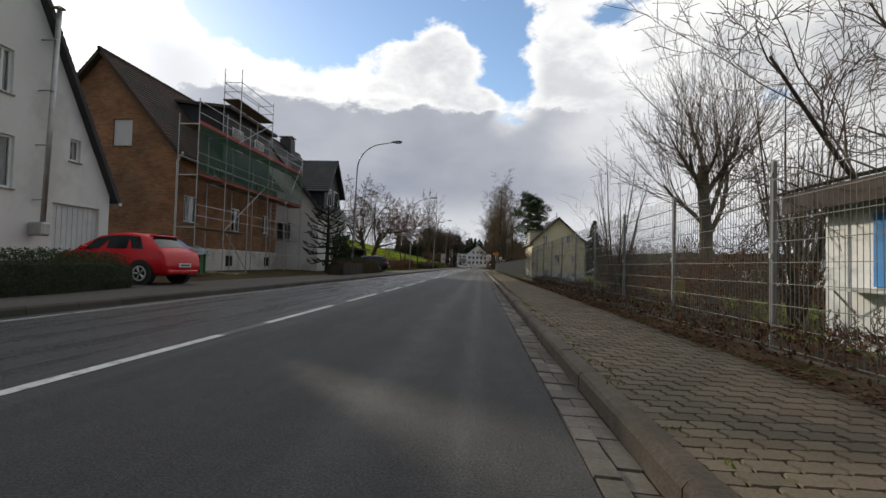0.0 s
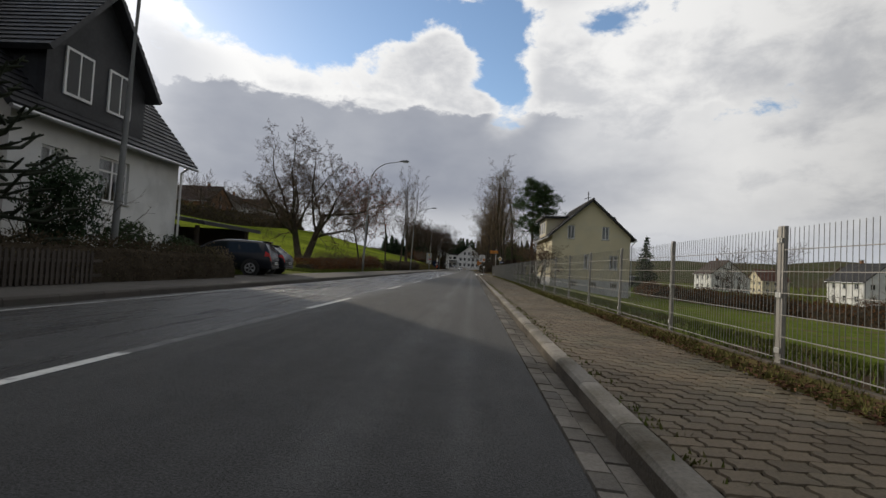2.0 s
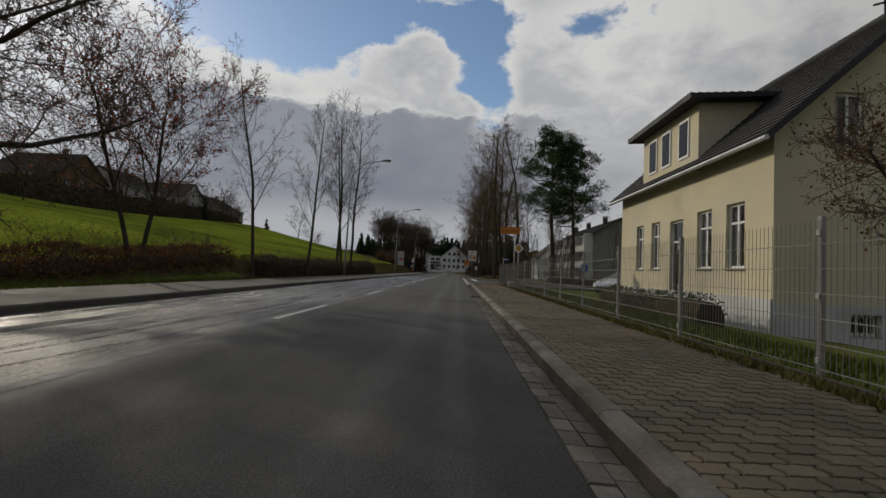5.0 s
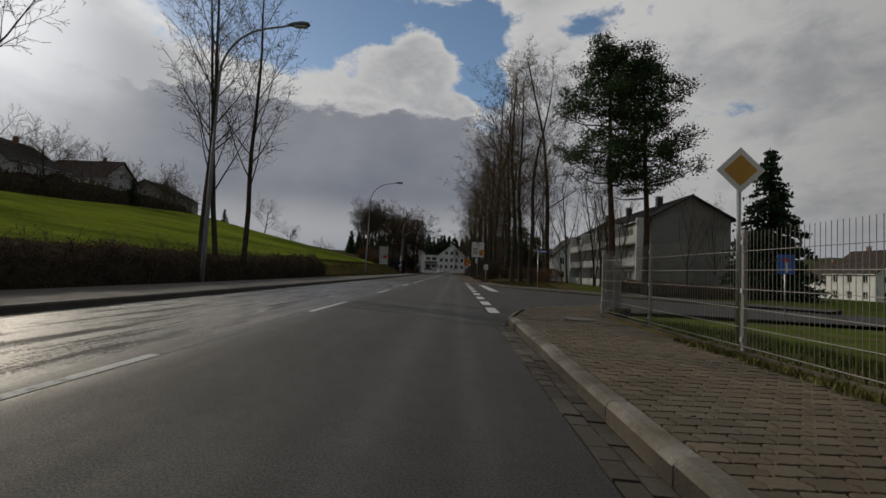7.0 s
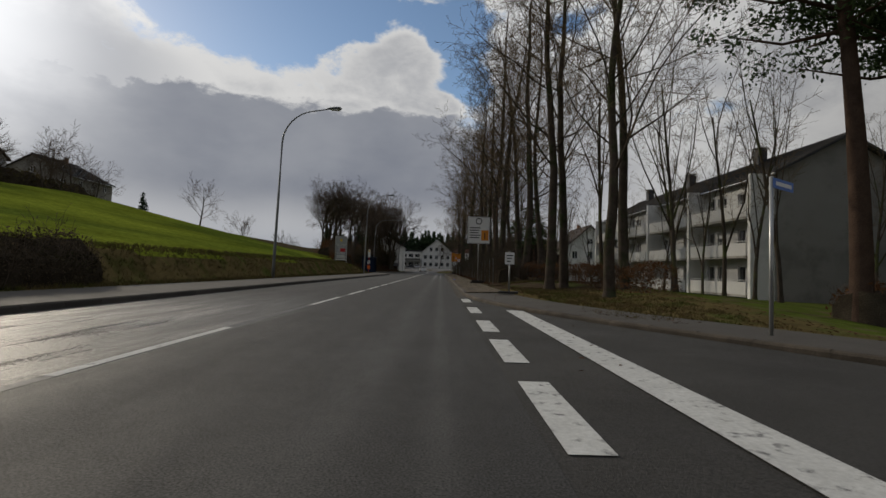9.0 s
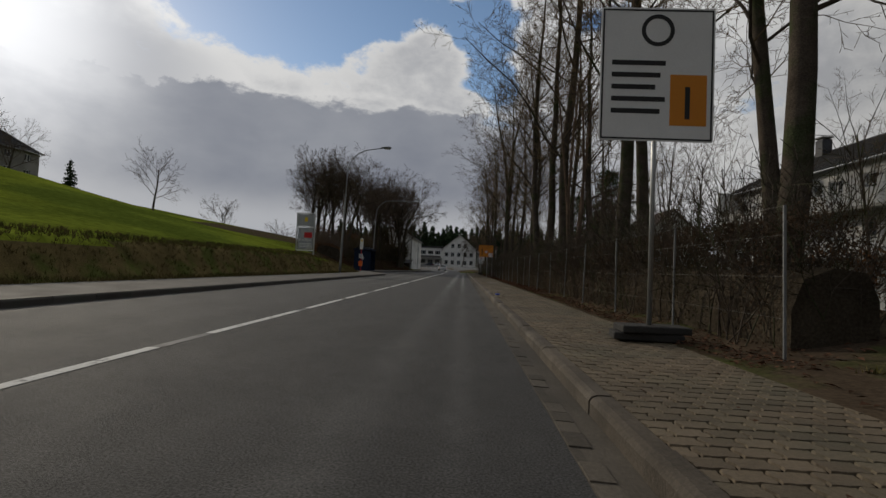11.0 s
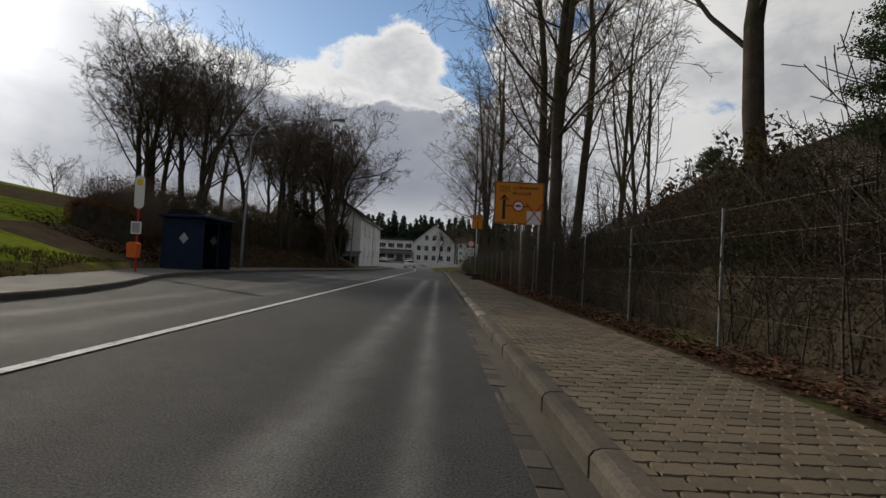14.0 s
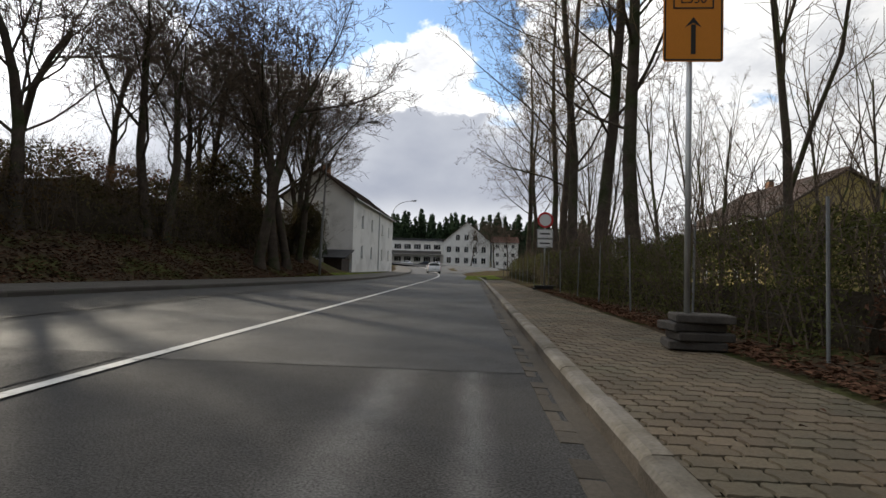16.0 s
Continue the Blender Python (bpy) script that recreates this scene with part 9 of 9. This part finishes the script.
class Hull:
    """A car's skin: sections along its length, sampled at a share f of the length and a place s round the section (0 sill, 4 waist, 5 roof edge, 6 near the crown)."""

    def __init__(self, spec, length, width, height):
        self.spec, self.L, self.W, self.k = spec, length, width / 2, height / 1.48

    def section(self, f):
        sp = self.spec
        for i in range(len(sp) - 1):
            if f <= sp[i + 1][0]:
                break
        f0, f1 = sp[i][0], sp[i + 1][0]
        t = min(1, max(0, (f - f0) / (f1 - f0)))
        lo, top, w = (sp[i][j] + (sp[i + 1][j] - sp[i][j]) * t for j in (1, 2, 3))
        top *= self.k
        x = self.W * w
        waist = min(0.95 - 0.05 * f, top - 0.05)
        cab = max(0.0, (top - waist - 0.05) / (1.48 * self.k - 0.95))
        xr = x * (0.93 - 0.19 * cab)
        mid = lo + (waist - lo) * 0.5
        return [(x * 0.80, lo), (x * 0.955, lo + 0.07), (x * 1.0, mid), (x * 1.0, mid + (waist - mid) * 0.55), (x * 0.955, waist), (xr, top - 0.045 - 0.02 * cab), (xr * 0.62, top - 0.008), (0.0, top)]

    def at(self, f, s, side):
        sec = self.section(f)
        i = min(6, int(s))
        (a, b), (c, d) = sec[i], sec[i + 1]
        t = s - i
        return Vector((side * (a + (c - a) * t), -self.L / 2 + self.L * f, b + (d - b) * t))

    def skin(self, mat):
        fs = sorted({r[0] for r in self.spec} | {k / 28 for k in range(29)})
        V, F = [], []
        for f in fs:
            sec = self.section(f)
            y = -self.L / 2 + self.L * f
            V += [(-x, y, z) for x, z in sec[:-1]] + [(x, y, z) for x, z in sec[::-1]]
        m = 15
        for i in range(len(fs) - 1):
            for k in range(m - 1):
                a = i * m + k
                F.append((a, a + 1, a + m + 1, a + m))
            F.append((i * m, (i + 1) * m, (i + 1) * m + m - 1, i * m + m - 1))
        F += [tuple(range(m))[::-1], tuple(range((len(fs) - 1) * m, len(fs) * m))]
        return mesh_from("car_body", V, F, mat, True)

    def patch(self, name, f0, f1, s0, s1, side, mat, lift=0.006, whole=False, lean=0.0):
        """A panel laid on the skin; whole spans both sides over the crown; lean slants its ends."""
        V, F = [], []
        n, m = 6, 6
        for i in range(n + 1):
            f = f0 + (f1 - f0) * i / n
            for j in range(m + 1):
                if whole:
                    q = -1 + 2 * j / m
                    s = 7 - (7 - s0) * abs(q)
                    p = self.at(f, s, 1 if q > 0 else -1)
                    o = Vector((0, 0, 1))
                    o += Vector((0, -0.6 if f0 < 0.3 else 0.5, 0))
                else:
                    s = s0 + (s1 - s0) * j / m
                    p = self.at(min(0.999, max(0.0, f + lean * (j / m - 0.5))), s, side)
                    o = Vector((side, 0, 0.25))
                    if f < 0.06:
                        o += Vector((0, -0.7, 0))
                    elif f > 0.93:
                        o += Vector((0, 0.7, 0))
                o.normalize()
                V.append(p + o * lift)
        for i in range(n):
            for j in range(m):
                a = i * (m + 1) + j
                F.append((a, a + 1, a + m + 2, a + m + 1))
        me = mesh_from(name, V, F, mat, True)
        return me


def car(name, label, m, paint, length=4.0, width=1.75, height=1.48, wagon=False, group=""):
    """A car with its nose towards +y. Parts: body, windows, lights, bumpers, mirrors, wheels, plate."""
    c = thing(name, label, "car", m, group)
    h = Hull(ESTATE if wagon else HATCH, length, width, height)
    L, W = length, width / 2
    part("body", h.skin(paint), "", c)
    rear = (0.028, 0.070) if wagon else (0.066, 0.152)
    part("windscreen", h.patch("windscreen", 0.572, 0.725, 5.15, 7, 1, "car_glass", whole=True), "", c, "dark windscreen")
    part("rear_window", h.patch("rear_window", *rear, 5.2, 7, 1, "car_glass", whole=True), "", c, "dark rear window")
    for side in (-1, 1):
        for f0, f1, lean in ((0.49, 0.635, -0.09), (0.31, 0.475, 0.0), (0.20 if not wagon else 0.11, 0.295, 0.05)):
            part("side_window", h.patch("side_window", f0, f1, 4.12, 4.90, side, "car_glass", 0.008, lean=lean), "", c, "tinted side window")
        part("tail_light", h.patch("tail_light", 0.004, 0.06, 3.2, 4.25, side, "light_red", 0.012), "", c)
        part("headlight", h.patch("headlight", 0.90, 0.975, 3.1, 4.6, side, "light_clear", 0.008), "", c)
        part("door_seam", h.patch("door_seam", 0.476, 0.480, 1.2, 4.1, side, "plastic_black", 0.004), "", c)
        part("door_handle", h.patch("door_handle", 0.34, 0.375, 3.55, 3.7, side, paint, 0.025), "", c)
        part("sill", h.patch("sill", 0.27, 0.74, 0.3, 1.0, side, "plastic_black", 0.010), "", c)
        x0, x1 = sorted((side * (W * 0.94), side * (W + 0.15)))
        part("mirror", new_box(x0, x1, -L / 2 + L * 0.625, -L / 2 + L * 0.625 + 0.11, 0.93, 1.06, bevel=0.03), paint, c)
    part("rear_bumper", new_box(-W * 0.78, W * 0.78, -L / 2 - 0.025, -L / 2 + 0.15, 0.30, 0.43, bevel=0.04), paint, c)
    part("front_grille", new_box(-W * 0.50, W * 0.50, L / 2 - 0.10, L / 2 + 0.012, 0.34, 0.47, bevel=0.03), "plastic_black", c)
    part("spoiler", new_box(-W * 0.60, W * 0.60, -L / 2 + L * rear[1] - 0.06, -L / 2 + L * rear[1] + 0.16, height - (0.075 if wagon else 0.115), height - (0.035 if wagon else 0.08), bevel=0.015), paint, c)
    plate = part("number_plate", new_box(-0.26, 0.26, -L / 2 - 0.045, -L / 2 - 0.028, 0.50, 0.61), "sign_white", c)
    part("plate_bar", new_box(-0.2, 0.2, -L / 2 - 0.048, -L / 2 - 0.045, 0.53, 0.58), "sign_black", plate)
    for sx in (-1, 1):
        for f in (0.185, 0.815):
            y = -L / 2 + L * f
            bm = bmesh.new()
            x0, x1 = sorted((sx * (W - 0.19), sx * (W + 0.012)))
            n = 22
            prism(bm, [(y + 0.365 * math.cos(k * math.tau / n), 0.33 + 0.365 * math.sin(k * math.tau / n)) for k in range(n)], lambda a, b: (x0, a, b), lambda a, b: (x1 - sx * 0.008 if sx > 0 else x1, a, b))
            part("wheel_arch", bm, "plastic_black", c)
            bm = bmesh.new()
            x0, x1 = sorted((sx * (W - 0.17), sx * (W + 0.02)))
            r = 0.315
            for xa, xb, ra, rb in ((x0, x0 + 0.03, r - 0.04, r), (x0 + 0.03, x1 - 0.03, r, r), (x1 - 0.03, x1, r, r - 0.04)):
                va = [bm.verts.new((xa, y + ra * math.cos(k * math.tau / n), 0.315 + ra * math.sin(k * math.tau / n))) for k in range(n)]
                vb = [bm.verts.new((xb, y + rb * math.cos(k * math.tau / n), 0.315 + rb * math.sin(k * math.tau / n))) for k in range(n)]
                for k in range(n):
                    bm.faces.new((va[k], va[(k + 1) % n], vb[(k + 1) % n], vb[k]))
                if xa == x0:
                    bm.faces.new(va)
                if xb == x1:
                    bm.faces.new(vb)
            wh = part("wheel", bm, "tyre", c)
            xr = sx * (W + 0.022)
            bm = ring(0.175, 0.21, 0.0, 0.012, 0.0, 0.0, 24)
            for k in range(5):
                a = k * math.tau / 5
                for o in (-0.13, 0.13):
                    tube(bm, [(0.03 * math.cos(a), 0.004, 0.03 * math.sin(a)), (0.185 * math.cos(a + o), 0.006, 0.185 * math.sin(a + o))], 0.014, 4)
            q = part("rim", bm, "rim", wh)
            q.matrix_basis = pose(xr, y, 0.315, 0, 0, -90 * sx)
    return c


def build_cars():
    car("red_hatchback", "bright red small hatchback parked before the garage", pose(-10.4, 13.8, 0.17, 0, 0, 87), "car_red", 3.8, 1.72, 1.48)
    car("black_car", "black estate car parked behind the hedge", pose(-10.6, 44.6, 0.15, 0, 0, 100), "car_black", 4.4, 1.8, 1.5, True, "parked dark cars")
    car("dark_car", "dark grey hatchback parked beside the black estate", pose(-10.9, 47.4, 0.15, 0, 0, 96), "car_black", 4.2, 1.78, 1.48, False, "parked dark cars")
    car("silver_car", "silver car parked on the side road behind the fence", pose(11.2, 93.6, -0.16, 0, 0, 125), "car_silver", 4.3, 1.78, 1.46)
    car("dark_car", "dark car parked far down the side road", pose(21, 92, land(21, 92), 0, 0, 120), "car_black", 4.3, 1.78, 1.46)
    car("white_estate", "white estate car driving away down the road", pose(-5.6, 262.0, 0.1, 0, 0, 7), "car_white", 4.7, 1.82, 1.48, True)
    for i, (x, y, p) in enumerate(((-20, 338, "car_white"), (-14.5, 340, "car_black"), (-11.5, 341, "car_silver"))):
        car("parked_car", "car parked before the far houses", pose(x, y, 1.25, 0, 0, 80), p, 4.3, 1.78, 1.46, False, "cars before the far houses")


def build_small_things():
    # manhole covers
    for x, y, r in ((2.2, 92.7, 0.33), (1.75, 161.5, 0.32), (1.9, 46.8, 0.3)):
        m = thing("manhole_cover", "round concrete manhole cover set in the pavement", "manhole cover", pose(x, y, 0.125 + 0.022 * (x - 1.05)))
        n = 26
        part("ring", prism(bmesh.new(), [(r * math.cos(k * math.tau / n), r * math.sin(k * math.tau / n)) for k in range(n)], lambda a, b: (a, b, 0.006), lambda a, b: (a, b, -0.08)), "iron", m)
        part("lid", prism(bmesh.new(), [(r * 0.8 * math.cos(k * math.tau / n), r * 0.8 * math.sin(k * math.tau / n)) for k in range(n)], lambda a, b: (a, b, 0.009), lambda a, b: (a, b, -0.05)), "kerb_stone", m)
    # drain gratings in the gutter
    for y in (78.0,):
        d = thing("drain_grating", "cast iron drain grating in the gutter", "drain", pose(0.70, y, -0.004))
        part("frame", border(0.36, 0.5, 0.03, -0.01, 0.03, 0, 0, 0), "iron", d).matrix_basis = pose(0, 0, 0, 90)
        for k in range(7):
            part("bar", new_box(-0.15, 0.15, -0.2 + k * 0.062, -0.17 + k * 0.062, -0.02, 0.008), "iron", d)
    s = thing("marker_plate", "small white marker plate on a short post in the bank", "marker", pose(-10.9, 97.5, land(-10.9, 97.5)))
    part("post", new_box(-0.02, 0.02, -0.02, 0.02, 0, 0.55), "galvanised", s)
    part("plate", new_box(-0.13, 0.13, -0.035, -0.02, 0.38, 0.6), "sign_white", s)
    b = structure("litter", new_box(-0.11, 0.11, -0.04, 0.04, 0, 0.05, bevel=0.02), "litter_blue", "crumpled blue wrapper on the pavement", "litter", kind="")
    b.matrix_basis = pose(1.16, 147.6, 0.13, 0, 0, 35) @ Matrix.Diagonal((0.75, 0.75, 0.75, 1))
    bx = thing("utility_box", "orange utility box behind the tall fence", "utility box", pose(5.0, 12.6, land(5.0, 12.6)))
    part("body", new_box(-0.12, 0.12, -0.12, 0.12, 0, 0.75, bevel=0.02), "box_yellow", bx)


build_trees()
build_hedges()
build_fences()
build_lamps()
build_signs()
build_bus_stop()
build_cars()
build_small_things()
build_litter()
build_pavers()
